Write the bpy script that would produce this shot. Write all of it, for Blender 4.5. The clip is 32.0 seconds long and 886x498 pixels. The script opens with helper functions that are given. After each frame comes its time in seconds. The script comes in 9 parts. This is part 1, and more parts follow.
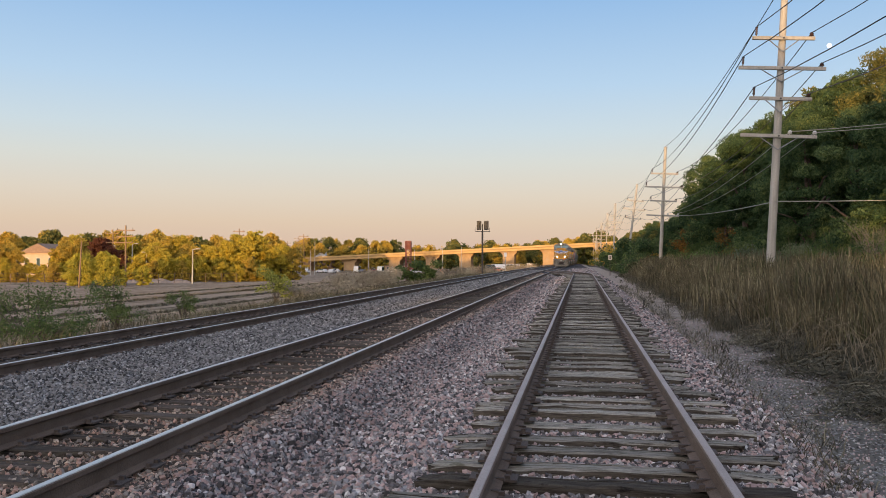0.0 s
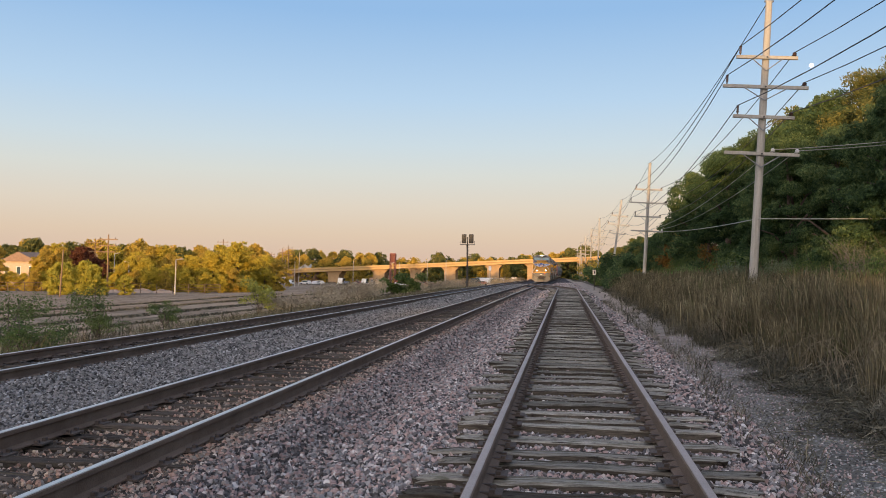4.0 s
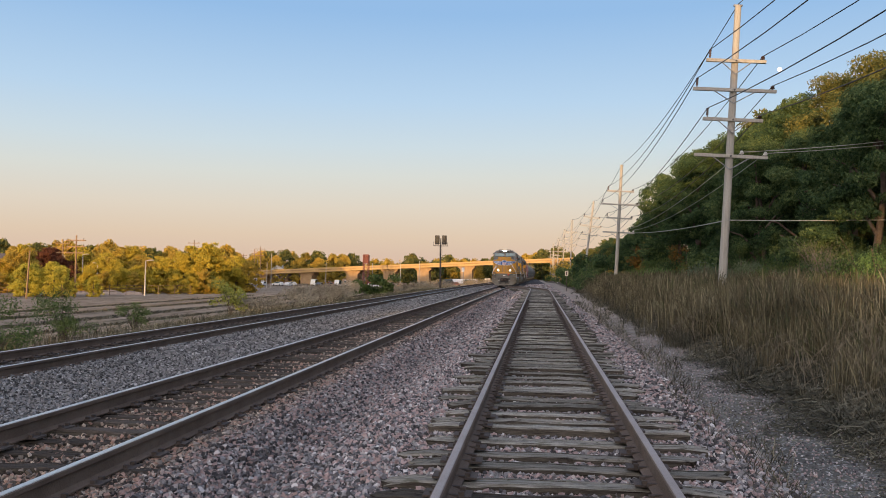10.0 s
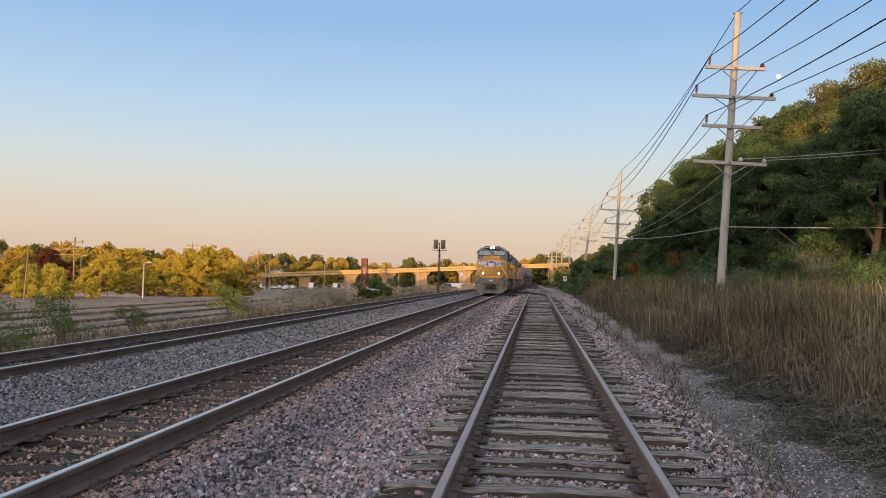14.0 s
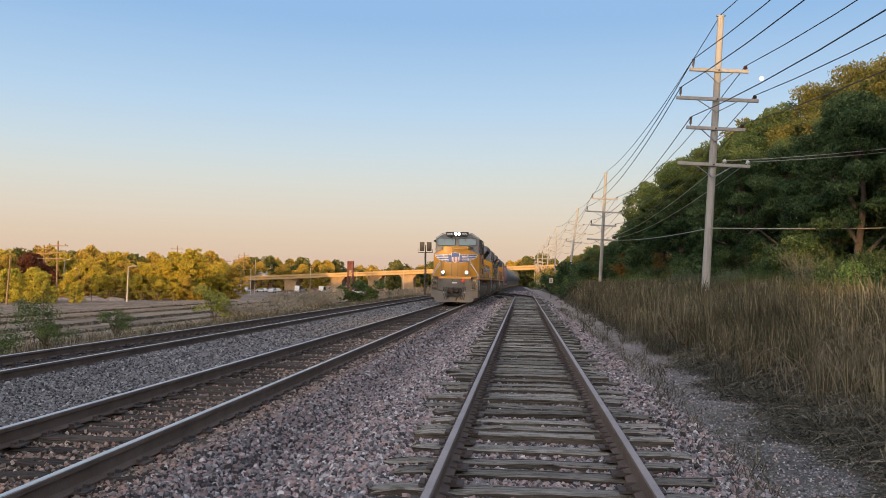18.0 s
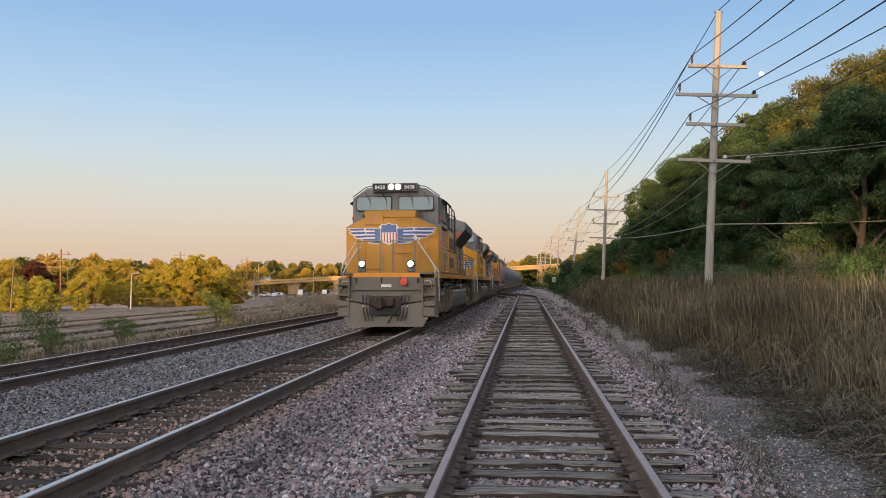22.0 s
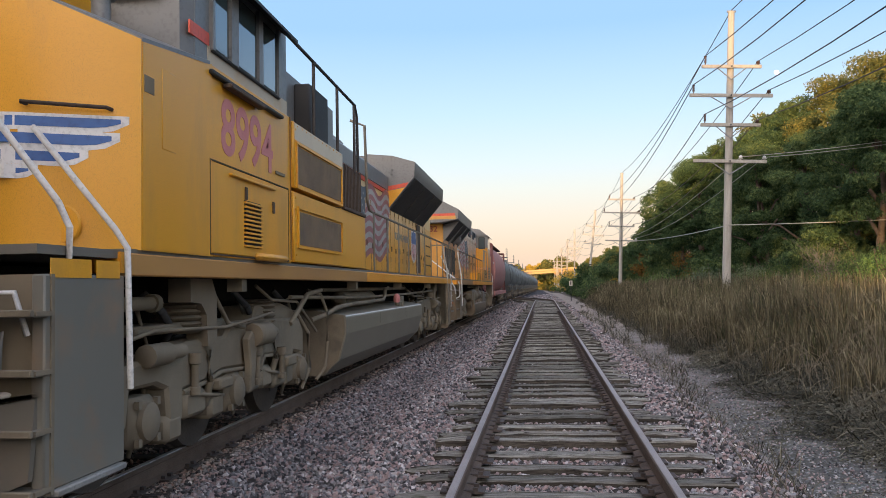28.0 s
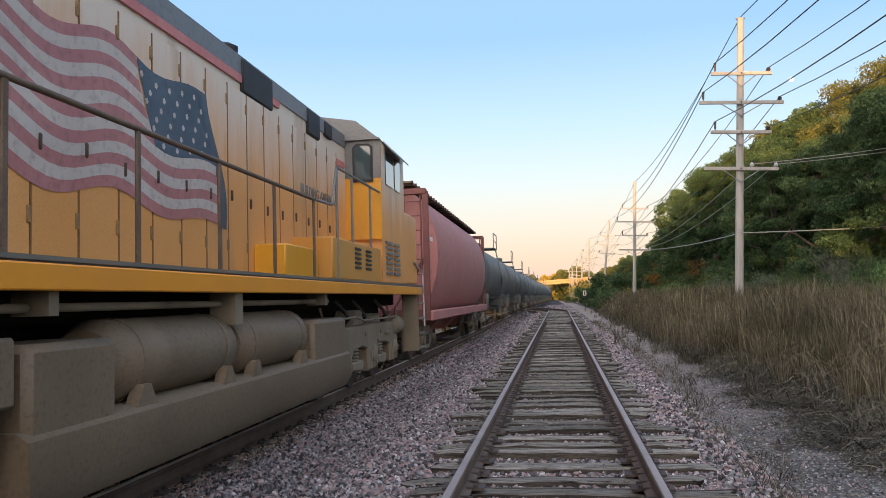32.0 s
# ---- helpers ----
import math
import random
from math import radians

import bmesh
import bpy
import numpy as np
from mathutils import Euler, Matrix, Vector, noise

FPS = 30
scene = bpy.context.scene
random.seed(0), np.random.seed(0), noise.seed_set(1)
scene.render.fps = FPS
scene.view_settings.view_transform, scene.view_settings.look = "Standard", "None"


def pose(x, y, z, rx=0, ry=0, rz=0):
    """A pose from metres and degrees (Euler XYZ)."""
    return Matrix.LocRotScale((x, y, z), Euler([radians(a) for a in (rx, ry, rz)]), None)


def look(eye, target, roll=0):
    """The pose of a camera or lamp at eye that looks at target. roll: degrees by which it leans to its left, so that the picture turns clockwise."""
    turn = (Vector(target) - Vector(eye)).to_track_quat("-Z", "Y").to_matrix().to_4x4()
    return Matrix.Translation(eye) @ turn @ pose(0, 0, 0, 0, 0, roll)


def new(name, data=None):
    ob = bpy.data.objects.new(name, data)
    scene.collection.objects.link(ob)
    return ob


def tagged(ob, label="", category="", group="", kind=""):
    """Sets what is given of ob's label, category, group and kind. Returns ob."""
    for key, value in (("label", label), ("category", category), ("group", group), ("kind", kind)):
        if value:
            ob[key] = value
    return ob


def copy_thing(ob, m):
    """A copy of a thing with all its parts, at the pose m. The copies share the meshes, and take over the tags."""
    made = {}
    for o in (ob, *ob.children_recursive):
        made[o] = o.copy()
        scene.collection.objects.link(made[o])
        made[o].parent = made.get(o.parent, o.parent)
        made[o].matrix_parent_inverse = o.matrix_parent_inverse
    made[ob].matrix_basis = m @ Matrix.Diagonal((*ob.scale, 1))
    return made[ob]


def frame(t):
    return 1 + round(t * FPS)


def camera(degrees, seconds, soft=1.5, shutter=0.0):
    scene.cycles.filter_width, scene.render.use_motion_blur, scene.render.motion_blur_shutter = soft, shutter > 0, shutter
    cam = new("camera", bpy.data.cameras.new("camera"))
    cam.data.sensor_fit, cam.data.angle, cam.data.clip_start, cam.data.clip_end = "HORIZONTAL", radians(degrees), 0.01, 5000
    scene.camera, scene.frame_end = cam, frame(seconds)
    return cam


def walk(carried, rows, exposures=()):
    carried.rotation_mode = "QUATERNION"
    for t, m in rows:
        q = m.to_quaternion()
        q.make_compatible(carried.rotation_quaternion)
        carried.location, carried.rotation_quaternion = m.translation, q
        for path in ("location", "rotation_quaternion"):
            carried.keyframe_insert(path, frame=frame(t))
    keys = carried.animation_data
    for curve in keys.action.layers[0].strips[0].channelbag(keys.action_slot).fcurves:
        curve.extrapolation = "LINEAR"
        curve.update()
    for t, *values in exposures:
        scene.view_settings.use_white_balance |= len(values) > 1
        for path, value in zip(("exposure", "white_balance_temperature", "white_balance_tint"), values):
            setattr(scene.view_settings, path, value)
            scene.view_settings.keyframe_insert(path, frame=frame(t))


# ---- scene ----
cam = camera(57.807, 32.0, soft=0.75, shutter=0.0)
walk(cam, [
    (0, pose(-0.049, 0.026, 1.483, 90.727, -0.179, 9.484)),
    (0.5, pose(-0.053, 0.029, 1.482, 90.705, -0.267, 9.503)),
    (1, pose(-0.054, 0.029, 1.480, 90.711, -0.322, 9.434)),
    (1.5, pose(-0.061, 0.028, 1.486, 90.731, -0.466, 9.426)),
    (2, pose(-0.068, 0.026, 1.483, 90.760, -0.653, 9.438)),
    (2.5, pose(-0.064, 0.014, 1.486, 90.947, -0.859, 9.479)),
    (3, pose(-0.062, 0.015, 1.484, 91.313, -0.818, 9.157)),
    (3.5, pose(-0.063, 0.012, 1.484, 91.560, -0.769, 8.793)),
    (5.5, pose(-0.065, 0.025, 1.482, 91.764, -0.968, 7.442)),
    (6, pose(-0.060, 0.015, 1.483, 91.799, -0.910, 7.386)),
    (6.5, pose(-0.061, 0.021, 1.483, 91.811, -0.828, 7.288)),
    (7, pose(-0.060, 0.022, 1.484, 91.837, -0.761, 7.204)),
    (7.5, pose(-0.059, 0.020, 1.485, 91.801, -0.744, 7.149)),
    (8, pose(-0.053, 0.017, 1.485, 91.796, -0.727, 7.031)),
    (8.5, pose(-0.045, 0.026, 1.484, 91.715, -0.748, 7.039)),
    (9, pose(-0.038, 0.021, 1.486, 91.734, -0.678, 6.895)),
    (9.5, pose(-0.036, 0.036, 1.485, 91.719, -0.744, 6.670)),
    (10, pose(-0.041, 0.056, 1.482, 91.776, -0.789, 6.481)),
    (10.5, pose(-0.040, 0.057, 1.483, 91.859, -0.753, 6.409)),
    (11, pose(-0.047, 0.038, 1.483, 91.919, -0.843, 6.287)),
    (11.5, pose(-0.052, 0.044, 1.485, 91.940, -0.920, 6.292)),
    (12, pose(-0.054, 0.040, 1.486, 91.990, -1.148, 6.297)),
    (12.5, pose(-0.055, 0.039, 1.489, 92.054, -1.307, 6.300)),
    (13, pose(-0.054, 0.038, 1.486, 92.057, -1.309, 6.301)),
    (13.5, pose(-0.056, 0.028, 1.488, 92.053, -1.302, 6.300)),
    (14, pose(-0.053, 0.025, 1.491, 92.082, -1.194, 6.360)),
    (14.5, pose(-0.048, 0.042, 1.485, 92.105, -1.248, 6.370)),
    (16.5, pose(-0.043, 0.025, 1.488, 92.148, -0.940, 5.580)),
    (17, pose(-0.048, 0.023, 1.488, 92.152, -0.938, 5.499)),
    (17.5, pose(-0.050, 0.025, 1.486, 92.222, -0.955, 5.443)),
    (18, pose(-0.054, 0.017, 1.491, 92.263, -0.917, 5.380)),
    (18.5, pose(-0.048, 0.009, 1.491, 92.318, -0.809, 5.371)),
    (19, pose(-0.044, 0.020, 1.489, 92.317, -0.765, 5.406)),
    (19.5, pose(-0.043, 0.006, 1.493, 92.344, -0.682, 5.442)),
    (20, pose(-0.043, 0.017, 1.491, 92.330, -0.334, 5.485)),
    (20.5, pose(-0.043, 0.012, 1.493, 92.314, 0.137, 5.393)),
    (21, pose(-0.044, 0.016, 1.491, 92.331, 0.073, 5.440)),
    (21.5, pose(-0.040, 0.014, 1.492, 92.368, 0.120, 5.521)),
    (22, pose(-0.032, 0.015, 1.488, 92.350, 0.151, 5.608)),
    (22.5, pose(-0.024, 0.008, 1.490, 92.368, 0.214, 5.681)),
    (23, pose(-0.011, -0.012, 1.492, 92.393, 0.340, 5.765)),
    (23.5, pose(-0.005, -0.017, 1.492, 92.384, 0.442, 5.851)),
    (24, pose(0.000, 0.000, 1.492, 92.425, 0.500, 5.944)),
    (24.5, pose(0.004, -0.017, 1.500, 92.428, 0.554, 5.958)),
    (25, pose(0.021, 0.005, 1.497, 92.491, 1.030, 6.133)),
    (25.5, pose(0.018, -0.009, 1.498, 92.508, 1.066, 6.382)),
    (27.5, pose(0.001, 0.009, 1.500, 92.685, 1.075, 6.703)),
    (28, pose(-0.009, -0.002, 1.502, 92.750, 1.082, 6.802)),
    (28.5, pose(-0.015, -0.011, 1.505, 93.040, 0.989, 6.728)),
    (29, pose(-0.025, -0.005, 1.501, 93.238, 0.807, 6.759)),
    (29.5, pose(-0.038, 0.000, 1.502, 93.185, 0.756, 6.868)),
    (30, pose(-0.033, -0.005, 1.504, 93.199, 0.867, 6.912)),
    (30.5, pose(0.004, 0.004, 1.504, 93.189, 1.142, 6.670)),
    (31, pose(0.084, 0.034, 1.496, 93.489, 1.351, 6.774)),
    (31.5, pose(0.139, 0.079, 1.486, 93.633, 1.350, 7.282)),
    (32, pose(0.169, 0.091, 1.487, 93.573, 1.568, 7.901)),
], exposures=((0.0, 0.0), (23.6, 0.0), (25.0, 0.31), (27.0, 0.44), (32.0, 0.46)))

# ---- world, sun, exposure ----
SUN_ELEV, SUN_TURN = 1.5, 12.0     # degrees; the sun stands behind the walk, a little to its left
world = bpy.data.worlds.new("evening_sky")
scene.world = world
world.use_nodes = True
nt = world.node_tree
nt.nodes.clear()
w_out = nt.nodes.new("ShaderNodeOutputWorld")
w_bg = nt.nodes.new("ShaderNodeBackground")
w_sky = nt.nodes.new("ShaderNodeTexSky")
w_sky.sky_type = "NISHITA"
w_sky.sun_disc = False
w_sky.sun_elevation = radians(SUN_ELEV)
w_sky.sun_rotation = radians(180 + SUN_TURN)
w_sky.air_density, w_sky.dust_density, w_sky.ozone_density = 1.0, 1.2, 1.5
w_geo = nt.nodes.new("ShaderNodeTexCoord")
w_sep = nt.nodes.new("ShaderNodeSeparateXYZ")
w_ramp = nt.nodes.new("ShaderNodeValToRGB")
nt.links.new(w_geo.outputs["Generated"], w_sep.inputs[0])
nt.links.new(w_sep.outputs["Z"], w_ramp.inputs[0])
w_ramp.color_ramp.elements[0].position, w_ramp.color_ramp.elements[0].color = 0.0, (0.66, 0.47, 0.38, 1)
w_ramp.color_ramp.elements[1].position, w_ramp.color_ramp.elements[1].color = 0.85, (0.30, 0.44, 0.72, 1)
for pos, col in ((0.045, (0.72, 0.57, 0.435, 1)), (0.08, (0.72, 0.64, 0.54, 1)), (0.12, (0.67, 0.69, 0.655, 1)), (0.155, (0.59, 0.69, 0.75, 1)), (0.21, (0.465, 0.635, 0.82, 1)), (0.31, (0.29, 0.49, 0.775, 1))):
    e = w_ramp.color_ramp.elements.new(pos)
    e.color = col
w_gain = nt.nodes.new("ShaderNodeVectorMath")
w_gain.operation = "SCALE"
w_gain.inputs["Scale"].default_value = 0.02
nt.links.new(w_sky.outputs[0], w_gain.inputs[0])
w_mix = nt.nodes.new("ShaderNodeMix")
w_mix.data_type = "RGBA"
w_mix.blend_type = "ADD"
w_mix.inputs[0].default_value = 1.0
nt.links.new(w_ramp.outputs[0], w_mix.inputs[6])
nt.links.new(w_gain.outputs[0], w_mix.inputs[7])
# the western sky glows round the set of the sun
w_dot = nt.nodes.new("ShaderNodeVectorMath")
w_dot.operation = "DOT_PRODUCT"
w_dot.inputs[1].default_value = (-math.sin(radians(SUN_TURN)), -math.cos(radians(SUN_TURN)), 0.15)
nt.links.new(w_geo.outputs["Generated"], w_dot.inputs[0])
w_max = nt.nodes.new("ShaderNodeMath")
w_max.operation = "MAXIMUM"
w_max.inputs[1].default_value = 0.0
nt.links.new(w_dot.outputs["Value"], w_max.inputs[0])
w_pow = nt.nodes.new("ShaderNodeMath")
w_pow.operation = "POWER"
w_pow.inputs[1].default_value = 1.7
nt.links.new(w_max.outputs[0], w_pow.inputs[0])
w_glow = nt.nodes.new("ShaderNodeVectorMath")
w_glow.operation = "SCALE"
w_glow.inputs[0].default_value = (1.0, 0.78, 0.60)
nt.links.new(w_pow.outputs[0], w_glow.inputs["Scale"])
w_amp = nt.nodes.new("ShaderNodeVectorMath")
w_amp.operation = "SCALE"
w_amp.inputs["Scale"].default_value = 2.3
nt.links.new(w_glow.outputs[0], w_amp.inputs[0])
w_sum = nt.nodes.new("ShaderNodeVectorMath")
w_sum.operation = "ADD"
nt.links.new(w_mix.outputs[2], w_sum.inputs[0])
nt.links.new(w_amp.outputs[0], w_sum.inputs[1])
nt.links.new(w_sum.outputs[0], w_bg.inputs[0])
w_bg.inputs[1].default_value = 1.0
nt.links.new(w_bg.outputs[0], w_out.inputs[0])

sun = new("sun", bpy.data.lights.new("sun", "SUN"))
sun.data.energy, sun.data.angle, sun.data.color = 5.5, radians(0.5), (1.0, 0.60, 0.25)
a = radians(SUN_TURN)
sun.matrix_world = look((-math.sin(a) * 100, -math.cos(a) * 100, math.tan(radians(SUN_ELEV)) * 100), (0, 0, 0))

# ---- tools for meshes ----
class Geo:
    """Collects vertices and faces, then becomes one mesh."""
    def __init__(self):
        self.v, self.f = [], []

    def add(self, verts, faces):
        n = len(self.v)
        self.v += [tuple(p) for p in verts]
        self.f += [tuple(i + n for i in q) for q in faces]
        return self

    def box(self, x0, x1, y0, y1, z0, z1, b=0.0):
        """A box; b bevels all its edges."""
        if b <= 0:
            vs = [(x, y, z) for z in (z0, z1) for y in (y0, y1) for x in (x0, x1)]
            return self.add(vs, [(0, 2, 3, 1), (4, 5, 7, 6), (0, 1, 5, 4), (2, 6, 7, 3), (0, 4, 6, 2), (1, 3, 7, 5)])
        b = min(b, (x1 - x0) * .45, (y1 - y0) * .45, (z1 - z0) * .45)
        vs, ix = [], {}
        for sx in (0, 1):
            for sy in (0, 1):
                for sz in (0, 1):
                    X, Y, Z = (x0, x1)[sx], (y0, y1)[sy], (z0, z1)[sz]
                    bx, by, bz = (b, -b)[sx], (b, -b)[sy], (b, -b)[sz]
                    for ax, p in enumerate(((X, Y + by, Z + bz), (X + bx, Y, Z + bz), (X + bx, Y + by, Z))):
                        ix[sx, sy, sz, ax] = len(vs)
                        vs.append(p)
        fs = []
        for s in (0, 1):
            q = [(0, 0), (1, 0), (1, 1), (0, 1)]
            fs.append([ix[s, a, c, 0] for a, c in (q if s else q[::-1])])
            fs.append([ix[a, s, c, 1] for a, c in (q[::-1] if s else q)])
            fs.append([ix[a, c, s, 2] for a, c in (q if s else q[::-1])])
        for a in (0, 1):
            for c in (0, 1):
                fs.append([ix[a, c, 0, 0], ix[a, c, 1, 0], ix[a, c, 1, 1], ix[a, c, 0, 1]])
                fs.append([ix[a, 0, c, 0], ix[a, 1, c, 0], ix[a, 1, c, 2], ix[a, 0, c, 2]])
                fs.append([ix[0, a, c, 1], ix[1, a, c, 1], ix[1, a, c, 2], ix[0, a, c, 2]])
                for d in (0, 1):
                    fs.append([ix[a, c, d, 0], ix[a, c, d, 1], ix[a, c, d, 2]])
        return self.add(vs, fs)

    def prism(self, poly, a, b, axis="x"):
        """A polygon (two coordinates a point) drawn out from a to b along an axis."""
        n = len(poly)
        put = {"x": lambda p, s: (s, p[0], p[1]), "y": lambda p, s: (p[0], s, p[1]), "z": lambda p, s: (p[0], p[1], s)}[axis]
        vs = [put(p, a) for p in poly] + [put(p, b) for p in poly]
        fs = [tuple(range(n)), tuple(range(2 * n - 1, n - 1, -1))]
        fs += [(i, i + n, (i + 1) % n + n, (i + 1) % n) for i in range(n)]
        return self.add(vs, fs)

    def loft(self, rings, caps=True, closed=True):
        n = len(rings[0])
        vs = [p for r in rings for p in r]
        fs = []
        for k in range(len(rings) - 1):
            for i in range(n if closed else n - 1):
                j = (i + 1) % n
                fs.append((k * n + i, k * n + j, (k + 1) * n + j, (k + 1) * n + i))
        if caps:
            fs += [tuple(range(n - 1, -1, -1)), tuple((len(rings) - 1) * n + i for i in range(n))]
        return self.add(vs, fs)

    def rod(self, pts, r, n=6, r1=None):
        """A round bar along a line of points, from radius r to r1."""
        pts = [Vector(p) for p in pts]
        n = max(n, 9) if r > .012 else n
        rings = []
        for i, p in enumerate(pts):
            d = (pts[min(i + 1, len(pts) - 1)] - pts[max(i - 1, 0)]).normalized()
            u = d.cross(Vector((0, 0, 1)))
            u = u.normalized() if u.length > 1e-3 else Vector((1, 0, 0))
            w = d.cross(u)
            q = r if r1 is None else r + (r1 - r) * i / max(1, len(pts) - 1)
            rings.append([p + (u * math.cos(t) + w * math.sin(t)) * q for t in (2 * math.pi * k / n for k in range(n))])
        return self.loft(rings)

    def lathe(self, profile, centre, axis="y", n=16):
        """Turns (along, radius) pairs round an axis."""
        cx, cy, cz = centre
        rings = []
        for s, r in profile:
            ring = []
            for k in range(n):
                t = 2 * math.pi * k / n
                c, d = r * math.cos(t), r * math.sin(t)
                ring.append({"x": (cx + s, cy + c, cz + d), "y": (cx + c, cy + s, cz + d), "z": (cx + c, cy + d, cz + s)}[axis])
            rings.append(ring)
        return self.loft(rings)

    def mesh(self, name, material, smooth=0):
        me = bpy.data.meshes.new(name)
        me.from_pydata(self.v, [], self.f)
        bm = bmesh.new()
        bm.from_mesh(me)
        bmesh.ops.recalc_face_normals(bm, faces=bm.faces)
        bm.to_mesh(me)
        bm.free()
        me.materials.append(material)
        if smooth:
            me.polygons.foreach_set("use_smooth", [True] * len(me.polygons))
            me.set_sharp_from_angle(angle=radians(smooth))
        return me


def part(name, geo, material, parent, label="", smooth=41):
    """One mesh object under a thing or under a part."""
    ob = new(name, geo if isinstance(geo, bpy.types.Mesh) else geo.mesh(name, material, smooth))
    ob.parent = parent
    if label:
        ob["label"] = label
    return ob


def thing(name, m=None, label="", category="", group="", kind=""):
    ob = new(name)
    ob.empty_display_size = 0.2
    if m is not None:
        ob.matrix_world = m
    return tagged(ob, label, category, group, kind)


def solid(name, geo, material, label="", category="", group="", kind="", smooth=0, m=None):
    ob = new(name, geo if isinstance(geo, bpy.types.Mesh) else geo.mesh(name, material, smooth))
    if m is not None:
        ob.matrix_world = m
    return tagged(ob, label, category, group, kind)


def soup(name, verts, faces, material, smooth=False):
    """A mesh straight from arrays: verts (n, 3), faces (m, 3) or (m, 4)."""
    verts, faces = np.asarray(verts, np.float32), np.asarray(faces, np.int32)
    k = faces.shape[1]
    me = bpy.data.meshes.new(name)
    me.vertices.add(len(verts))
    me.vertices.foreach_set("co", verts.ravel())
    me.loops.add(faces.size)
    me.loops.foreach_set("vertex_index", faces.ravel())
    me.polygons.add(len(faces))
    me.polygons.foreach_set("loop_start", np.arange(0, faces.size, k, dtype=np.int32))
    me.polygons.foreach_set("use_smooth", np.full(len(faces), smooth))
    me.update(calc_edges=True)
    me.validate()
    me.materials.append(material)
    return me


# ---- materials ----
def paint(name, c1, c2, scale=4.0, rough=0.8, metal=0.0, bump=0.0, fine=60.0, dirt=None, dirt_amount=0.4, dirt_scale=1.2,
          stretch=(1, 1, 1), per_object=0.0, per_island=0.0, glow=0.0, coord="Object", spec=0.5, bleach=None):
    """A surface with colour at two scales, wear or dirt, and relief."""
    m = bpy.data.materials.new(name)
    m.use_nodes = True
    t = m.node_tree
    p = t.nodes["Principled BSDF"]
    tc = t.nodes.new("ShaderNodeTexCoord")
    mp = t.nodes.new("ShaderNodeMapping")
    mp.inputs["Scale"].default_value = stretch
    t.links.new(tc.outputs[coord], mp.inputs[0])

    def noise_at(s, detail=4.0, rough_=0.55):
        n = t.nodes.new("ShaderNodeTexNoise")
        n.inputs["Scale"].default_value, n.inputs["Detail"].default_value, n.inputs["Roughness"].default_value = s, detail, rough_
        t.links.new(mp.outputs[0], n.inputs["Vector"])
        return n

    def mix(f, a, b, mode="MIX"):
        x = t.nodes.new("ShaderNodeMix")
        x.data_type, x.blend_type = "RGBA", mode
        for s, v in ((x.inputs[0], f), (x.inputs[6], a), (x.inputs[7], b)):
            if isinstance(v, bpy.types.NodeSocket):
                t.links.new(v, s)
            elif isinstance(v, (int, float)):
                s.default_value = v
            else:
                s.default_value = (*v, 1)
        return x.outputs[2]

    def ramp(src, lo, hi):
        r = t.nodes.new("ShaderNodeMapRange")
        r.inputs[1].default_value, r.inputs[2].default_value = lo, hi
        t.links.new(src, r.inputs[0])
        return r.outputs[0]

    n1, n2 = noise_at(scale), noise_at(fine, 3.0)
    col = mix(ramp(n1.outputs[0], 0.32, 0.68), c1, c2)
    grey = tuple(0.5 * (a + b) * 0.55 for a, b in zip(c1, c2))
    col = mix(ramp(n2.outputs[0], 0.5, 0.85), col, grey)
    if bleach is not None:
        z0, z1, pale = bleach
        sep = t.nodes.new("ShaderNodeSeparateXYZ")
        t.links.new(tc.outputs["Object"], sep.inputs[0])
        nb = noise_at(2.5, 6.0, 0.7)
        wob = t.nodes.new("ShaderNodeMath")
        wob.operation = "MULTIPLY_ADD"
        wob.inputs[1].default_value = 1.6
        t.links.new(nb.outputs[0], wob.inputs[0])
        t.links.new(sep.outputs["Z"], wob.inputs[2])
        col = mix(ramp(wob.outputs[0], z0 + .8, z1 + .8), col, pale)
    if dirt is not None:
        n3 = noise_at(dirt_scale, 6.0, 0.65)
        lo = 0.72 - 0.45 * dirt_amount
        col = mix(ramp(n3.outputs[0], lo, lo + 0.22), col, dirt)
    for amount, node, out in ((per_object, "ShaderNodeObjectInfo", "Random"), (per_island, "ShaderNodeNewGeometry", "Random Per Island")):
        if amount:
            o = t.nodes.new(node)
            h = t.nodes.new("ShaderNodeHueSaturation")
            h.inputs["Value"].default_value = 1.0
            r = t.nodes.new("ShaderNodeMapRange")
            r.inputs[3].default_value, r.inputs[4].default_value = 1 - amount, 1 + amount
            t.links.new(o.outputs[out], r.inputs[0])
            t.links.new(r.outputs[0], h.inputs["Value"])
            t.links.new(col, h.inputs["Color"])
            col = h.outputs[0]
    t.links.new(col, p.inputs["Base Color"])
    p.inputs["Metallic"].default_value = metal
    p.inputs["Specular IOR Level"].default_value = spec
    rr = t.nodes.new("ShaderNodeMapRange")
    rr.inputs[3].default_value, rr.inputs[4].default_value = max(0.05, rough - 0.12), min(1, rough + 0.12)
    t.links.new(n1.outputs[0], rr.inputs[0])
    t.links.new(rr.outputs[0], p.inputs["Roughness"])
    if bump:
        b = t.nodes.new("ShaderNodeBump")
        b.inputs["Strength"].default_value, b.inputs["Distance"].default_value = min(1.0, bump * 20), 0.02
        t.links.new(n2.outputs[0], b.inputs["Height"])
        t.links.new(b.outputs[0], p.inputs["Normal"])
    if glow:
        t.links.new(col, p.inputs["Emission Color"])
        p.inputs["Emission Strength"].default_value = glow
    return m


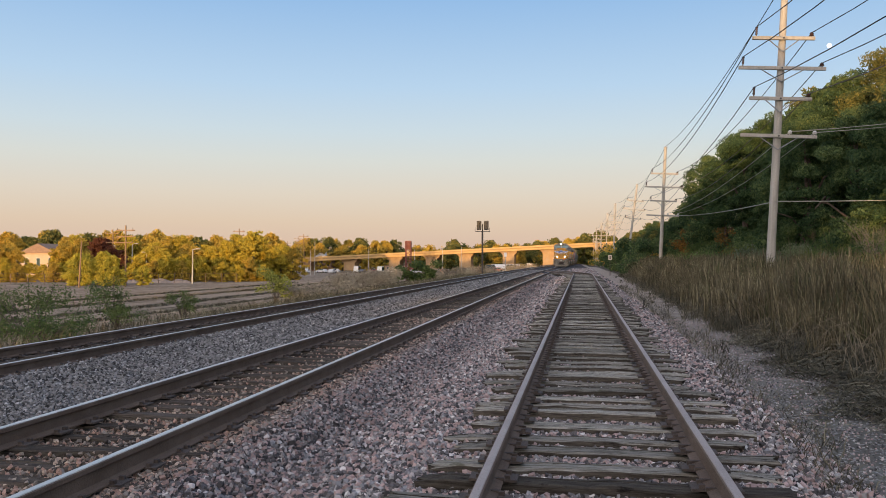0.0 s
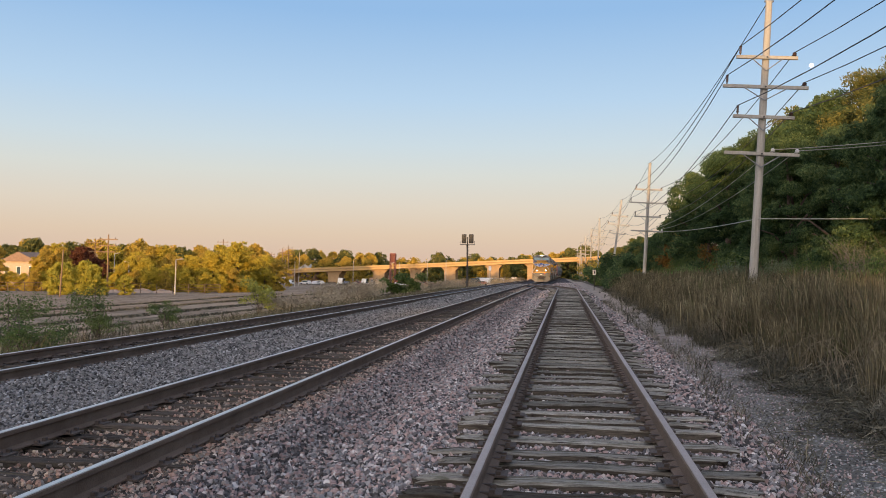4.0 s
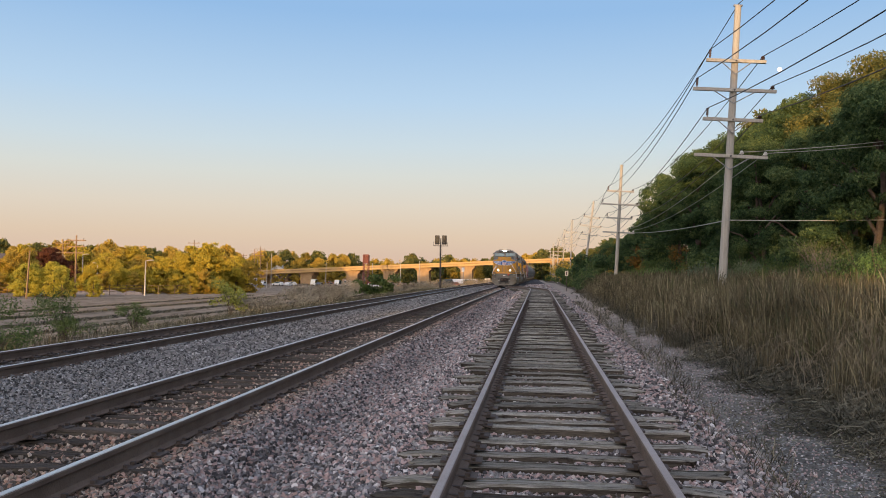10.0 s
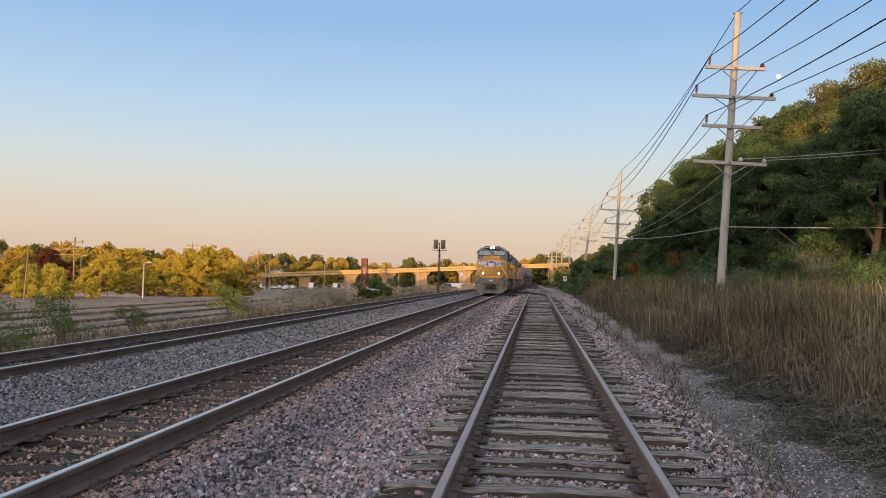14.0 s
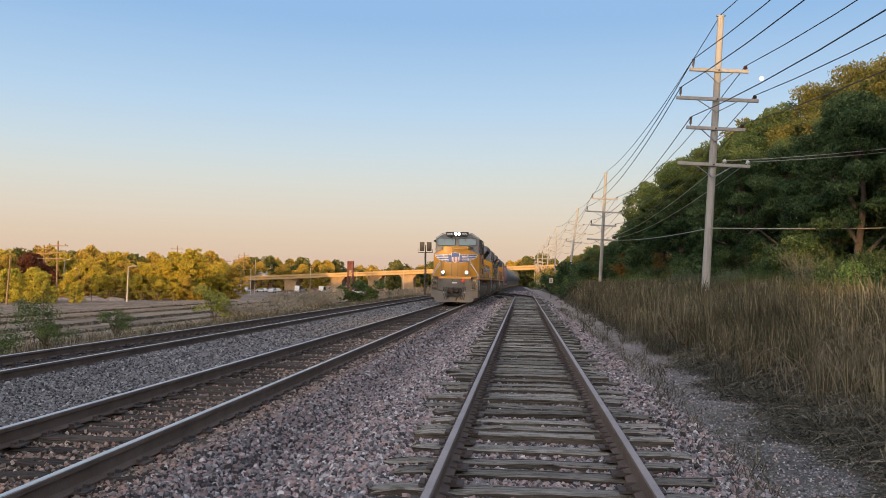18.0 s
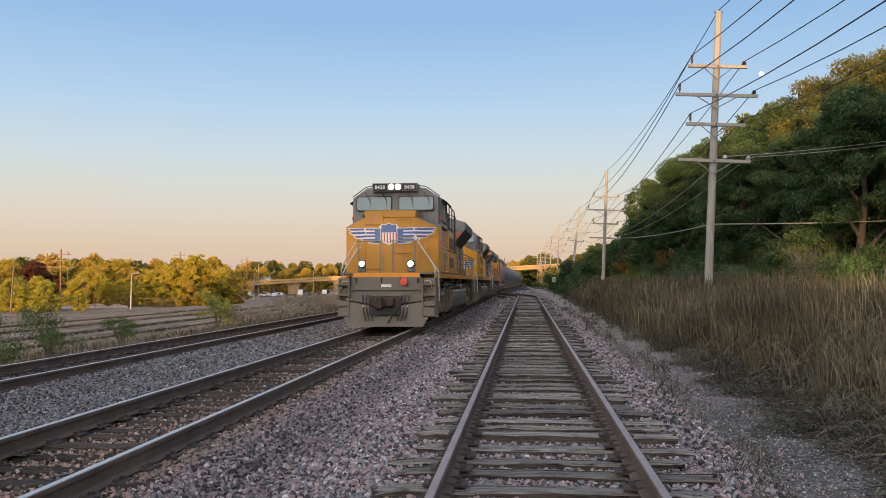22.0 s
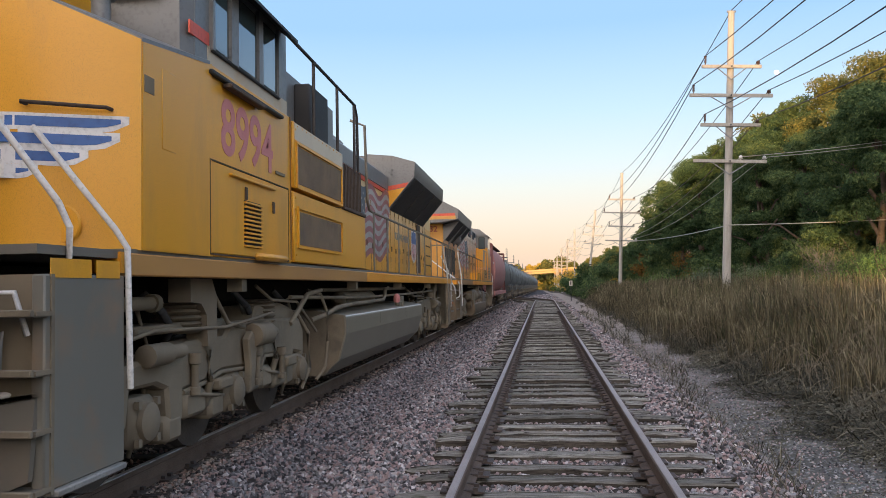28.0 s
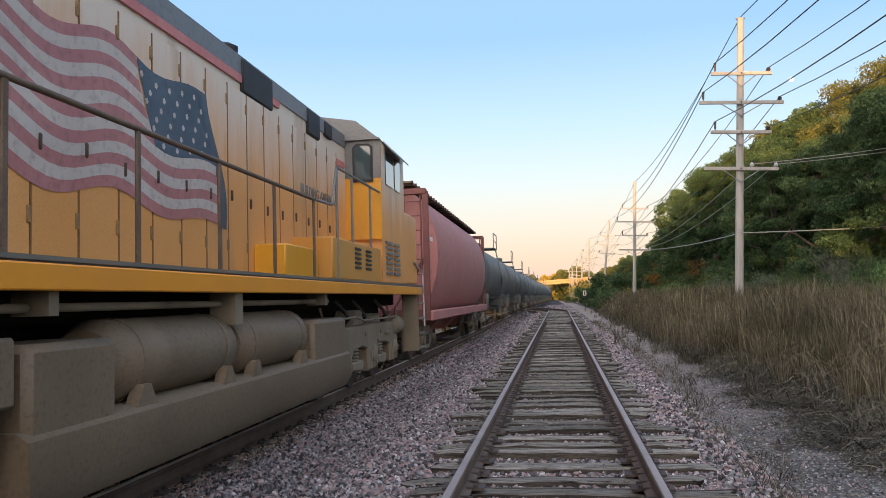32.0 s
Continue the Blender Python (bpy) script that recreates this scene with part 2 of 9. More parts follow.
def leaf_paint(name, c1, c2, c3):
    """Foliage: three greens or browns that differ leaf by leaf and in large patches; thin leaves pass some light."""
    m = bpy.data.materials.new(name)
    m.use_nodes = True
    t = m.node_tree
    p = t.nodes["Principled BSDF"]
    g = t.nodes.new("ShaderNodeNewGeometry")
    tc = t.nodes.new("ShaderNodeTexCoord")
    n = t.nodes.new("ShaderNodeTexNoise")
    n.inputs["Scale"].default_value, n.inputs["Detail"].default_value = 0.35, 3.0
    t.links.new(tc.outputs["Object"], n.inputs["Vector"])
    add = t.nodes.new("ShaderNodeMath")
    add.operation = "MULTIPLY_ADD"
    add.inputs[1].default_value = 0.55
    t.links.new(g.outputs["Random Per Island"], add.inputs[0])
    sub = t.nodes.new("ShaderNodeMath")
    sub.operation = "MULTIPLY_ADD"
    sub.inputs[1].default_value, sub.inputs[2].default_value = 1.5, -0.5
    t.links.new(n.outputs[0], sub.inputs[0])
    t.links.new(sub.outputs[0], add.inputs[2])
    r = t.nodes.new("ShaderNodeValToRGB")
    r.color_ramp.elements[0].position, r.color_ramp.elements[0].color = 0.1, (*c1, 1)
    r.color_ramp.elements[1].position, r.color_ramp.elements[1].color = 0.95, (*c3, 1)
    e = r.color_ramp.elements.new(0.5)
    e.color = (*c2, 1)
    t.links.new(add.outputs[0], r.inputs[0])
    t.links.new(r.outputs[0], p.inputs["Base Color"])
    p.inputs["Roughness"].default_value = 0.75
    p.inputs["Specular IOR Level"].default_value = 0.25
    tr = t.nodes.new("ShaderNodeBsdfTranslucent")
    t.links.new(r.outputs[0], tr.inputs["Color"])
    mx = t.nodes.new("ShaderNodeMixShader")
    mx.inputs[0].default_value = 0.25
    out = t.nodes["Material Output"]
    t.links.new(p.outputs[0], mx.inputs[1])
    t.links.new(tr.outputs[0], mx.inputs[2])
    t.links.new(mx.outputs[0], out.inputs["Surface"])
    return m


def glass_paint(name, tint, rough=0.05, mirror=0.0):
    m = bpy.data.materials.new(name)
    m.use_nodes = True
    p = m.node_tree.nodes["Principled BSDF"]
    p.inputs["Base Color"].default_value = (*tint, 1)
    p.inputs["Roughness"].default_value = rough
    p.inputs["Specular IOR Level"].default_value = 0.8
    p.inputs["Metallic"].default_value = mirror
    p.inputs["Coat Weight"].default_value = 0.6
    p.inputs["Coat Roughness"].default_value = 0.03
    return m


def lamp_paint(name, colour, strength):
    m = bpy.data.materials.new(name)
    m.use_nodes = True
    p = m.node_tree.nodes["Principled BSDF"]
    p.inputs["Base Color"].default_value = (*colour, 1)
    p.inputs["Emission Color"].default_value = (*colour, 1)
    p.inputs["Emission Strength"].default_value = strength
    return m


RAIL_RUST = paint("rail_rust", (0.10, 0.065, 0.045), (0.17, 0.12, 0.09), 3, 0.8, 0.2, 0.02, 90)
RAIL_HEAD = paint("rail_head", (0.50, 0.47, 0.44), (0.62, 0.59, 0.55), 2, 0.38, 0.55, 0.0, 120, stretch=(1, 0.1, 1))
RAIL_HEAD_DULL = paint("rail_head_dull", (0.27, 0.22, 0.195), (0.36, 0.305, 0.28), 3, 0.55, 0.15, 0.01, 100, spec=0.4)
def timber_paint(name, dark, pale, crack, vary, moss=None):
    """Weathered timber: grain along x, black checks, pale bleached ridges, each piece its own tone."""
    m = bpy.data.materials.new(name)
    m.use_nodes = True
    t = m.node_tree
    p = t.nodes["Principled BSDF"]
    tc = t.nodes.new("ShaderNodeTexCoord")
    oi = t.nodes.new("ShaderNodeObjectInfo")
    shift = t.nodes.new("ShaderNodeVectorMath")
    shift.operation = "MULTIPLY_ADD"
    shift.inputs[1].default_value = (37.0, 11.0, 5.0)
    cmb = t.nodes.new("ShaderNodeCombineXYZ")
    for k in range(3):
        t.links.new(oi.outputs["Random"], cmb.inputs[k])
    t.links.new(cmb.outputs[0], shift.inputs[0])
    t.links.new(tc.outputs["Object"], shift.inputs[2])

    def grain(stretch, detail, rough_):
        mp = t.nodes.new("ShaderNodeMapping")
        mp.inputs["Scale"].default_value = stretch
        t.links.new(shift.outputs[0], mp.inputs[0])
        n = t.nodes.new("ShaderNodeTexNoise")
        n.inputs["Scale"].default_value, n.inputs["Detail"].default_value, n.inputs["Roughness"].default_value = 1.0, detail, rough_
        t.links.new(mp.outputs[0], n.inputs["Vector"])
        return n.outputs[0]

    def ramp(src, lo, hi, a=0.0, b=1.0):
        r = t.nodes.new("ShaderNodeMapRange")
        for k, v in enumerate((lo, hi, a, b)):
            r.inputs[k + 1].default_value = v
        t.links.new(src, r.inputs[0])
        return r.outputs[0]

    def mix(f, a, b):
        x = t.nodes.new("ShaderNodeMix")
        x.data_type = "RGBA"
        t.links.new(f, x.inputs[0])
        for sk, v in ((x.inputs[6], a), (x.inputs[7], b)):
            if isinstance(v, bpy.types.NodeSocket):
                t.links.new(v, sk)
            else:
                sk.default_value = (*v, 1)
        return x.outputs[2]

    g1, g2, g3 = grain((3.4, 46, 46), 8.0, 0.78), grain((2.0, 60, 60), 3.0, 0.6), grain((5.0, 9, 9), 6.0, 0.65)
    col = mix(ramp(g1, 0.40, 0.60), dark, pale)
    if moss is not None:
        col = mix(ramp(g3, 0.55, 0.68), col, moss)
    col = mix(ramp(g2, 0.62, 0.68), col, crack)
    col = mix(ramp(g3, 0.40, 0.30), col, crack)
    h = t.nodes.new("ShaderNodeHueSaturation")
    t.links.new(ramp(oi.outputs["Random"], 0, 1, 1 - vary, 1 + vary), h.inputs["Value"])
    t.links.new(col, h.inputs["Color"])
    t.links.new(h.outputs[0], p.inputs["Base Color"])
    p.inputs["Roughness"].default_value = 0.93
    p.inputs["Specular IOR Level"].default_value = 0.15
    b = t.nodes.new("ShaderNodeBump")
    b.inputs["Strength"].default_value, b.inputs["Distance"].default_value = 1.0, 0.012
    t.links.new(g1, b.inputs["Height"])
    t.links.new(b.outputs[0], p.inputs["Normal"])
    return m


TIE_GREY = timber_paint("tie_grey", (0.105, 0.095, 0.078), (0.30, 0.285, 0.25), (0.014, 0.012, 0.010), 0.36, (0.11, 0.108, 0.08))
# tie sides: shade of the gaps painted in as darker, creosoted timber
TIE_SIDE = timber_paint("tie_shaded_side", (0.035, 0.03, 0.025), (0.10, 0.088, 0.072), (0.010, 0.007, 0.006), 0.3)
TIE_DARK = timber_paint("tie_dark", (0.036, 0.030, 0.025), (0.092, 0.075, 0.062), (0.012, 0.010, 0.009), 0.3)
PLATE = paint("plate_rust", (0.055, 0.042, 0.036), (0.09, 0.07, 0.06), 8, 0.85, 0.1, 0.02, 90)
POLE_WOOD = paint("pole_wood", (0.315, 0.30, 0.27), (0.41, 0.39, 0.355), 3, 0.9, 0, 0.02, 50, (0.25, 0.23, 0.205), 0.3, 2, (6, 6, 0.3), spec=0.2)
POLE_TAN = paint("pole_wood_tan", (0.20, 0.13, 0.075), (0.28, 0.185, 0.11), 3, 0.9, 0, 0.02, 50, spec=0.2)
WIRE = paint("wire_metal", (0.045, 0.045, 0.05), (0.08, 0.08, 0.085), 3, 0.6, 0.6)
CONCRETE = paint("concrete", (0.32, 0.21, 0.11), (0.40, 0.27, 0.15), 0.6, 0.9, 0, 0.01, 12, (0.34, 0.29, 0.24), 0.35, 0.25, spec=0.3)
STEEL_DARK = paint("steel_dark", (0.05, 0.045, 0.04), (0.09, 0.08, 0.075), 3, 0.7, 0.5, 0.01, 60)

# ---- lie of the land ----
MAIN_X, FAR_X, SIDE_X = -4.25, -9.2, 0.097
FAR_Z = -0.095


def drift(y):
    """The lines bear slightly to the right in the distance."""
    return 0.0 if y < 30 else 0.00006 * (y - 30) ** 2 if y < 130 else 0.6 + 0.012 * (y - 130)


def main_at(y):
    return MAIN_X + drift(y), 0.0


def far_at(y):
    return FAR_X + drift(y), FAR_Z


def side_at(y):
    """The siding: straight, then off to the main line by a turnout."""
    x = SIDE_X + 0.0052 * y
    z = 0.094 + 0.0036 * min(y, 60)
    if y > 66:
        k = min(1.0, (y - 66) / 52)
        k = k * k * (3 - 2 * k)
        x += (main_at(y)[0] + 0.0 - x) * k
        z *= 1 - min(1, (y - 66) / 52)
    return x, z


def step(a, b, v):
    k = min(1.0, max(0.0, (v - a) / (b - a)))
    return k * k * (3 - 2 * k)


def land(x, y):
    """Height of the ground sheet."""
    d = drift(max(y, 0))
    u = x - d
    sx, sz = side_at(min(max(y, -60), 62))
    if u < -10.8:
        h = -0.42 - 0.55 * step(-10.8, -13.5, u) - 0.65 * step(-14, -26, u) - 0.9 * step(-26, -60, u)
    elif u < -1.3:
        h = -0.235 - 0.05 * math.sin((u + 10.8) * 1.3)
        h -= 0.14 * step(-10.0, -10.8, u)
        h += 0.012 * (step(-5.1, -4.8, u) - step(-3.7, -3.4, u))
        h -= 0.10 * (step(-5.75, -6.6, u) - step(-7.2, -8.0, u))
        h -= 0.055 * step(-7.6, -8.2, u)
        h -= 0.12 * (step(-2.85, -2.4, u) - step(-2.2, -1.5, u))
    else:
        h = -0.235
    h += (sz - 0.282 - h) * step(-2.3, -1.35, x - 0.0052 * y) * (1 - step(1.3, 2.0, x)) if x < 2.0 else 0
    if x > 1.3:
        h = (sz - 0.282) + 0.03 * step(1.5, 2.0, x) + 0.12 * step(2.6, 4.0, x) + 0.35 * step(4, 8, x) + 0.5 * step(9, 30, x)
    if y > 120:
        h -= 1.2 * step(120, 260, y) * step(3, 12, abs(x + 5))
    return h


def grid_mesh(name, xs, ys, height, material):
    v = [(x, y, height(x, y)) for y in ys for x in xs]
    n = len(xs)
    f = [(j * n + i, j * n + i + 1, (j + 1) * n + i + 1, (j + 1) * n + i) for j in range(len(ys) - 1) for i in range(n - 1)]
    return soup(name, v, f, material, True)


def ground_paint():
    """Bare earth, ballast and path by strips of the plan, ragged at their edges."""
    m = bpy.data.materials.new("ground_cover")
    m.use_nodes = True
    t = m.node_tree
    p = t.nodes["Principled BSDF"]
    tc = t.nodes.new("ShaderNodeTexCoord")
    sp = t.nodes.new("ShaderNodeSeparateXYZ")
    t.links.new(tc.outputs["Object"], sp.inputs[0])

    def tex(s, detail=5.0):
        n = t.nodes.new("ShaderNodeTexNoise")
        n.inputs["Scale"].default_value, n.inputs["Detail"].default_value = s, detail
        t.links.new(tc.outputs["Object"], n.inputs["Vector"])
        return n.outputs[0]

    def math_(op, a, b):
        x = t.nodes.new("ShaderNodeMath")
        x.operation = op
        for i, v in enumerate((a, b)):
            if isinstance(v, bpy.types.NodeSocket):
                t.links.new(v, x.inputs[i])
            else:
                x.inputs[i].default_value = v
        return x.outputs[0]

    def mix(f, a, b):
        x = t.nodes.new("ShaderNodeMix")
        x.data_type = "RGBA"
        t.links.new(f, x.inputs[0])
        for s, v in ((x.inputs[6], a), (x.inputs[7], b)):
            if isinstance(v, bpy.types.NodeSocket):
                t.links.new(v, s)
            else:
                s.default_value = (*v, 1)
        return x.outputs[2]

    def ramp(src, lo, hi):
        r = t.nodes.new("ShaderNodeMapRange")
        r.inputs[1].default_value, r.inputs[2].default_value = lo, hi
        t.links.new(src, r.inputs[0])
        return r.outputs[0]

    wob = math_("ADD", sp.outputs["X"], math_("MULTIPLY", math_("SUBTRACT", tex(0.8), 0.5), 0.9))
    vor = t.nodes.new("ShaderNodeTexVoronoi")
    vor.inputs["Scale"].default_value = 19.0
    t.links.new(tc.outputs["Object"], vor.inputs["Vector"])
    stone = t.nodes.new("ShaderNodeValToRGB")
    for i, (pos, col) in enumerate(((0.0, (0.05, 0.046, 0.047, 1)), (0.3, (0.09, 0.08, 0.08, 1)), (0.55, (0.125, 0.098, 0.094, 1)), (0.8, (0.10, 0.10, 0.11, 1)), (1.0, (0.18, 0.165, 0.16, 1)))):
        e = stone.color_ramp.elements[i] if i < 2 else stone.color_ramp.elements.new(pos)
        e.position, e.color = pos, col
    sv = t.nodes.new("ShaderNodeSeparateColor")
    t.links.new(vor.outputs["Color"], sv.inputs[0])
    t.links.new(sv.outputs[0], stone.inputs[0])
    # shade between the stones is painted in: dark bed, near-black gaps
    gap = ramp(vor.outputs["Distance"], 0.35, 0.75)
    ballast = mix(gap, stone.outputs[0], (0.022, 0.020, 0.021))
    greyer = mix(math_("MULTIPLY", sv.outputs[1], 0.9), ballast, (0.05, 0.052, 0.06))
    ballast = mix(ramp(wob, -1.8, -3.0), ballast, greyer)
    dirt = mix(ramp(tex(0.15), 0.4, 0.62), (0.29, 0.215, 0.15), (0.21, 0.155, 0.105))
    dirt = mix(ramp(tex(2.2), 0.5, 0.7), dirt, (0.35, 0.275, 0.205))
    mp = t.nodes.new("ShaderNodeMapping")
    mp.inputs["Scale"].default_value = (1.5, 0.05, 0.1)
    t.links.new(tc.outputs["Object"], mp.inputs[0])
    fur = t.nodes.new("ShaderNodeTexNoise")
    fur.inputs["Scale"].default_value, fur.inputs["Detail"].default_value = 1.0, 4.0
    t.links.new(mp.outputs[0], fur.inputs["Vector"])
    broken = math_("MULTIPLY", ramp(fur.outputs[0], 0.50, 0.58), ramp(tex(0.7, 8.0), 0.40, 0.56))
    dirt = mix(broken, dirt, (0.11, 0.078, 0.05))
    weedy = mix(ramp(tex(0.35), 0.52, 0.6), dirt, (0.10, 0.105, 0.05))
    path = mix(ramp(tex(1.1), 0.42, 0.66), (0.092, 0.088, 0.076), (0.172, 0.167, 0.149))
    fine = t.nodes.new("ShaderNodeTexVoronoi")
    fine.inputs["Scale"].default_value = 42.0
    t.links.new(tc.outputs["Object"], fine.inputs["Vector"])
    fc = t.nodes.new("ShaderNodeSeparateColor")
    t.links.new(fine.outputs["Color"], fc.inputs[0])
    path = mix(math_("MULTIPLY", fc.outputs[0], 0.7), path, (0.10, 0.097, 0.09))
    path = mix(ramp(fc.outputs[1], 0.8, 1.0), path, (0.34, 0.33, 0.32))
    path = mix(ramp(tex(2.6, 8.0), 0.54, 0.64), path, (0.07, 0.066, 0.042))
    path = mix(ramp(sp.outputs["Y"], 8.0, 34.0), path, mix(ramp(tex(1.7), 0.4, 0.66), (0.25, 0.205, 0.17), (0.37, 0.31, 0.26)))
    straw = mix(ramp(tex(5.0), 0.4, 0.65), (0.05, 0.04, 0.028), (0.12, 0.10, 0.07))
    shift = math_("MULTIPLY", math_("MINIMUM", math_("MAXIMUM", math_("SUBTRACT", sp.outputs["Y"], 8.0), 0.0), 12.0), -0.055)
    wob2 = math_("ADD", wob, shift)
    col = mix(ramp(wob, -10.6, -11.4), ballast, weedy)
    col = mix(ramp(wob, -21, -26), col, dirt)
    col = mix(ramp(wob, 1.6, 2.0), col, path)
    col = mix(ramp(wob2, 2.75, 3.0), col, straw)
    t.links.new(col, p.inputs["Base Color"])
    p.inputs["Roughness"].default_value = 0.95
    p.inputs["Specular IOR Level"].default_value = 0.15
    b = t.nodes.new("ShaderNodeBump")
    b.inputs["Strength"].default_value, b.inputs["Distance"].default_value = 0.9, 0.03
    t.links.new(math_("SUBTRACT", math_("MULTIPLY", tex(30, 3), 0.5), vor.outputs["Distance"]), b.inputs["Height"])
    t.links.new(b.outputs[0], p.inputs["Normal"])
    return m


GROUND = ground_paint()


def spaced(stops):
    out = []
    for a, b, s in stops:
        n = max(1, round((b - a) / s))
        out += [a + (b - a) * i / n for i in range(n)]
    return out + [stops[-1][1]]


gx = spaced([(-2500, -300, 200), (-300, -60, 20), (-60, -14, 2), (-14, 5, 0.22), (5, 12, 1), (12, 40, 4), (40, 300, 20), (300, 2500, 200)])
gy = spaced([(-2500, -200, 300), (-200, -10, 10), (-10, 0, 1), (0, 30, 0.5), (30, 140, 2), (140, 400, 10), (400, 4600, 200)])
tagged(new("ground", grid_mesh("ground", gx, gy, land, GROUND)), "ballast, pale gravel path, straw and bare earth around the tracks", "ground", kind="structure")

# ---- tracks ----
RAIL_POLY = [(-0.076, 0), (0.076, 0), (0.076, 0.012), (0.012, 0.032), (0.01, 0.125), (0.036, 0.14), (0.036, 0.172), (0.026, 0.18), (-0.026, 0.18), (-0.036, 0.172), (-0.036, 0.14), (-0.01, 0.125), (-0.012, 0.032), (-0.076, 0.012)]


def sweep(poly, at, ys, side, lift=0.0):
    g = Geo()
    rings = []
    for y in ys:
        x, z = at(y)
        x1, _ = at(y + 0.5)
        x0, _ = at(y - 0.5)
        tx = (x1 - x0)
        n = math.hypot(tx, 1)
        rings.append([(x + (side + u) / n, y - tx * (side + u) / n, z - 0.18 + w + lift) for u, w in poly])
    return g.loft(rings)


def tie_mesh(name, material, length, seed, tall=0.17):
    """A weathered sawn timber: split ends, long checks in its top, worn edges."""
    rnd = random.Random(seed)
    g = Geo()
    rings = []
    n = 12
    c1, c2 = rnd.uniform(-.055, -.02), rnd.uniform(.015, .055)
    d1 = d2 = .01
    for i in range(n):
        end = i in (0, n - 1)
        x = -length / 2 + length * i / (n - 1) + (0 if end else rnd.uniform(-.06, .06))
        w = 0.110 + rnd.uniform(-.007, .006)
        top = rnd.uniform(-.010, 0.004) - (.02 if end and rnd.random() < .6 else 0)
        d1 = min(.045, max(.0, d1 + rnd.uniform(-.022, .022)))
        d2 = min(.045, max(.0, d2 + rnd.uniform(-.022, .022)))
        k = rnd.uniform(-.006, .006)
        e = [rnd.uniform(-.05, .05) if end else 0 for _ in range(11)]
        rings.append([(x, -w, -tall), (x + e[1], -w + rnd.uniform(0, .012), top - rnd.uniform(.010, .028)), (x + e[2], -w + .024, top - rnd.uniform(0, .012)), (x + e[3], c1 - .007 + k, top), (x + e[3], c1 + k, top - d1), (x + e[4], c1 + .007 + k, top - .002), (x + e[5], c2 - .006 + k, top - rnd.uniform(0, .008)), (x + e[5], c2 + k, top - d2), (x + e[6], c2 + .008 + k, top), (x + e[7], w - .022, top - rnd.uniform(0, .012)), (x + e[8], w - rnd.uniform(0, .012), top - rnd.uniform(.010, .028)), (x, w, -tall)])
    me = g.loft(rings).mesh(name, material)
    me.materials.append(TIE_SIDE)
    # faces that don't look up take the dark timber, as painted shade
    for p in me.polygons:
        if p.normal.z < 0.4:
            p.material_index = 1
    return me


def track(name, at, ys_rail, y0, y1, pitch, tie_material, rail_head, label, tie_len=2.55, seed=3, tie_top=-0.18, ragged=0.1):
    rnd = random.Random(seed)
    th = thing(name, None, label, "railway track", kind="structure")
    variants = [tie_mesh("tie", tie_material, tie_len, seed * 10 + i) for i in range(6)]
    n = int((y1 - y0) / pitch)
    for i in range(n):
        y = y0 + i * pitch + rnd.uniform(-.06, .06)
        x, z = at(y)
        ob = part("tie", variants[rnd.randrange(6)], None, th)
        ob.matrix_world = pose(x + rnd.uniform(-ragged, ragged), y, z + tie_top + rnd.uniform(-.03, .008), rnd.uniform(-2.5, 2.5), rnd.uniform(-.4, .4), rnd.uniform(-2.2, 2.2) + (180 if rnd.random() < .5 else 0))
    plates = Geo()
    for i in range(min(n, int((45 - y0) / pitch))):
        y = y0 + i * pitch
        x, z = at(y)
        for s in (-.755, .755):
            plates.box(x + s - .17, x + s + .17, y - .09, y + .09, z - .185, z - .168)
            for a in (-.1, .1):
                for b in (-.06, .06):
                    plates.box(x + s + a - .02, x + s + a + .02, y + b - .016, y + b + .016, z - .17, z - .14)
            if name == "siding_track":
                for b in (-.11, .11):
                    plates.box(x + s - .085, x + s + .085, y + b - .012, y + b + .012, z - .175, z - .148)
    tagged(part("tie_plates_and_spikes", plates, PLATE, th, "rusty steel plates, spikes and anchors"), kind="stuff")
    for s in (-.755, .755):
        r = part("rail", sweep(RAIL_POLY, at, ys_rail, s), RAIL_RUST, th)
        cap = [(u, w + .002) for u, w in ((-.03, .172), (.03, .172), (.026, .182), (-.026, .182))]
        part("running_surface", sweep(cap, at, ys_rail, s), rail_head, r, "steel worn by wheels")
    return th


far_ys = spaced([(-60, 0, 5), (0, 30, 2), (30, 420, 6)])
track("main_track", main_at, far_ys, -14.0, 72, 0.50, TIE_DARK, RAIL_HEAD, "main line track, bright worn rails on dark timber ties", seed=3, tie_top=-0.177)
track("second_track", far_at, far_ys, -10.0, 60, 0.50, TIE_DARK, RAIL_HEAD, "second main line track on dark timber ties in grey ballast", seed=5, tie_top=-0.165)
side_ys = spaced([(-40, 0, 5), (0, 60, 2), (60, 118, 1.5)])
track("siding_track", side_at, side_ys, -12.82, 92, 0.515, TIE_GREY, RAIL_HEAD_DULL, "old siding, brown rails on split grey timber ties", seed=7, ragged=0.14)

# ---- pole line ----


def pole_mesh(h, lean):
    g = Geo()
    g.rod([(lean * z, 0, z) for z in (-0.5, 0, h * .33, h * .66, h)], 0.175, 12, 0.115)
    return g


INSULATOR = paint("insulator_brown", (0.05, 0.03, 0.025), (0.09, 0.05, 0.04), 5, 0.25)
HARDWARE = paint("galvanised_brace", (0.22, 0.23, 0.25), (0.32, 0.33, 0.35), 6, 0.5, 0.7)


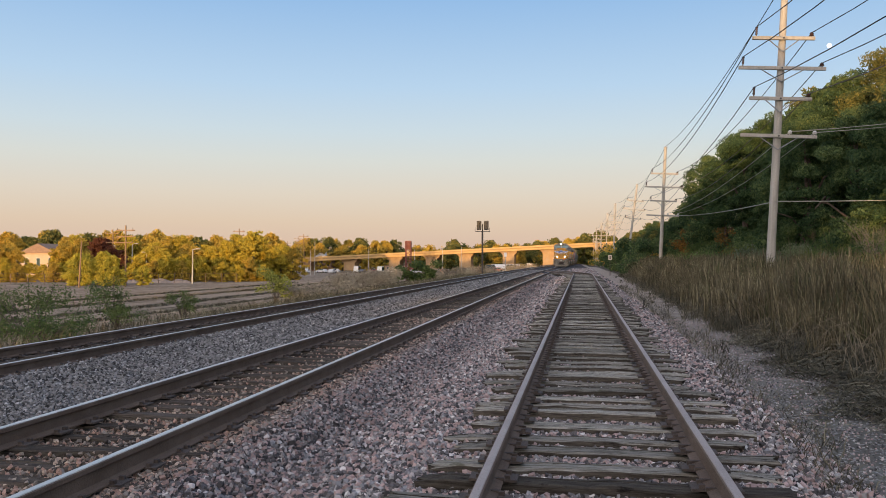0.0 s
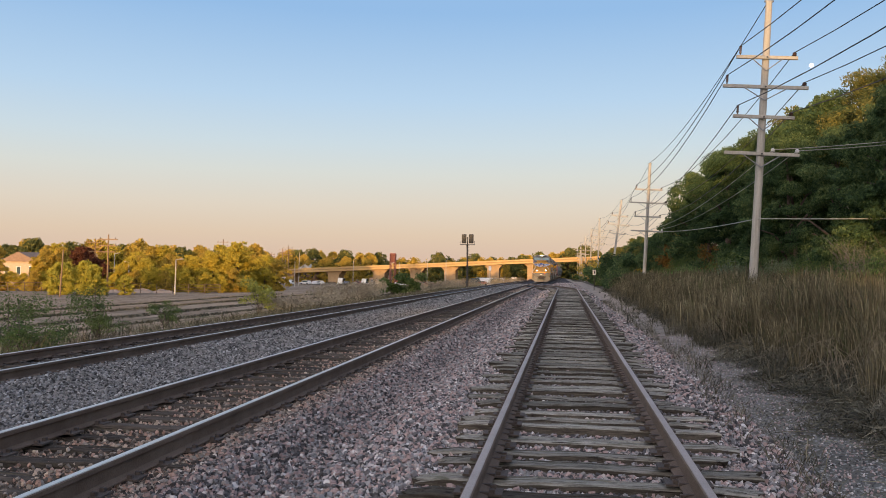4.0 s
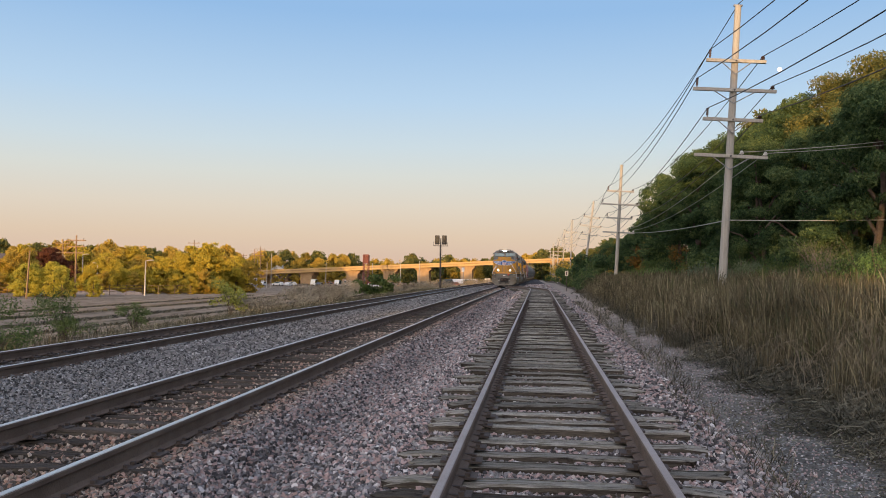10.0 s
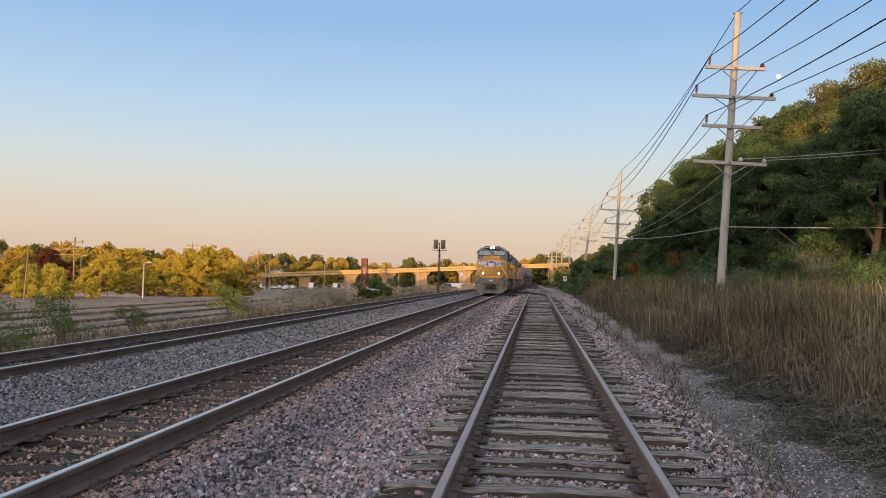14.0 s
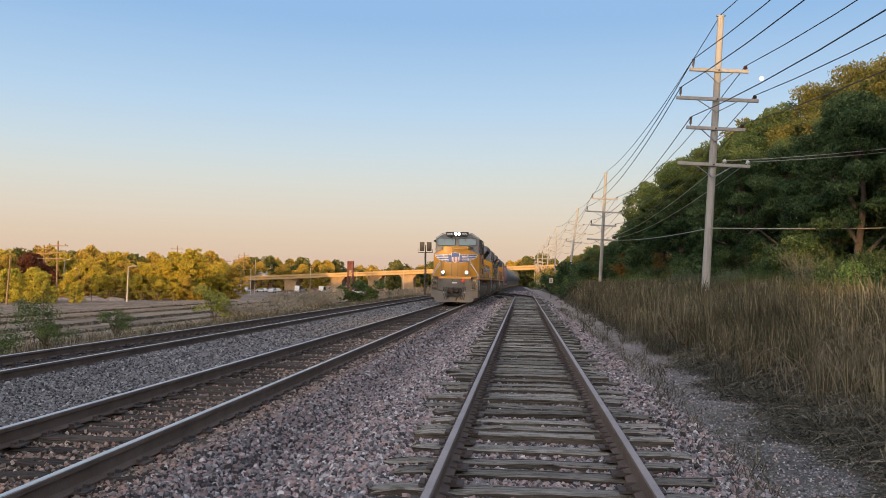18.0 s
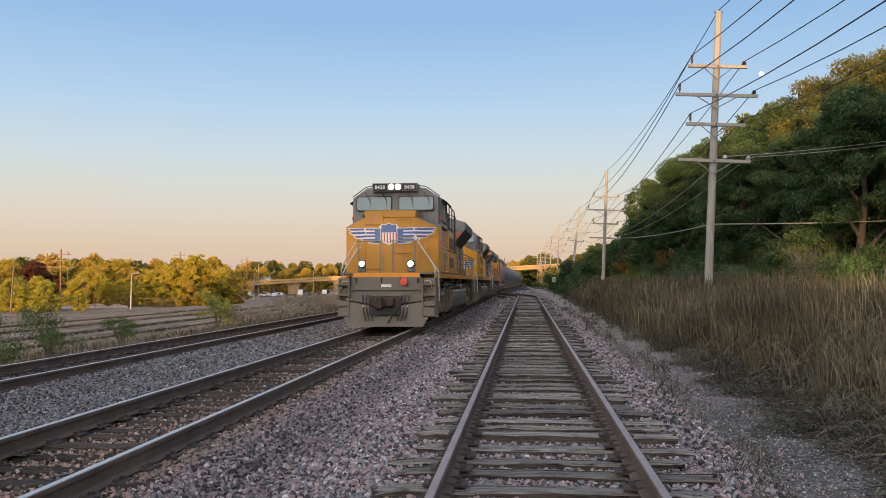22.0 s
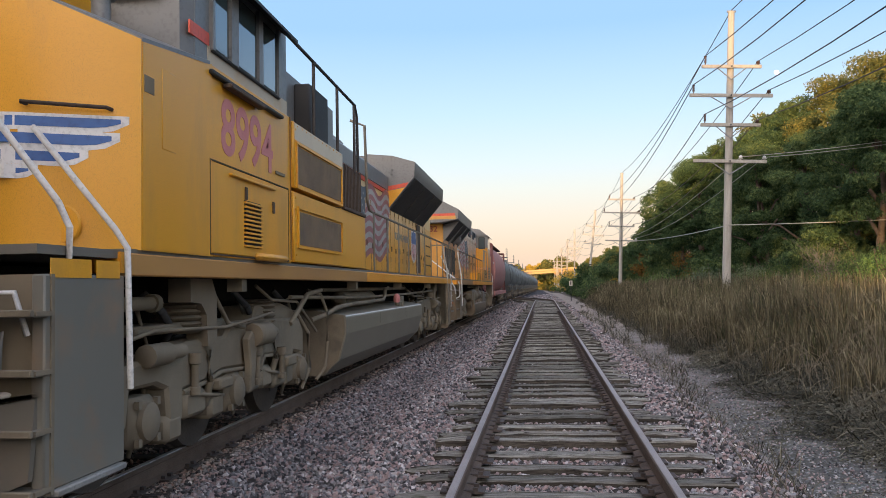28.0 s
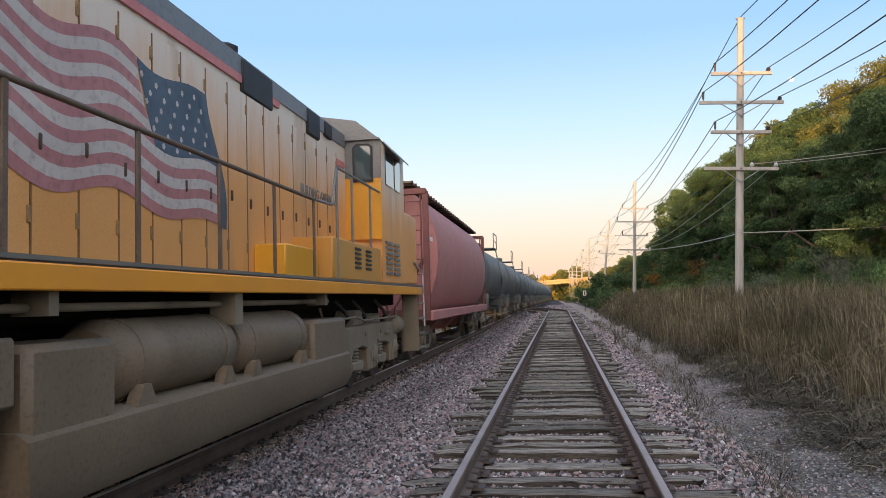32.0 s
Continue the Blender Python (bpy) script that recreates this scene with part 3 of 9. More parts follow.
def power_pole(m, h, arms, label):
    """arms: height, half length, and the places of the insulators along each arm. Tall pins stand at the track side."""
    th = thing("power_pole", m, label, "utility pole", "poles along the tracks")
    part("pole", pole_mesh(h, 0), POLE_WOOD, th, "weathered grey wooden pole", smooth=50)
    part("pole_cap", Geo().box(-.16, .16, -.05, .05, h - .02, h + .04, .01), HARDWARE, th)
    for z, half, pins in arms:
        arm = part("crossarm", Geo().box(-half, half, -0.22, -0.12, z - .06, z + .06, .008), POLE_WOOD, th)
        for p in pins:
            if p < 0:
                g = Geo().rod([(p, -.17, z + .06), (p, -.17, z + .14)], .02, 6).lathe([(0, .035), (.05, .045), (.08, .035), (.12, .045), (.15, .035), (.19, .045), (.22, .035), (.25, .06), (.27, .03)], (p, -.17, z + .12), "z", 9)
            else:
                g = Geo().rod([(p, -.17, z + .06), (p, -.17, z + .10)], .015, 5).lathe([(0, .07), (.03, .085), (.05, .05), (.07, .075), (.11, .05), (.13, .02)], (p, -.17, z + .09), "z", 10)
            part("insulator", g, INSULATOR if z > 6 else GLASS_PALE, arm, "brown porcelain insulator" if z > 6 else "pale bell insulator", smooth=40)
        for sgn in (-1, 1):
            part("brace", Geo().rod([(sgn * half * .5, -.22, z - .05), (0, -.19, z - .48)], .02, 5), HARDWARE, th, "flat steel brace")
        part("bolt", Geo().lathe([(-.26, .03), (-.22, .035)], (0, 0, z), "y", 6), WIRE, th)
    return th


GLASS_PALE = paint("pale_insulator", (0.50, 0.50, 0.48), (0.60, 0.60, 0.58), 5, 0.3)
WIRE_PALE = paint("pale_cable", (0.22, 0.225, 0.20), (0.30, 0.30, 0.27), 3, 0.7)
ARMS_A = [(9.33, 1.05, (-.92, .93)), (8.27, 1.46, (-1.32, 1.32)), (7.19, 1.05, (-.90, .93)), (5.87, 1.28, (.38, 1.2))]
ARMS_B = [(8.55, 1.1, (-1.0, 1.0)), (7.45, 1.53, (-1.4, 1.4)), (6.31, 1.07, (-1.0, 1.0)), (5.12, 1.3, (.4, 1.2))]
ARMS_FAR = [(9.15, 1.05, (-.95, .95)), (8.0, 1.4, (-1.3, 1.3)), (6.85, 1.05, (-.95, .95))]
POLES = [(6.64, 30, 11.4, ARMS_A, 3.0), (6.65, 68, 10.75, ARMS_B, 2.5), (6.21, 106, 11.25, ARMS_FAR, 7.0), (6.21, 144, 11.4, ARMS_FAR, 1.8), (6.2, 182, 11.8, ARMS_FAR, 2.0)]
POLES += [(6.2 + .1 * i, 220 + 38 * i, 11.6, ARMS_FAR, (1.0, -1.5, 2.0, 0.5, 1.5)[i]) for i in range(5)]
for px, py, ph, arms, ln in POLES:
    power_pole(pose(px, py, 0, 0, ln, 0), ph, arms, "weathered wooden utility pole with crossarms, leaning over dry grass")


def strung(name, pts, sag, label, r=0.016, material=None):
    g = Geo()
    line = [Vector(pts[0])]
    for a, b in zip(pts, pts[1:]):
        a, b = Vector(a), Vector(b)
        line += [a.lerp(b, k / 10) - Vector((0, 0, sag * 4 * (k / 10) * (1 - k / 10))) for k in range(1, 11)]
    g.rod(line, r, 4)
    return solid(name, g, material or WIRE, label, "power line", "overhead wires")


BACK = (8.0, -8, 10.9, [(z - .5, half, pins) for z, half, pins in ARMS_A], 3.0)
for arm in range(3):
    for k in range(2):
        pts = []
        for px, py, ph, arms, ln in [BACK] + POLES:
            z, half, pins = arms[arm]
            pts.append(pose(px, py, 0, 0, ln, 0) @ Vector((pins[k], -.17, z + (.39 if k == 0 else .2))))
        strung("overhead_wire", pts, 0.85, "thin dark overhead wire strung from pole to pole")
strung("overhead_wire", [pose(px, py, 0, 0, ln, 0) @ Vector((0, 0, ph + .06)) for px, py, ph, arms, ln in [BACK] + POLES], .7, "thin dark wire along the pole tops")

strung("service_wire", [(6.88, 68, 5.2), (6.83, 29.8, 3.55), (24, 28.5, 4.3)], 0.25, "thick pale cable slung low between poles", 0.018, WIRE_PALE)
for dx in (0.38, 1.2):
    strung("service_wire", [(6.9 + dx, 67.8, 5.3), (6.95 + dx, 29.85, 6.03 - dx * .06), (23 + dx, 26.5, 8.2)], 0.5, "pale wire dropping from the lower crossarm", .014, WIRE_PALE)

# ---- overpass ----
BRIDGE_Y = 300.0
BRIDGE = paint("bridge_paint", (0.40, 0.26, 0.10), (0.48, 0.32, 0.14), 0.3, 0.8, 0, 0.0, 5, (0.33, 0.21, 0.10), 0.35, 0.12)


def deck_z(x):
    """The deck falls away to the left."""
    return min(7.9, 1.05 + (x + 112) * 0.0525) if x < 18 else 7.9 - 0.03 * (x - 18)


ov = thing("overpass", None, "long pale road overpass on stout piers, lit by low sun", "bridge", kind="structure")
nseg = 26
bx = [-113 + (75 + 113) * i / nseg for i in range(nseg + 1)]
for a, b in zip(bx, bx[1:]):
    za, zb = deck_z(a), deck_z(b)
    for nm, lo, hi, y0, y1 in (("girder", -1.0, -0.30, 0.3, 10.6), ("deck_edge", -0.30, -0.06, 0.5, 11), ("parapet", -0.06, 0.55, 0.0, 0.35)):
        g = Geo().add([(a + .03, BRIDGE_Y + y0, za + lo), (b, BRIDGE_Y + y0, zb + lo), (b, BRIDGE_Y + y0, zb + hi), (a + .03, BRIDGE_Y + y0, za + hi), (a + .03, BRIDGE_Y + y1, za + lo), (b, BRIDGE_Y + y1, zb + lo), (b, BRIDGE_Y + y1, zb + hi), (a + .03, BRIDGE_Y + y1, za + hi)],
                      [(0, 1, 2, 3), (4, 7, 6, 5), (3, 2, 6, 7), (0, 4, 5, 1), (0, 3, 7, 4), (1, 5, 6, 2)])
        # the deck edge's darker CONCRETE paints in the shadow line below the parapet
        part(nm, g, CONCRETE if nm == "deck_edge" else BRIDGE, ov)
for x in (-106, -87.5, -69.5, -55, -42, -25.5, -10.5, 9, 27, 45):
    z = deck_z(x) - 1.0
    g = Geo().prism([(x - 2.2, -3), (x + 2.2, -3), (x + 2.2, z - 1.4), (x + 3.2, z - .5), (x + 3.2, z), (x - 3.2, z), (x - 3.2, z - .5), (x - 2.2, z - 1.4)], BRIDGE_Y + 2, BRIDGE_Y + 9, "y")
    part("pier", g, CONCRETE, ov)

# ---- train: paints ----
YELLOW = paint("yellow_enamel", (0.70, 0.325, 0.020), (0.77, 0.37, 0.030), 0.35, 0.36, 0, 0, 260, (0.50, 0.255, 0.055), 0.46, 0.7, (1, 1.4, 0.35))
YELLOW_HOOD = paint("yellow_enamel_sun_bleached", (0.72, 0.33, 0.024), (0.78, 0.37, 0.036), 0.35, 0.4, 0, 0, 260, (0.46, 0.25, 0.08), 0.46, 0.8, (1, 1.4, 0.35), bleach=(2.6, 3.7, (0.76, 0.57, 0.28)))
CREAM = paint("bleached_cream", (0.58, 0.50, 0.36), (0.66, 0.58, 0.43), 1.5, 0.6, 0, 0, 90, (0.42, 0.30, 0.15), 0.4, 1.2)
YELLOW_GRIMY = paint("yellow_enamel_grimy", (0.45, 0.215, 0.022), (0.525, 0.255, 0.03), 0.5, 0.42, 0, 0, 260, (0.30, 0.165, 0.05), 0.44, 0.9, (1, 1.6, 0.25))
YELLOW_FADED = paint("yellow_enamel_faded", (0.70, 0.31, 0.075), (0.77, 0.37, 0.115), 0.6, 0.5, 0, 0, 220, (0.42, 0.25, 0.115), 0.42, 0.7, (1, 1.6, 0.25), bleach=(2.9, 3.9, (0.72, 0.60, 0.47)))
YELLOW_DUSTY = paint("yellow_enamel_dusty", (0.54, 0.26, 0.045), (0.60, 0.30, 0.06), 0.8, 0.5, 0, 0, 200, (0.46, 0.25, 0.085), 0.4, 0.9, (1, 1, 0.5))
YELLOW_ROAD = paint("yellow_enamel_road_dust", (0.72, 0.315, 0.048), (0.80, 0.375, 0.07), 0.6, 0.45, 0, 0, 240, (0.54, 0.26, 0.08), 0.42, 0.7, (1, 1, 0.6), bleach=(2.7, 3.9, (0.66, 0.45, 0.24)))
STRIPE = paint("sill_stripe", (0.78, 0.33, 0.02), (0.70, 0.285, 0.025), 1.2, 0.45, 0, 0, 200, (0.45, 0.21, 0.07), 0.32, 0.8, (1, 0.5, 1))
RUST_ORANGE = paint("rust_orange", (0.30, 0.12, 0.045), (0.38, 0.17, 0.07), 5, 0.85, 0, 0.02, 60, (0.14, 0.09, 0.055), 0.45, 3)
RAIL_RUST = paint("rail_rust_brown", (0.13, 0.085, 0.055), (0.19, 0.13, 0.085), 4, 0.7, 0.2, 0.01, 60)
TANK_BROWN = paint("tank_dust_brown", (0.15, 0.110, 0.07), (0.195, 0.145, 0.093), 0.8, 0.6, 0, 0.006, 30, (0.20, 0.155, 0.105), 0.3, 0.9, spec=0.3)
STRIPE_WORN = paint("sill_stripe_worn", (0.36, 0.185, 0.06), (0.46, 0.235, 0.06), 1.4, 0.55, 0, 0, 120, (0.20, 0.125, 0.075), 0.42, 0.8, (1, 0.5, 1))
STRIPE_RUST = paint("sill_stripe_rusted", (0.30, 0.165, 0.07), (0.38, 0.21, 0.085), 1.2, 0.6, 0, 0, 120, (0.24, 0.13, 0.065), 0.45, 0.9, (1, 0.5, 1))
DOOR_TAN = paint("door_tan", (0.36, 0.25, 0.14), (0.44, 0.32, 0.19), 1.0, 0.6, 0, 0, 120, (0.28, 0.19, 0.11), 0.4, 0.9, (1, 1.4, 0.4))
GREY = paint("body_grey", (0.145, 0.145, 0.142), (0.19, 0.19, 0.186), 1.2, 0.45, 0, 0, 25, (0.17, 0.16, 0.145), 0.3, 0.8)
GRIME = paint("underframe_grime", (0.172, 0.137, 0.093), (0.25, 0.205, 0.143), 1.8, 0.8, 0, 0.002, 280, (0.075, 0.065, 0.050), 0.40, 1.1, spec=0.3)
GRIME_TAN = paint("underframe_dust", (0.185, 0.148, 0.10), (0.25, 0.205, 0.145), 2.0, 0.85, 0, 0.002, 280, (0.10, 0.085, 0.066), 0.35, 1.2, spec=0.2)
TANK_GREY = paint("fuel_tank_grey", (0.190, 0.168, 0.123), (0.226, 0.200, 0.149), 0.8, 0.42, 0, 0.001, 300, (0.28, 0.24, 0.185), 0.25, 0.9)
BLACK = paint("radiator_black", (0.024, 0.024, 0.024), (0.036, 0.035, 0.034), 4, 0.65, 0.1, 0.01, 80)
# near black: the shade under the decks is painted into the frame
VOID = paint("underdeck_shade", (0.012, 0.011, 0.010), (0.022, 0.020, 0.018), 4, 0.95, 0, 0.01, 40, spec=0.1)
GRILLE = paint("grille_brown", (0.07, 0.045, 0.03), (0.11, 0.07, 0.045), 5, 0.7, 0.2, 0.02, 120)
MESH_TAN = paint("intake_mesh_tan", (0.15, 0.10, 0.055), (0.22, 0.15, 0.085), 3, 0.8, 0, 0.01, 200, (0.10, 0.065, 0.04), 0.4, 2)
CAB_DUST = paint("cab_side_dust", (0.46, 0.38, 0.27), (0.54, 0.45, 0.33), 1.5, 0.6, 0, 0, 200, (0.50, 0.30, 0.12), 0.4, 1.2)
RED = paint("red_stripe", (0.55, 0.06, 0.03), (0.66, 0.10, 0.05), 2, 0.5, 0, 0, 20)
RED_SHIELD = paint("red_shield_bar", (0.46, 0.13, 0.14), (0.54, 0.19, 0.20), 2, 0.5, 0, 0, 20)
RED_FADED = paint("red_faded", (0.56, 0.175, 0.165), (0.64, 0.25, 0.23), 3, 0.6, 0, 0, 90, (0.55, 0.33, 0.22), 0.3, 2.5)
WHITE = paint("white_paint", (0.66, 0.64, 0.62), (0.78, 0.76, 0.74), 3, 0.5, 0, 0, 30, (0.45, 0.40, 0.34), 0.2, 2)
BLUE = paint("deep_blue", (0.035, 0.10, 0.30), (0.05, 0.14, 0.38), 2, 0.45, 0, 0, 20)
FLAG_RED = paint("flag_red", (0.27, 0.085, 0.09), (0.34, 0.125, 0.125), 2, 0.5, 0, 0, 12, (0.17, 0.10, 0.10), 0.35, 1.1)
FLAG_WHITE = paint("flag_white", (0.33, 0.31, 0.30), (0.43, 0.41, 0.385), 2, 0.5, 0, 0, 12, (0.23, 0.23, 0.25), 0.4, 1.1)
FLAG_BLUE = paint("flag_blue", (0.035, 0.055, 0.082), (0.085, 0.12, 0.155), 1.4, 0.5, 0, 0, 12, (0.13, 0.15, 0.16), 0.3, 1.3)
FLAG_RED_PALE = paint("flag_red_faded", (0.40, 0.15, 0.14), (0.47, 0.21, 0.195), 2, 0.55, 0, 0, 12, (0.30, 0.15, 0.13), 0.35, 1.1)
FLAG_WHITE_PALE = paint("flag_white_faded", (0.50, 0.43, 0.37), (0.58, 0.52, 0.46), 2, 0.55, 0, 0, 12, (0.38, 0.33, 0.30), 0.35, 1.1)
CAB_GLASS = glass_paint("cab_glass", (0.05, 0.075, 0.08))
HEADLIGHT = lamp_paint("headlight_glow", (1.0, 0.80, 0.50), 28.0)
HEADLIGHT_OFF = glass_paint("headlight_off", (0.55, 0.55, 0.55), 0.1)
AMBER = lamp_paint("step_lamp_glow", (1.0, 0.6, 0.15), 3.0)
WHEEL = paint("wheel_steel", (0.10, 0.085, 0.07), (0.16, 0.135, 0.11), 2, 0.6, 0.5, 0.01, 40)
HOSE = paint("rubber_hose", (0.03, 0.028, 0.027), (0.055, 0.05, 0.048), 8, 0.8)
RED_DARK = paint("red_numeral_dull", (0.24, 0.05, 0.035), (0.32, 0.085, 0.06), 3, 0.6, 0, 0, 20)
OXIDE = paint("hopper_red", (0.40, 0.155, 0.135), (0.48, 0.22, 0.195), 0.5, 0.65, 0, 0, 10, (0.30, 0.13, 0.11), 0.3, 0.5, (1, 1, 0.4))
CAR_BLACK = paint("tank_car_black", (0.115, 0.12, 0.112), (0.165, 0.172, 0.162), 0.6, 0.55, 0, 0, 12, (0.15, 0.135, 0.12), 0.3, 0.4, (1, 1, 0.5))


HINGE = paint("hinge_rust", (0.22, 0.13, 0.06), (0.34, 0.20, 0.08), 9, 0.7, 0, 0, 60)
SEAM = paint("seam_brown", (0.20, 0.10, 0.03), (0.28, 0.14, 0.04), 6, 0.7)
SEAM_DARK = paint("seam_dark", (0.05, 0.035, 0.02), (0.08, 0.055, 0.03), 6, 0.8)
RAIL_GREY = paint("handrail_grey", (0.185, 0.155, 0.115), (0.25, 0.21, 0.16), 4, 0.6, 0.1, 0, 40, (0.12, 0.09, 0.065), 0.3, 3)


def nose_at(t):
    """Where the leading nose stands along the line."""
    u = t - 24.0
    return 11.72 - 7.12 * u - 0.03 * u * u


def letters(name, body, size, m, material, parent, label="", depth=0.002):
    """Lettering in the built-in face, as a mesh."""
    cu = bpy.data.curves.new(name, "FONT")
    cu.body, cu.size, cu.extrude, cu.align_x = body, size, depth, "CENTER"
    cu.offset = size * 0.018
    tmp = new(name + "_curve", cu)
    me = bpy.data.meshes.new_from_object(tmp.evaluated_get(bpy.context.evaluated_depsgraph_get()))
    bpy.data.objects.remove(tmp)
    me.name = name
    me.materials.clear()
    me.materials.append(material)
    ob = new(name, me)
    ob.parent = parent
    ob.matrix_basis = m
    if label:
        ob["label"] = label
    return ob


SIDE = Matrix(((0, 0, 1, 0), (1, 0, 0, 0), (0, 1, 0, 0), (0, 0, 0, 1)))       # lettering read on a flank that faces +x
FRONT = Matrix(((1, 0, 0, 0), (0, 0, -1, 0), (0, 1, 0, 0), (0, 0, 0, 1)))     # lettering read on an end that faces -y


def frame_of(g, x, y0, y1, z0, z1, w=0.04, d=0.02):
    """A raised frame on a flank."""
    g.box(x - .01, x + d, y0, y1, z0, z0 + w)
    g.box(x - .01, x + d, y0, y1, z1 - w, z1)
    g.box(x - .01, x + d, y0, y0 + w, z0 + w, z1 - w)
    g.box(x - .01, x + d, y1 - w, y1, z0 + w, z1 - w)
    return g


def wavy_flag(th, x, y0, y1, z0, z1, canton_first, red=None, white=None):
    """A waving flag painted on the hood side: stripes, canton, stars."""
    red, white = red or FLAG_RED, white or FLAG_WHITE
    fl = part("painted_flag", Geo().box(x - .004, x + .002, y0 + .2, y1 - .3, (z0 + z1) / 2 - .2, (z0 + z1) / 2 + .2), white, th, "faded painted flag on the hood doors")

    def at(u, v, lift):
        """u from the hoist to the fly, v from the bottom up"""
        s = u if canton_first else 1 - u
        y = y0 + (y1 - y0) * (s + (0.10 * (1 - v) * (1 - u) + 0.03 * math.sin(5 * v)) * (-1 if canton_first else 1))
        z = z0 + (z1 - z0) * (0.04 + 0.90 * v + 0.10 * u - .06 * u * v + 0.075 * math.sin(15 * u + .9 * v) * (.35 + .65 * u))
        return (x + lift, y, z)
    n = 28
    for i in range(13):
        g = Geo()
        a, b = i / 13, (i + 1) / 13
        start = 0.36 if i >= 6 else 0.0
        row = []
        for k in range(n + 1):
            u = start + (1 - start) * k / n
            row.append((at(u, a, .007), at(u, b, .007)))
        vs = [p for q in row for p in q]
        g.add(vs, [(2 * k, 2 * k + 1, 2 * k + 3, 2 * k + 2) for k in range(n)])
        part("flag_stripe", g, red if i % 2 == 0 else white, fl)
    g = Geo()
    for k in range(8):
        a, b = 0.36 * k / 8, 0.36 * (k + 1) / 8
        g.add([at(a, 6 / 13, .007), at(b, 6 / 13, .007), at(b, 1, .007), at(a, 1, .007)], [(0, 1, 2, 3)])
    part("flag_canton", g, FLAG_BLUE, fl)
    g = Geo()
    for k in range(8):
        a, b = k / 8, (k + 1) / 8
        g.add([at(-.012, a, .011), at(.045, a, .011), at(.02, b, .011), at(-.012, b, .011)], [(0, 1, 2, 3)])
    part("flag_fold", g, FLAG_BLUE, fl)
    g = Geo()
    for r in range(6):
        for c in range(5):
            p = at(0.04 + c * 0.068 + (.03 if r % 2 else 0), 6 / 13 + 0.045 + r * 0.082, .010)
            s = 0.032
            g.add([(p[0], p[1] + s * math.cos(1.257 * k) * (1 if k % 1 == 0 else .4), p[2] + s * math.sin(1.257 * k)) for k in range(5)], [(0, 1, 2, 3, 4)])
    part("flag_stars", g, white, fl)


def shield(parent, m, w, h, wings=False, mid=0.0):
    """A plain heraldic shield, blue over red and white stripes, with or without wings. In the x-z plane, facing -y."""
    def outline(s):
        return [(-.5 * w * s, .30 * h * s), (-.40 * w * s, .44 * h * s), (-.2 * w * s, .42 * h * s), (0, .5 * h * s), (.2 * w * s, .42 * h * s), (.40 * w * s, .44 * h * s), (.5 * w * s, .30 * h * s), (.44 * w * s, .08 * h * s), (.5 * w * s, -.15 * h * s), (.40 * w * s, -.36 * h * s), (0, -.5 * h * s), (-.40 * w * s, -.36 * h * s), (-.5 * w * s, -.15 * h * s), (-.44 * w * s, .08 * h * s)]
    sh = part("shield_emblem", Geo().prism(outline(1.0), -.004, 0, "y"), WHITE, parent, "plain shield, blue over red and white bars")
    sh.matrix_basis = m
    top = [p for p in outline(.92) if p[1] > .07 * h]
    part("shield_field", Geo().prism([(-.41 * w, .06 * h)] + [(.41 * w, .06 * h)] + sorted(top, key=lambda p: -p[0]), -.008, -.004, "y"), BLUE, sh)
    for i in range(6):
        x = (-.375 + .15 * i) * w
        lo = -(.44 - abs(x / w) * .35) * h
        part("shield_bar", Geo().box(x - .038 * w, x + .038 * w, -.006, -.003, lo, .05 * h), FLAG_RED if wings else RED_SHIELD, sh)
    if wings:
        def feather(x0, x1, a, b, a1, b1, y, thick):
            """A strip that follows the nose round its slanted corners; blunt rounded tip."""
            g, rings = Geo(), []
            for k in range(15):
                f = k / 14
                x = x0 + (x1 - x0) * f
                lo, hi = a + (a1 - a) * f, b + (b1 - b) * f
                c = max(0.0, (f - .86) / .14)
                lo += (hi - lo) * .55 * c * c
                yy = y + max(0.0, abs(x + mid) - .84) * .42 / .68 + (.03 if abs(x + mid) > .82 else 0.0)
                rings.append([(x, yy, lo * h), (x, yy, hi * h), (x, yy + thick, hi * h), (x, yy + thick, lo * h)])
            return g.loft(rings)
        for s in (-1, 1):
            tip, root = s * 1.455 - mid, s * .28
            wg = part("wing_emblem", feather(root, tip, .115, .26, .14, .31, .001, .004), WHITE, sh, "white wing with blue feathers")
            for k, (back, hi, hi1, lo1) in enumerate(((0, .26, .31, .14), (.05, .115, .145, -.035), (.22, -.03, -.03, -.20), (.48, -.175, -.195, -.325), (.74, -.32, -.32, -.42))):
                end = tip - s * back
                if k:
                    part("wing_white", feather(root, end, hi - .145, hi, lo1, hi1, .001 - .0004 * k, .004), WHITE, wg)
                part("wing_feather", feather(root, end - s * .045, hi - .118, hi - .027, lo1 + .045, hi1 - .035, -.003, .003), BLUE, wg)
            part("wing_shoulder", feather(root, root + s * .18, -.42, .24, -.32, .23, -.006, .003), BLUE, wg)
    return sh


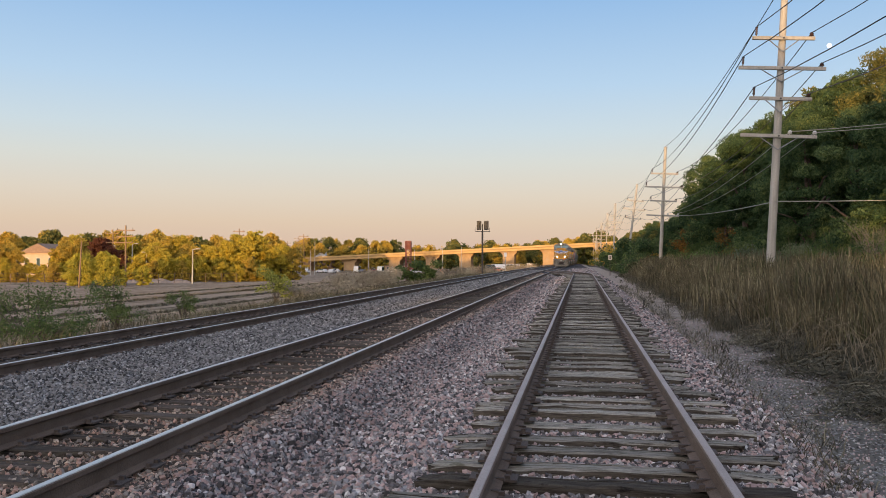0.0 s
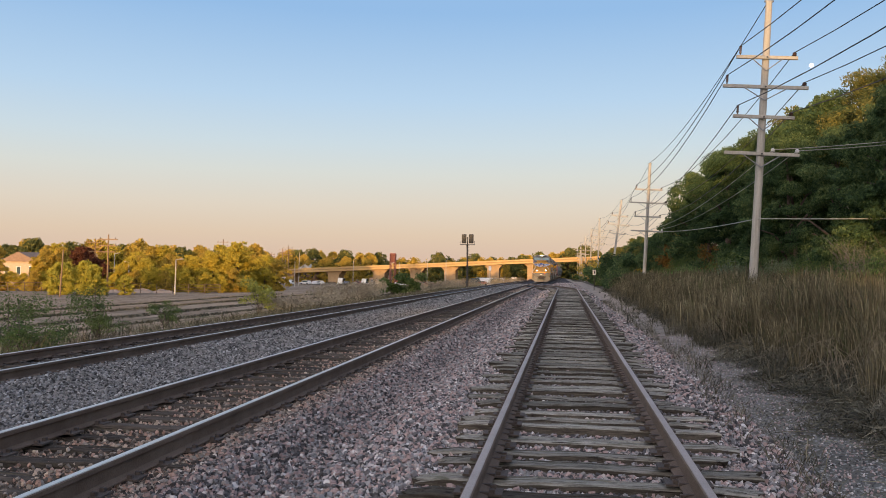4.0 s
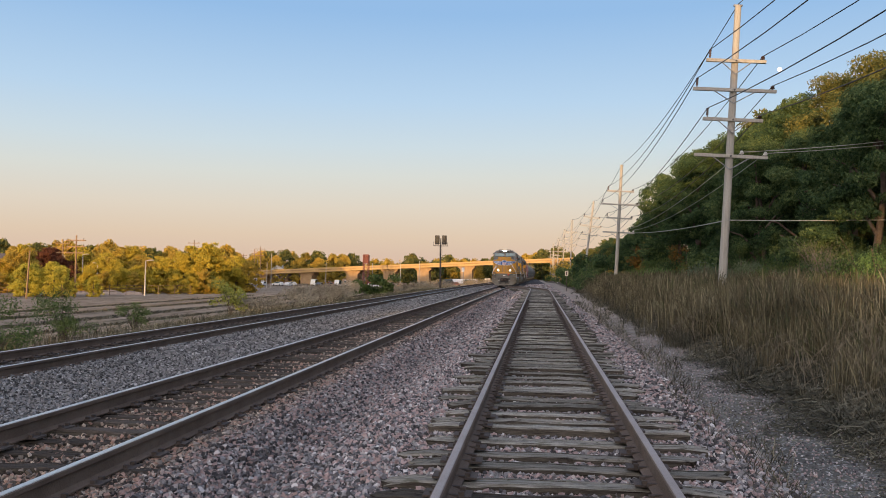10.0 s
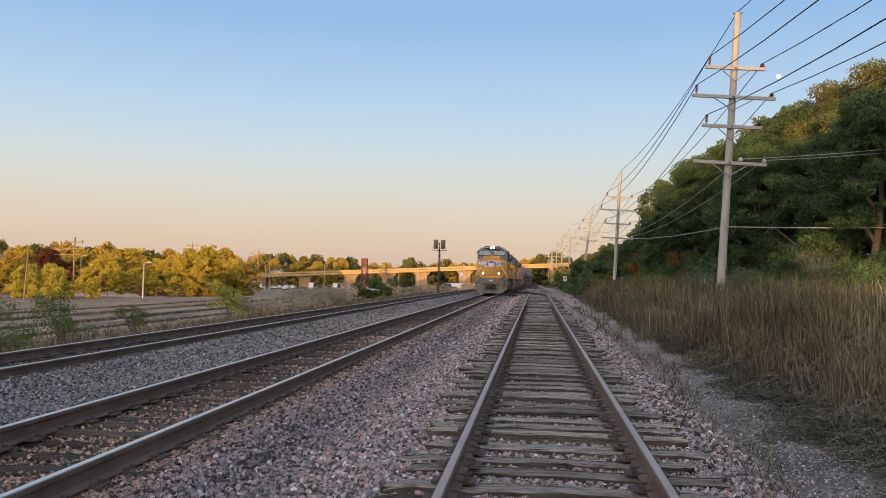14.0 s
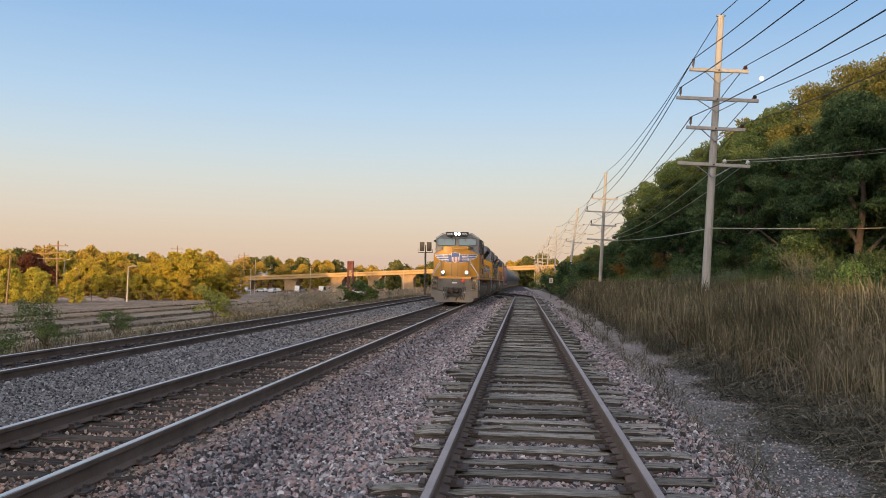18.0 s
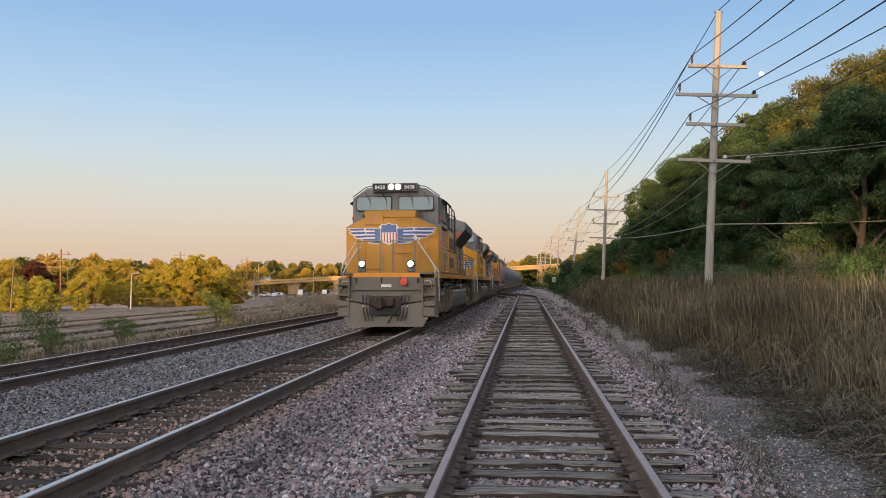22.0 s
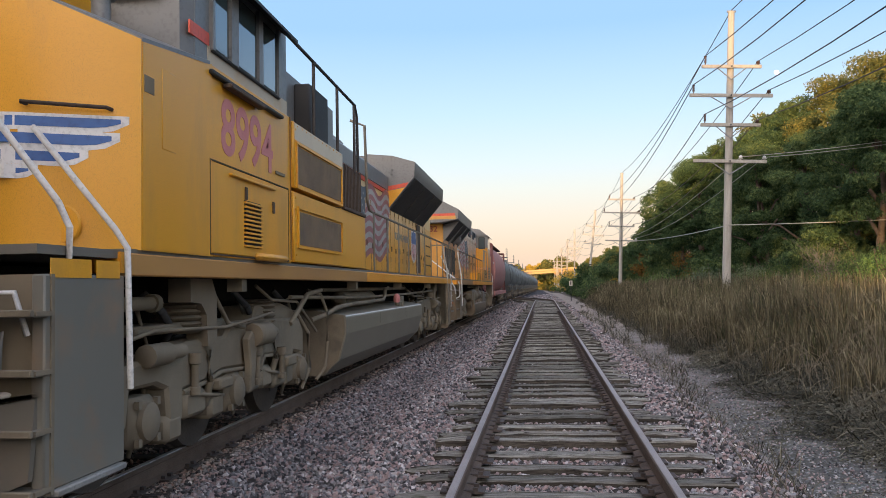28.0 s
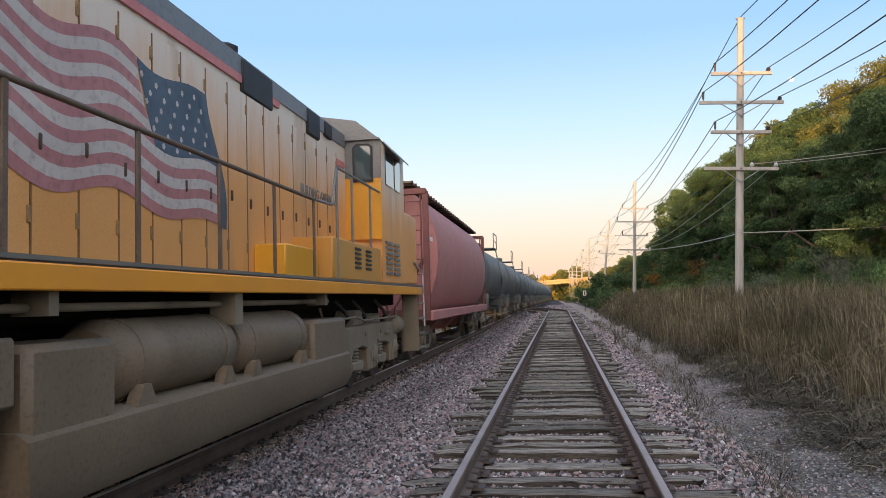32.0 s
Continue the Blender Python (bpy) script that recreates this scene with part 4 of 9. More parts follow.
def wheelset(parent, y, r=0.53, x=0.755):
    """Two wheels on an axle, turned about the axle."""
    ws = part("wheelset", Geo().rod([(-1.0, 0, 0), (1.0, 0, 0)], .09, 8), WHEEL, parent, "steel wheels on an axle")
    ws.matrix_basis = pose(0, y, r)
    for s in (-1, 1):
        pr = [(s * .07, r * .35), (s * .065, r * .8), (s * .065, r), (-s * .055, r + .005), (-s * .06, r + .028), (-s * .08, r + .025), (-s * .07, r * .8), (-s * .03, r * .35)]
        g = Geo().lathe([(x * s + a, b) for a, b in pr], (0, 0, 0), "x", 28)
        for k in range(3):
            t = k * 2.094
            g.lathe([(x * s + s * .05, .035), (x * s + s * .085, .03)], (0, .3 * math.cos(t), .3 * math.sin(t)), "x", 6)
        part("wheel", g, WHEEL, ws, smooth=40)
    return ws


WHEELS = []


def casting(poly, x0, x1, round_=0.025):
    """A cast plate from x0 out to x1 (either sign), its outer edges rounded off; poly runs round in the y-z plane."""
    area = sum(a[0] * b[1] - b[0] * a[1] for a, b in zip(poly, poly[1:] + poly[:1]))
    turn = 1 if area > 0 else -1
    n = len(poly)
    small = []
    for i in range(n):
        p, q, r = Vector(poly[i - 1]), Vector(poly[i]), Vector(poly[(i + 1) % n])
        e, f = (q - p).normalized(), (r - q).normalized()
        u, v = Vector((-e.y, e.x)) * turn, Vector((-f.y, f.x)) * turn
        m = (u + v) / max(.5, 1 + u.dot(v))
        small.append(q + m * round_)
    d = 1 if x1 > x0 else -1
    return Geo().loft([[(x0, a, b) for a, b in poly], [(x1 - d * round_, a, b) for a, b in poly], [(x1 - d * round_ * .35, *(Vector(a) * .35 + b * .65)) for a, b in zip(poly, small)], [(x1, a * .97 + .03 * b, c) for (a, c), (b, _) in zip(small, small)]])


def capsule(y0, y1, r, x, z, n=18):
    """A rounded cylinder along the line."""
    h = r * .5
    return Geo().lathe([(y0, .03), (y0 + h * .25, r * .62), (y0 + h, r), (y1 - h, r), (y1 - h * .25, r * .62), (y1, .03)], (x, 0, z), "y", n)


RADIAL_FRAME = ((-2.4, .80), (-2.3, .95), (-1.9, 1.0), (-1.4, 1.02), (-1.2, 1.08), (-.35, 1.08), (-.2, 1.20), (1.0, 1.19), (2.05, 1.16), (2.22, 1.0), (2.22, .45), (2.12, .40), (2.10, .72), (1.80, .76), (1.78, .40), (1.52, .38), (1.48, .62), (1.30, .78), (.75, .80), (.62, .66), (.60, .45), (.32, .44), (.29, .70), (.15, .74), (-.45, .76), (-.80, .70), (-1.26, .68), (-1.27, .42), (-1.52, .44), (-1.56, .72), (-1.75, .78), (-2.15, .78), (-2.2, .5), (-2.38, .5))


def radial_truck(th, yc, rear):
    """A three-axle truck: one-piece cast side frames, journal boxes, brake cylinders, brake gear."""
    tk = part("truck", Geo().box(-.9, .9, yc - 2.2, yc + 2.2, .55, .75), GRIME, th, "dusty three-axle truck")
    d = -1 if rear else 1

    def at(b):
        return yc + d * b

    def span(a, b):
        return sorted((at(a), at(b)))
    ax = [at(-1.95), at(-.15), at(2.0)]
    for s in (-1, 1):
        part("side_frame", casting([(at(a), b) for a, b in RADIAL_FRAME], s * 1.04, s * 1.24, .03), GRIME, tk, "dust-caked cast steel side frame")
        for a in ax:
            jb = Geo().box(*sorted((s * 1.02, s * 1.26)), a - .19, a + .19, .34, .72, .05)
            part("journal_box", jb.lathe([(s * 1.24, .15), (s * 1.30, .145), (s * 1.33, .09)], (0, a, .53), "x", 18), GRIME, tk)
            each("journal_bolt", [Geo().box(*sorted((s * 1.25, s * 1.29)), a + u, a + u + .05, w, w + .06) for u in (-.17, .12) for w in (.36, .64)], GRIME, tk)
        # brake cylinders and their push rods
        c0 = -.85 if rear else .18
        ya, yb = span(c0, c0 + .55)
        cyl = Geo().lathe([(ya, .03), (ya + .01, .115), (ya + .04, .13), (ya + .10, .13), (ya + .11, .12), (yb - .10, .12), (yb - .05, .105), (yb - .02, .07), (yb, .03)], (s * 1.31, 0, 1.05), "y", 20)
        part("brake_cylinder", cyl, GRIME, tk, "round brake cylinder", smooth=40)
        part("cylinder_bracket", Geo().box(*sorted((s * 1.08, s * 1.3)), *span(c0 + .1, c0 + .42), .86, 1.0, .02), GRIME, tk)
        part("piston_rod", Geo().lathe([(0, .03), (.12, .03), (.12, .05), (.18, .05)], (s * 1.31, at(c0 + .55), 1.05), "y", 10), GRIME, tk)
        part("brake_arm", casting([(at(c0 + a), b) for a, b in ((-.16, 1.02), (-.04, 1.10), (.08, 1.0), (.04, .72), (.0, .52), (-.12, .50), (-.10, .74))], s * 1.27, s * 1.34, .015), GRIME, tk, "cast brake lever")
        part("damper", Geo().lathe([(-.30, .05), (-.28, .09), (.06, .09), (.08, .06), (.34, .06), (.36, .03)], (s * 1.27, at(-1.7), 1.02), "y", 14), GRIME, tk, smooth=40)
        # brake shoe gear in the openings
        for a, b, z0, z1 in ((-1.24, -.80, .42, .66), (-.72, -.40, .34, .56), (.64, .98, .44, .68), (1.05, 1.48, .40, .60), (-1.58, -1.30, .28, .5)):
            part("brake_block", Geo().box(*sorted((s * .95, s * 1.25)), *span(a, b), z0, z1, .04), GRIME, tk, "cast brake shoe block")
        for a, b in ((-1.28, -.36), (.6, 1.5)):
            part("brake_lever", Geo().rod([(s * 1.22, at(a), .66), (s * 1.27, at((a + b) / 2), .58), (s * 1.22, at(b), .52)], .018, 7), GRIME, tk)
        part("brake_hanger", Geo().rod([(s * 1.25, at(-.78), .98), (s * 1.28, at(-.8), .70), (s * 1.2, at(-.74), .48)], .034, 7), GRIME, tk)
        part("brake_hanger", Geo().rod([(s * 1.25, at(1.0), 1.0), (s * 1.28, at(1.02), .74), (s * 1.2, at(1.0), .5)], .034, 7), GRIME, tk)
        # upper shelf, dampers, springs and pipes
        for b, z0, z1, w in ((-1.12, .62, .98, .05), (.42, .52, .92, .045), (1.22, .5, .86, .05)):
            part("slack_adjuster", Geo().lathe([(z0, w), (z0 + .06, w), (z0 + .07, w * .7), (z1 - .1, w * .7), (z1 - .09, w * 1.2), (z1, w * 1.2)], (s * 1.28, at(b), 0), "z", 10), GRIME, tk)
        part("frame_rim", Geo().rod([(s * 1.235, at(a), c) for a, c in ((-1.27, .66), (-.80, .69), (-.45, .745), (.15, .725), (.29, .69))], .022, 8), GRIME, tk)
        part("frame_rim", Geo().rod([(s * 1.235, at(a), c) for a, c in ((.62, .65), (.76, .79), (1.30, .77), (1.47, .62))], .022, 8), GRIME, tk)
        part("bracket", Geo().box(*sorted((s * 1.2, s * 1.34)), *span(1.28, 1.62), .62, .74, .02), GRIME_TAN, tk)
        part("bracket", Geo().box(*sorted((s * 1.2, s * 1.32)), *span(-.66, -.34), .60, .70, .02), GRIME_TAN, tk)
        part("upper_beam", Geo().box(*sorted((s * .82, s * 1.16)), *span(-1.9, -.1), 1.16, 1.24, .02), GRIME, tk)
        if not rear:
            part("upper_beam", casting([(at(a), b) for a, b in ((.55, 1.14), (.7, 1.34), (1.5, 1.36), (2.0, 1.28), (2.12, 1.14))], s * .8, s * 1.18, .03), GRIME, tk)
        for b in (-.95, 1.05):
            g = Geo()
            for k in range(5):
                g.lathe([(0, .19), (.028, .225), (.05, .19)], (s * 1.04, at(b), 1.14 + .055 * k), "z", 16)
            part("rubber_spring", g, GRIME, tk, "stacked rubber spring", smooth=40)
        part("brake_pipe", Geo().rod([(s * 1.26, at(-2.2), 1.16), (s * 1.30, at(-1.9), 1.21), (s * 1.30, at(-.5), 1.17), (s * 1.34, at(.3), 1.23), (s * 1.28, at(.9), 1.26)], .016, 6), GRIME, tk)
        part("brake_pipe", Geo().rod([(s * 1.2, at(2.1), 1.2), (s * 1.28, at(2.3), .95), (s * 1.28, at(2.34), .5), (s * 1.24, at(2.1), .26)], .026, 6), GRIME, tk)
        for b in (-2.3, -1.62, .64, 2.32):
            part("sand_pipe", Geo().rod([(s * 1.0, at(b), 1.4), (s * 1.12, at(b), 1.0), (s * .98, at(b) + .08 * d, .5), (s * .86, at(b) + .14 * d, .16)], .022, 6), GRIME, tk)
        for b in (-1.5, .45, 1.75):
            part("motor_cable", Geo().rod([(s * 1.0, at(b), 1.5), (s * 1.12, at(b) + .1, 1.34), (s * 1.1, at(b) + .3, 1.2), (s * .95, at(b) + .4, 1.0)], .035, 6), HOSE, tk)
    for a in ax:
        WHEELS.append((wheelset(th, a), th, .53))
    return tk


PLATE_FRAME = ((-2.15, .98), (-1.95, 1.08), (-.2, 1.10), (2.0, 1.08), (2.45, 1.0), (2.9, 1.02), (2.95, .82), (2.45, .78), (2.2, .66), (2.16, .38), (1.5, .36), (1.47, .60), (1.36, .70), (.78, .73), (.42, .68), (.34, .30), (-.34, .31), (-.37, .78), (-.50, .73), (-1.1, .71), (-1.42, .66), (-1.5, .33), (-2.14, .33), (-2.18, .7))


def plate_truck(th, yc, rear):
    """A three-axle truck with a deep flat side frame, broad pedestals and coil springs on low seats."""
    tk = part("truck", Geo().box(-.9, .9, yc - 2.1, yc + 2.3, .55, .75), GRIME, th, "dusty three-axle truck with coil springs")
    d = -1 if rear else 1

    def at(b):
        return yc + d * b

    def span(a, b):
        return sorted((at(a), at(b)))
    ax = [at(-1.83), at(0), at(1.83)]
    for s in (-1, 1):
        part("side_frame", casting([(at(a), b) for a, b in PLATE_FRAME], s * 1.06, s * 1.24, .028), GRIME_TAN, tk, "deep dusty cast side frame")
        for a in ax:
            part("bearing_cover", Geo().lathe([(s * 1.22, .15), (s * 1.27, .145), (s * 1.285, .10), (s * 1.31, .07)], (0, a, .58), "x", 18).box(*sorted((s * 1.2, s * 1.26)), a - .21, a - .15, .34, .66).box(*sorted((s * 1.2, s * 1.26)), a + .15, a + .21, .34, .66), GRIME, tk)
        for lo, hi, c in ((-1.06, -.36, -.72), (.74, 1.48, 1.12), (2.18, 2.7, 2.42)):
            part("spring_seat", casting([(at(a), b) for a, b in ((lo, .52), (hi, .52), (hi, .38), (lo + .12, .34), (lo, .42))], s * .98, s * 1.25, .03), GRIME_TAN, tk)
            g = Geo()
            for k in range(4):
                g.lathe([(0, .10), (.012, .15), (.034, .15), (.05, .10)], (s * 1.1, at(c), .52 + .052 * k), "z", 14)
            part("coil_spring", g, GRIME, tk, "dusty coil spring", smooth=50)
        # flat black discs paint the dark of holes in the solid frame
        for b in (-.62, .55, -1.45):
            part("frame_slot", Geo().lathe([(0, .035), (s * .006, .035)], (s * 1.237, at(b), .93), "x", 10), BLACK, tk)
        part("frame_ledge", Geo().box(*sorted((s * 1.2, s * 1.29)), *span(-1.3, -.95), .86, .93, .015), GRIME_TAN, tk)
        part("brake_cylinder", capsule(*span(2.55, 3.35), .165, s * 1.26, 1.10), GRIME_TAN, tk, "round brake cylinder", smooth=60)
        part("brake_cylinder", capsule(*span(-2.5, -1.75), .19, s * 1.16, 1.0), GRIME_TAN, tk, "round brake cylinder", smooth=60)
        part("brake_pipe", Geo().rod([(s * 1.2, at(-2.2), 1.3), (s * 1.28, at(-1.9), 1.17), (s * 1.28, at(.8), 1.17), (s * 1.3, at(1.4), 1.24), (s * 1.28, at(2.6), 1.22)], .018, 6), GRIME, tk)
        part("frame_top", casting([(at(a), b) for a, b in ((-1.2, 1.08), (-1.05, 1.26), (-.55, 1.24), (-.3, 1.08))], s * .8, s * 1.12, .03), GRIME, tk)
        part("frame_top", casting([(at(a), b) for a, b in ((.3, 1.08), (.42, 1.34), (.78, 1.34), (1.1, 1.08))], s * .8, s * 1.15, .03), GRIME, tk)
        for b in (-1.2, .5, 1.6):
            part("motor_cable", Geo().rod([(s * 1.0, at(b), 1.5), (s * 1.14, at(b) + .1, 1.32), (s * 1.14, at(b) + .35, 1.22), (s * .95, at(b) + .5, 1.05)], .034, 6), HOSE, tk)
        for b in (-2.3, 2.4):
            part("sand_pipe", Geo().rod([(s * 1.0, at(b), 1.4), (s * 1.1, at(b), 1.0), (s * .98, at(b) - .08 * d, .5), (s * .86, at(b) - .14 * d, .16)], .022, 6), GRIME, tk)
    for a in ax:
        WHEELS.append((wheelset(th, a), th, .53))
    return tk


def handrail(th, x, ys, z0=1.8, z1=2.84, mat=None):
    """Walkway rail on posts at ys."""
    for y in ys:
        part("rail_post", Geo().box(x - .012, x + .012, y - .03, y + .03, z0 - .14, z1, .008), mat or RAIL_GREY, th)
    part("handrail", Geo().rod([(x, ys[0], z1), (x, ys[-1], z1)], .022, 6), mat or RAIL_GREY, th, "round steel walkway rail")


def hood_doors(th, x, ys, z0, z1, mat, rnd):
    """Tall engine doors with dark joints, hinges and a latch each."""
    out = 1 if x > 0 else -1
    for a, b in zip(ys, ys[1:]):
        part("hood_door", Geo().box(x - .01, x + .03, a + .010, b - .010, z0, z1, .008), mat, th)
        part("door_joint", Geo().box(x - .006, x + .0318 if out > 0 else x + .006, b - .008, b + .008, z0, z1), SEAM, th)
        for zz in (z0 + .22, z1 - .25):
            part("hinge", Geo().box(x + .02, x + .046, b - .05, b - .012, zz, zz + .12, .006), HINGE, th, "rust-stained hinge")
        zz = (z0 + z1) / 2 - .3 + rnd.uniform(-.05, .05)
        part("latch", Geo().box(x + .02, x + .05, a + .07, a + .105, zz, zz + .12, .01), GRILLE, th)


def each(name, geos, material, parent, label=""):
    """Several like parts, each a mesh of its own."""
    for g in geos:
        part(name, g, material, parent, label)


def stairwell(th, y0, y1, s, out, mat=None, xo=1.55, edge=None):
    """Corner steps; out: the way they open along the line."""
    mat = mat or CORNER_GREY
    x0, x1 = sorted((s * 1.18, s * xo))
    for k in range(4):
        z = .42 + .32 * k
        st = part("step", Geo().box(x0, x1, y0 + .05, y1 - .05, z, z + .03), mat, th, "grimy steel step")
        e = y0 if out < 0 else y1
        part("tread_edge", Geo().box(x0, x1 + (.015 if s > 0 else 0), *sorted((e, e - out * .035)), z + .005, z + .045, .006), edge or STEEL_TREAD, st, "worn pale edge")
        part("tread_edge", Geo().box(*sorted((s * (xo - .005), s * (xo + .015))), y0 + .05, y1 - .05, z + .008, z + .034), edge or STEEL_TREAD, st, "worn pale edge")
    part("step_side", Geo().box(x0, x1, y1 - .03 if out < 0 else y0, y1 if out < 0 else y0 + .03, .40, 1.62), GRIME, th)
    part("step_back", Geo().box(*sorted((s * 1.14, s * 1.18)), y0, y1, .38, 1.62), mat, th)


STEEL_TREAD = paint("step_steel", (0.20, 0.19, 0.17), (0.34, 0.32, 0.29), 4, 0.6, 0.3, 0.01, 60)
RAIL_WHITE = paint("grab_rail_white", (0.55, 0.53, 0.50), (0.70, 0.68, 0.65), 6, 0.5, 0, 0, 40, (0.35, 0.31, 0.27), 0.25, 5)


def cab_engine(name_label, number, body, lit, seed, drop=0.0):
    """A six-axle diesel with a wide nose, cab leading. The nose face is at y = 0, the rear couples at y = 20.9."""
    rnd = random.Random(seed)
    side = YELLOW_ROAD if lit else body
    hood = YELLOW_ROAD if lit else YELLOW_HOOD
    th = thing("locomotive", None, name_label, "locomotive", "locomotives of the train")
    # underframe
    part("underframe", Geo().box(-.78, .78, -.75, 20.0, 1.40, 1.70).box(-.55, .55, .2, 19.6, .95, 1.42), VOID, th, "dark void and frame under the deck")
    for s in (-1, 1):
        part("sill_stripe", Geo().box(*sorted((s * 1.40, s * 1.515)), -.02, 7.5, 1.62, 1.775, .01), STRIPE if lit else STRIPE_WORN, th, "orange-yellow sill stripe, worn to rust in places")
        part("sill_stripe", Geo().box(*sorted((s * 1.40, s * 1.515)), 7.505, 20.05, 1.62, 1.775, .01), STRIPE, th, "orange-yellow sill stripe, rust-streaked")
        part("deck_edge", Geo().box(*sorted((s * 1.0, s * 1.50)), -.02, 20.05, 1.775, 1.805), PILOT, th)
        for yy in (2.2, 7.0, 11.0, 15.4, 18.2):
            part("underframe_bracket", Geo().box(*sorted((s * 1.30, s * 1.45)), yy, yy + .12, 1.5, 1.62), GRIME, th)
    part("deck", Geo().box(-1.48, 1.48, -.98, 20.0, 1.735, 1.79), PILOT, th)
    # nose: side walls and sloping grey top
    low = [(-1.52, .12, 1.80), (-.84, -.30, 1.80), (.84, -.30, 1.80), (1.52, .12, 1.80), (1.52, 1.35, 1.80), (-1.52, 1.35, 1.80)]
    top = [(-1.52, .12, 3.28), (-.84, -.30, 3.56), (.84, -.30, 3.56), (1.52, .12, 3.28), (1.52, 1.35, 3.44), (-1.52, 1.35, 3.44)]
    part("nose", Geo().loft([low, top]).box(-.84, .84, -.30, 1.35, 3.563, 3.80, .02), body, th, "broad yellow nose with faceted corners")
    for s in (-1, 1):
        pts = [(s * .845, -.29, 3.575), (s * 1.525, .13, 3.295), (s * 1.525, 1.3, 3.455), (s * .845, 1.3, 3.66)]
        part("nose_top", Geo().loft([[(p[0], p[1], p[2] - .03) for p in pts], pts]), GREY, th, "grey sloping nose top")
        part("sand_filler", Geo().lathe([(0, .07), (.2, .07), (.2, .1), (.24, .1), (.26, .05)], (s * 1.05, .42, 3.5), "z", 10), GREY, th)
    part("nose_cap", Geo().box(-.84, .84, -.28, 1.1, 3.79, 3.83, .02), GREY, th)
    part("nose_door", Geo().box(-.80, -.22, -.33, -.29, 1.90, 3.30, .01).box(-.80, -.22, -.33, -.29, 3.34, 3.78, .01), body, th)
    part("nose_seam", Geo().box(-.17, -.13, -.312, -.29, 1.85, 3.78).box(.10, .14, -.312, -.29, 1.85, 2.7), body, th)
    for x, z, yy in ((.2, 3.52, -.30), (.26, 2.92, -.30), (.22, 2.42, -.30)):
        part("grab_iron", Geo().rod([(x, yy, z), (x, yy - .06, z), (x + .46, yy - .06, z), (x + .46, yy, z)], .014, 5), body, th)
    part("grab_iron", Geo().rod([(.92, -.26, 2.98 - drop * .4), (.92, -.33, 2.98 - drop * .4), (1.36, -.05, 2.98 - drop * .4), (1.36, .02, 2.98 - drop * .4)], .014, 5), RUSTY if drop else body, th)
    part("round_cover", Geo().lathe([(-.012, .12), (0, .13)], (1.1, -.13, 2.62 - drop * 1.2), "y", 20), body, th)
    shield(th, Matrix.Translation((-.03, -.334, 3.04 - drop)), .64, .72, True, -.03)
    bars = Geo()
    for k in range(3):
        bars.box(-.62, -.44 + .02 * k, -.334, -.329, 3.46 + .05 * k, 3.495 + .05 * k)
    part("door_notice", bars, RED_FADED, th, "small faded red notice")
    # cab
    roof = [(-1.50, 3.30), (1.50, 3.30), (1.50, 4.34), (1.02, 4.66), (.5, 4.74), (-.5, 4.74), (-1.02, 4.66), (-1.50, 4.34)]
    part("cab", Geo().prism(roof, 1.05, 3.45, "y"), GREY, th, "grey cab")
    part("cab_front", Geo().loft([[(x * .999, 1.06, z) for x, z in roof], [(x * .96, .90, min(z, 4.66)) for x, z in roof]]), GREY, th)
    for s, a, b in ((-1, .13, 1.34), (1, .10, 1.30)):
        x0, x1 = sorted((s * a, s * b))
        def lean(poly, lift):
            """An outline on the sloping windshield, drawn lift metres off it."""
            return [(x, .80 + .16 * (z - 3.88) - lift, z) for x, z in poly]
        outer = [(x0 + .05, 3.88), (x1 - .05, 3.88), (x1, 3.93), (x1, 4.32), (x1 - .06, 4.39), (x0 + .06, 4.39), (x0, 4.33), (x0, 3.94)]
        inner = [(x0 + .07, 3.915), (x1 - .07, 3.915), (x1 - .03, 3.95), (x1 - .03, 4.31), (x1 - .08, 4.355), (x0 + .08, 4.355), (x0 + .03, 4.31), (x0 + .03, 3.955)]
        part("windshield_gasket", Geo().loft([lean(outer, -.11), lean(outer, 0)]), BLACK, th)
        part("windshield", Geo().loft([lean(inner, 0), lean(inner, .008)]), WINDSHIELD, th, "windshield mirroring the pale sky")
        for k in (.25, .72):
            xx = x0 + (x1 - x0) * k
            part("wiper", Geo().rod([(xx, .87, 4.52), (xx + .17, .825, 4.22)], .012, 5).rod([(xx + .17, .845, 4.34), (xx + .17, .80, 4.05)], .008, 5), BLACK, th)
    bd = part("number_board", Geo().prism([(-.76, 4.53), (.76, 4.53), (.76, 4.80), (-.76, 4.80)], .66, 1.4, "y"), GREY, th, "headlight and number board housing")
    for s, cx in ((-1, -.50), (1, .50)):
        part("number_panel", Geo().box(cx - .24, cx + .24, .645, .665, 4.55, 4.78, .02), BLACK, bd)
        letters("road_number", number, .175, Matrix.Translation((cx, .642, 4.605)) @ FRONT, WHITE, bd, "white number on black")
    for cx in (-.115, .115):
        part("headlight_bezel", Geo().lathe([(.02, .085), (-.06, .108), (-.06, .112), (.02, .115)], (cx, .64, 4.67), "y", 18), BLACK, bd)
        part("headlight", Geo().lathe([(-.02, .05), (-.01, .09), (.015, .09)], (cx, .64, 4.67), "y", 16), HEADLIGHT if lit else HEADLIGHT_OFF, bd, "round headlight, lit" if lit else "round headlight, dark", smooth=40)
    part("roof_edge_pipe", Geo().rod([(1.5, 1.0, 4.38), (1.04, .95, 4.70), (.75, .95, 4.76)], .018, 5), GREY, th)
    part("roof_edge_pipe", Geo().rod([(-1.5, 1.0, 4.38), (-1.04, .95, 4.70), (-.75, .95, 4.76)], .018, 5), GREY, th)
    for s in (-1, 1):
        x = s * 1.50
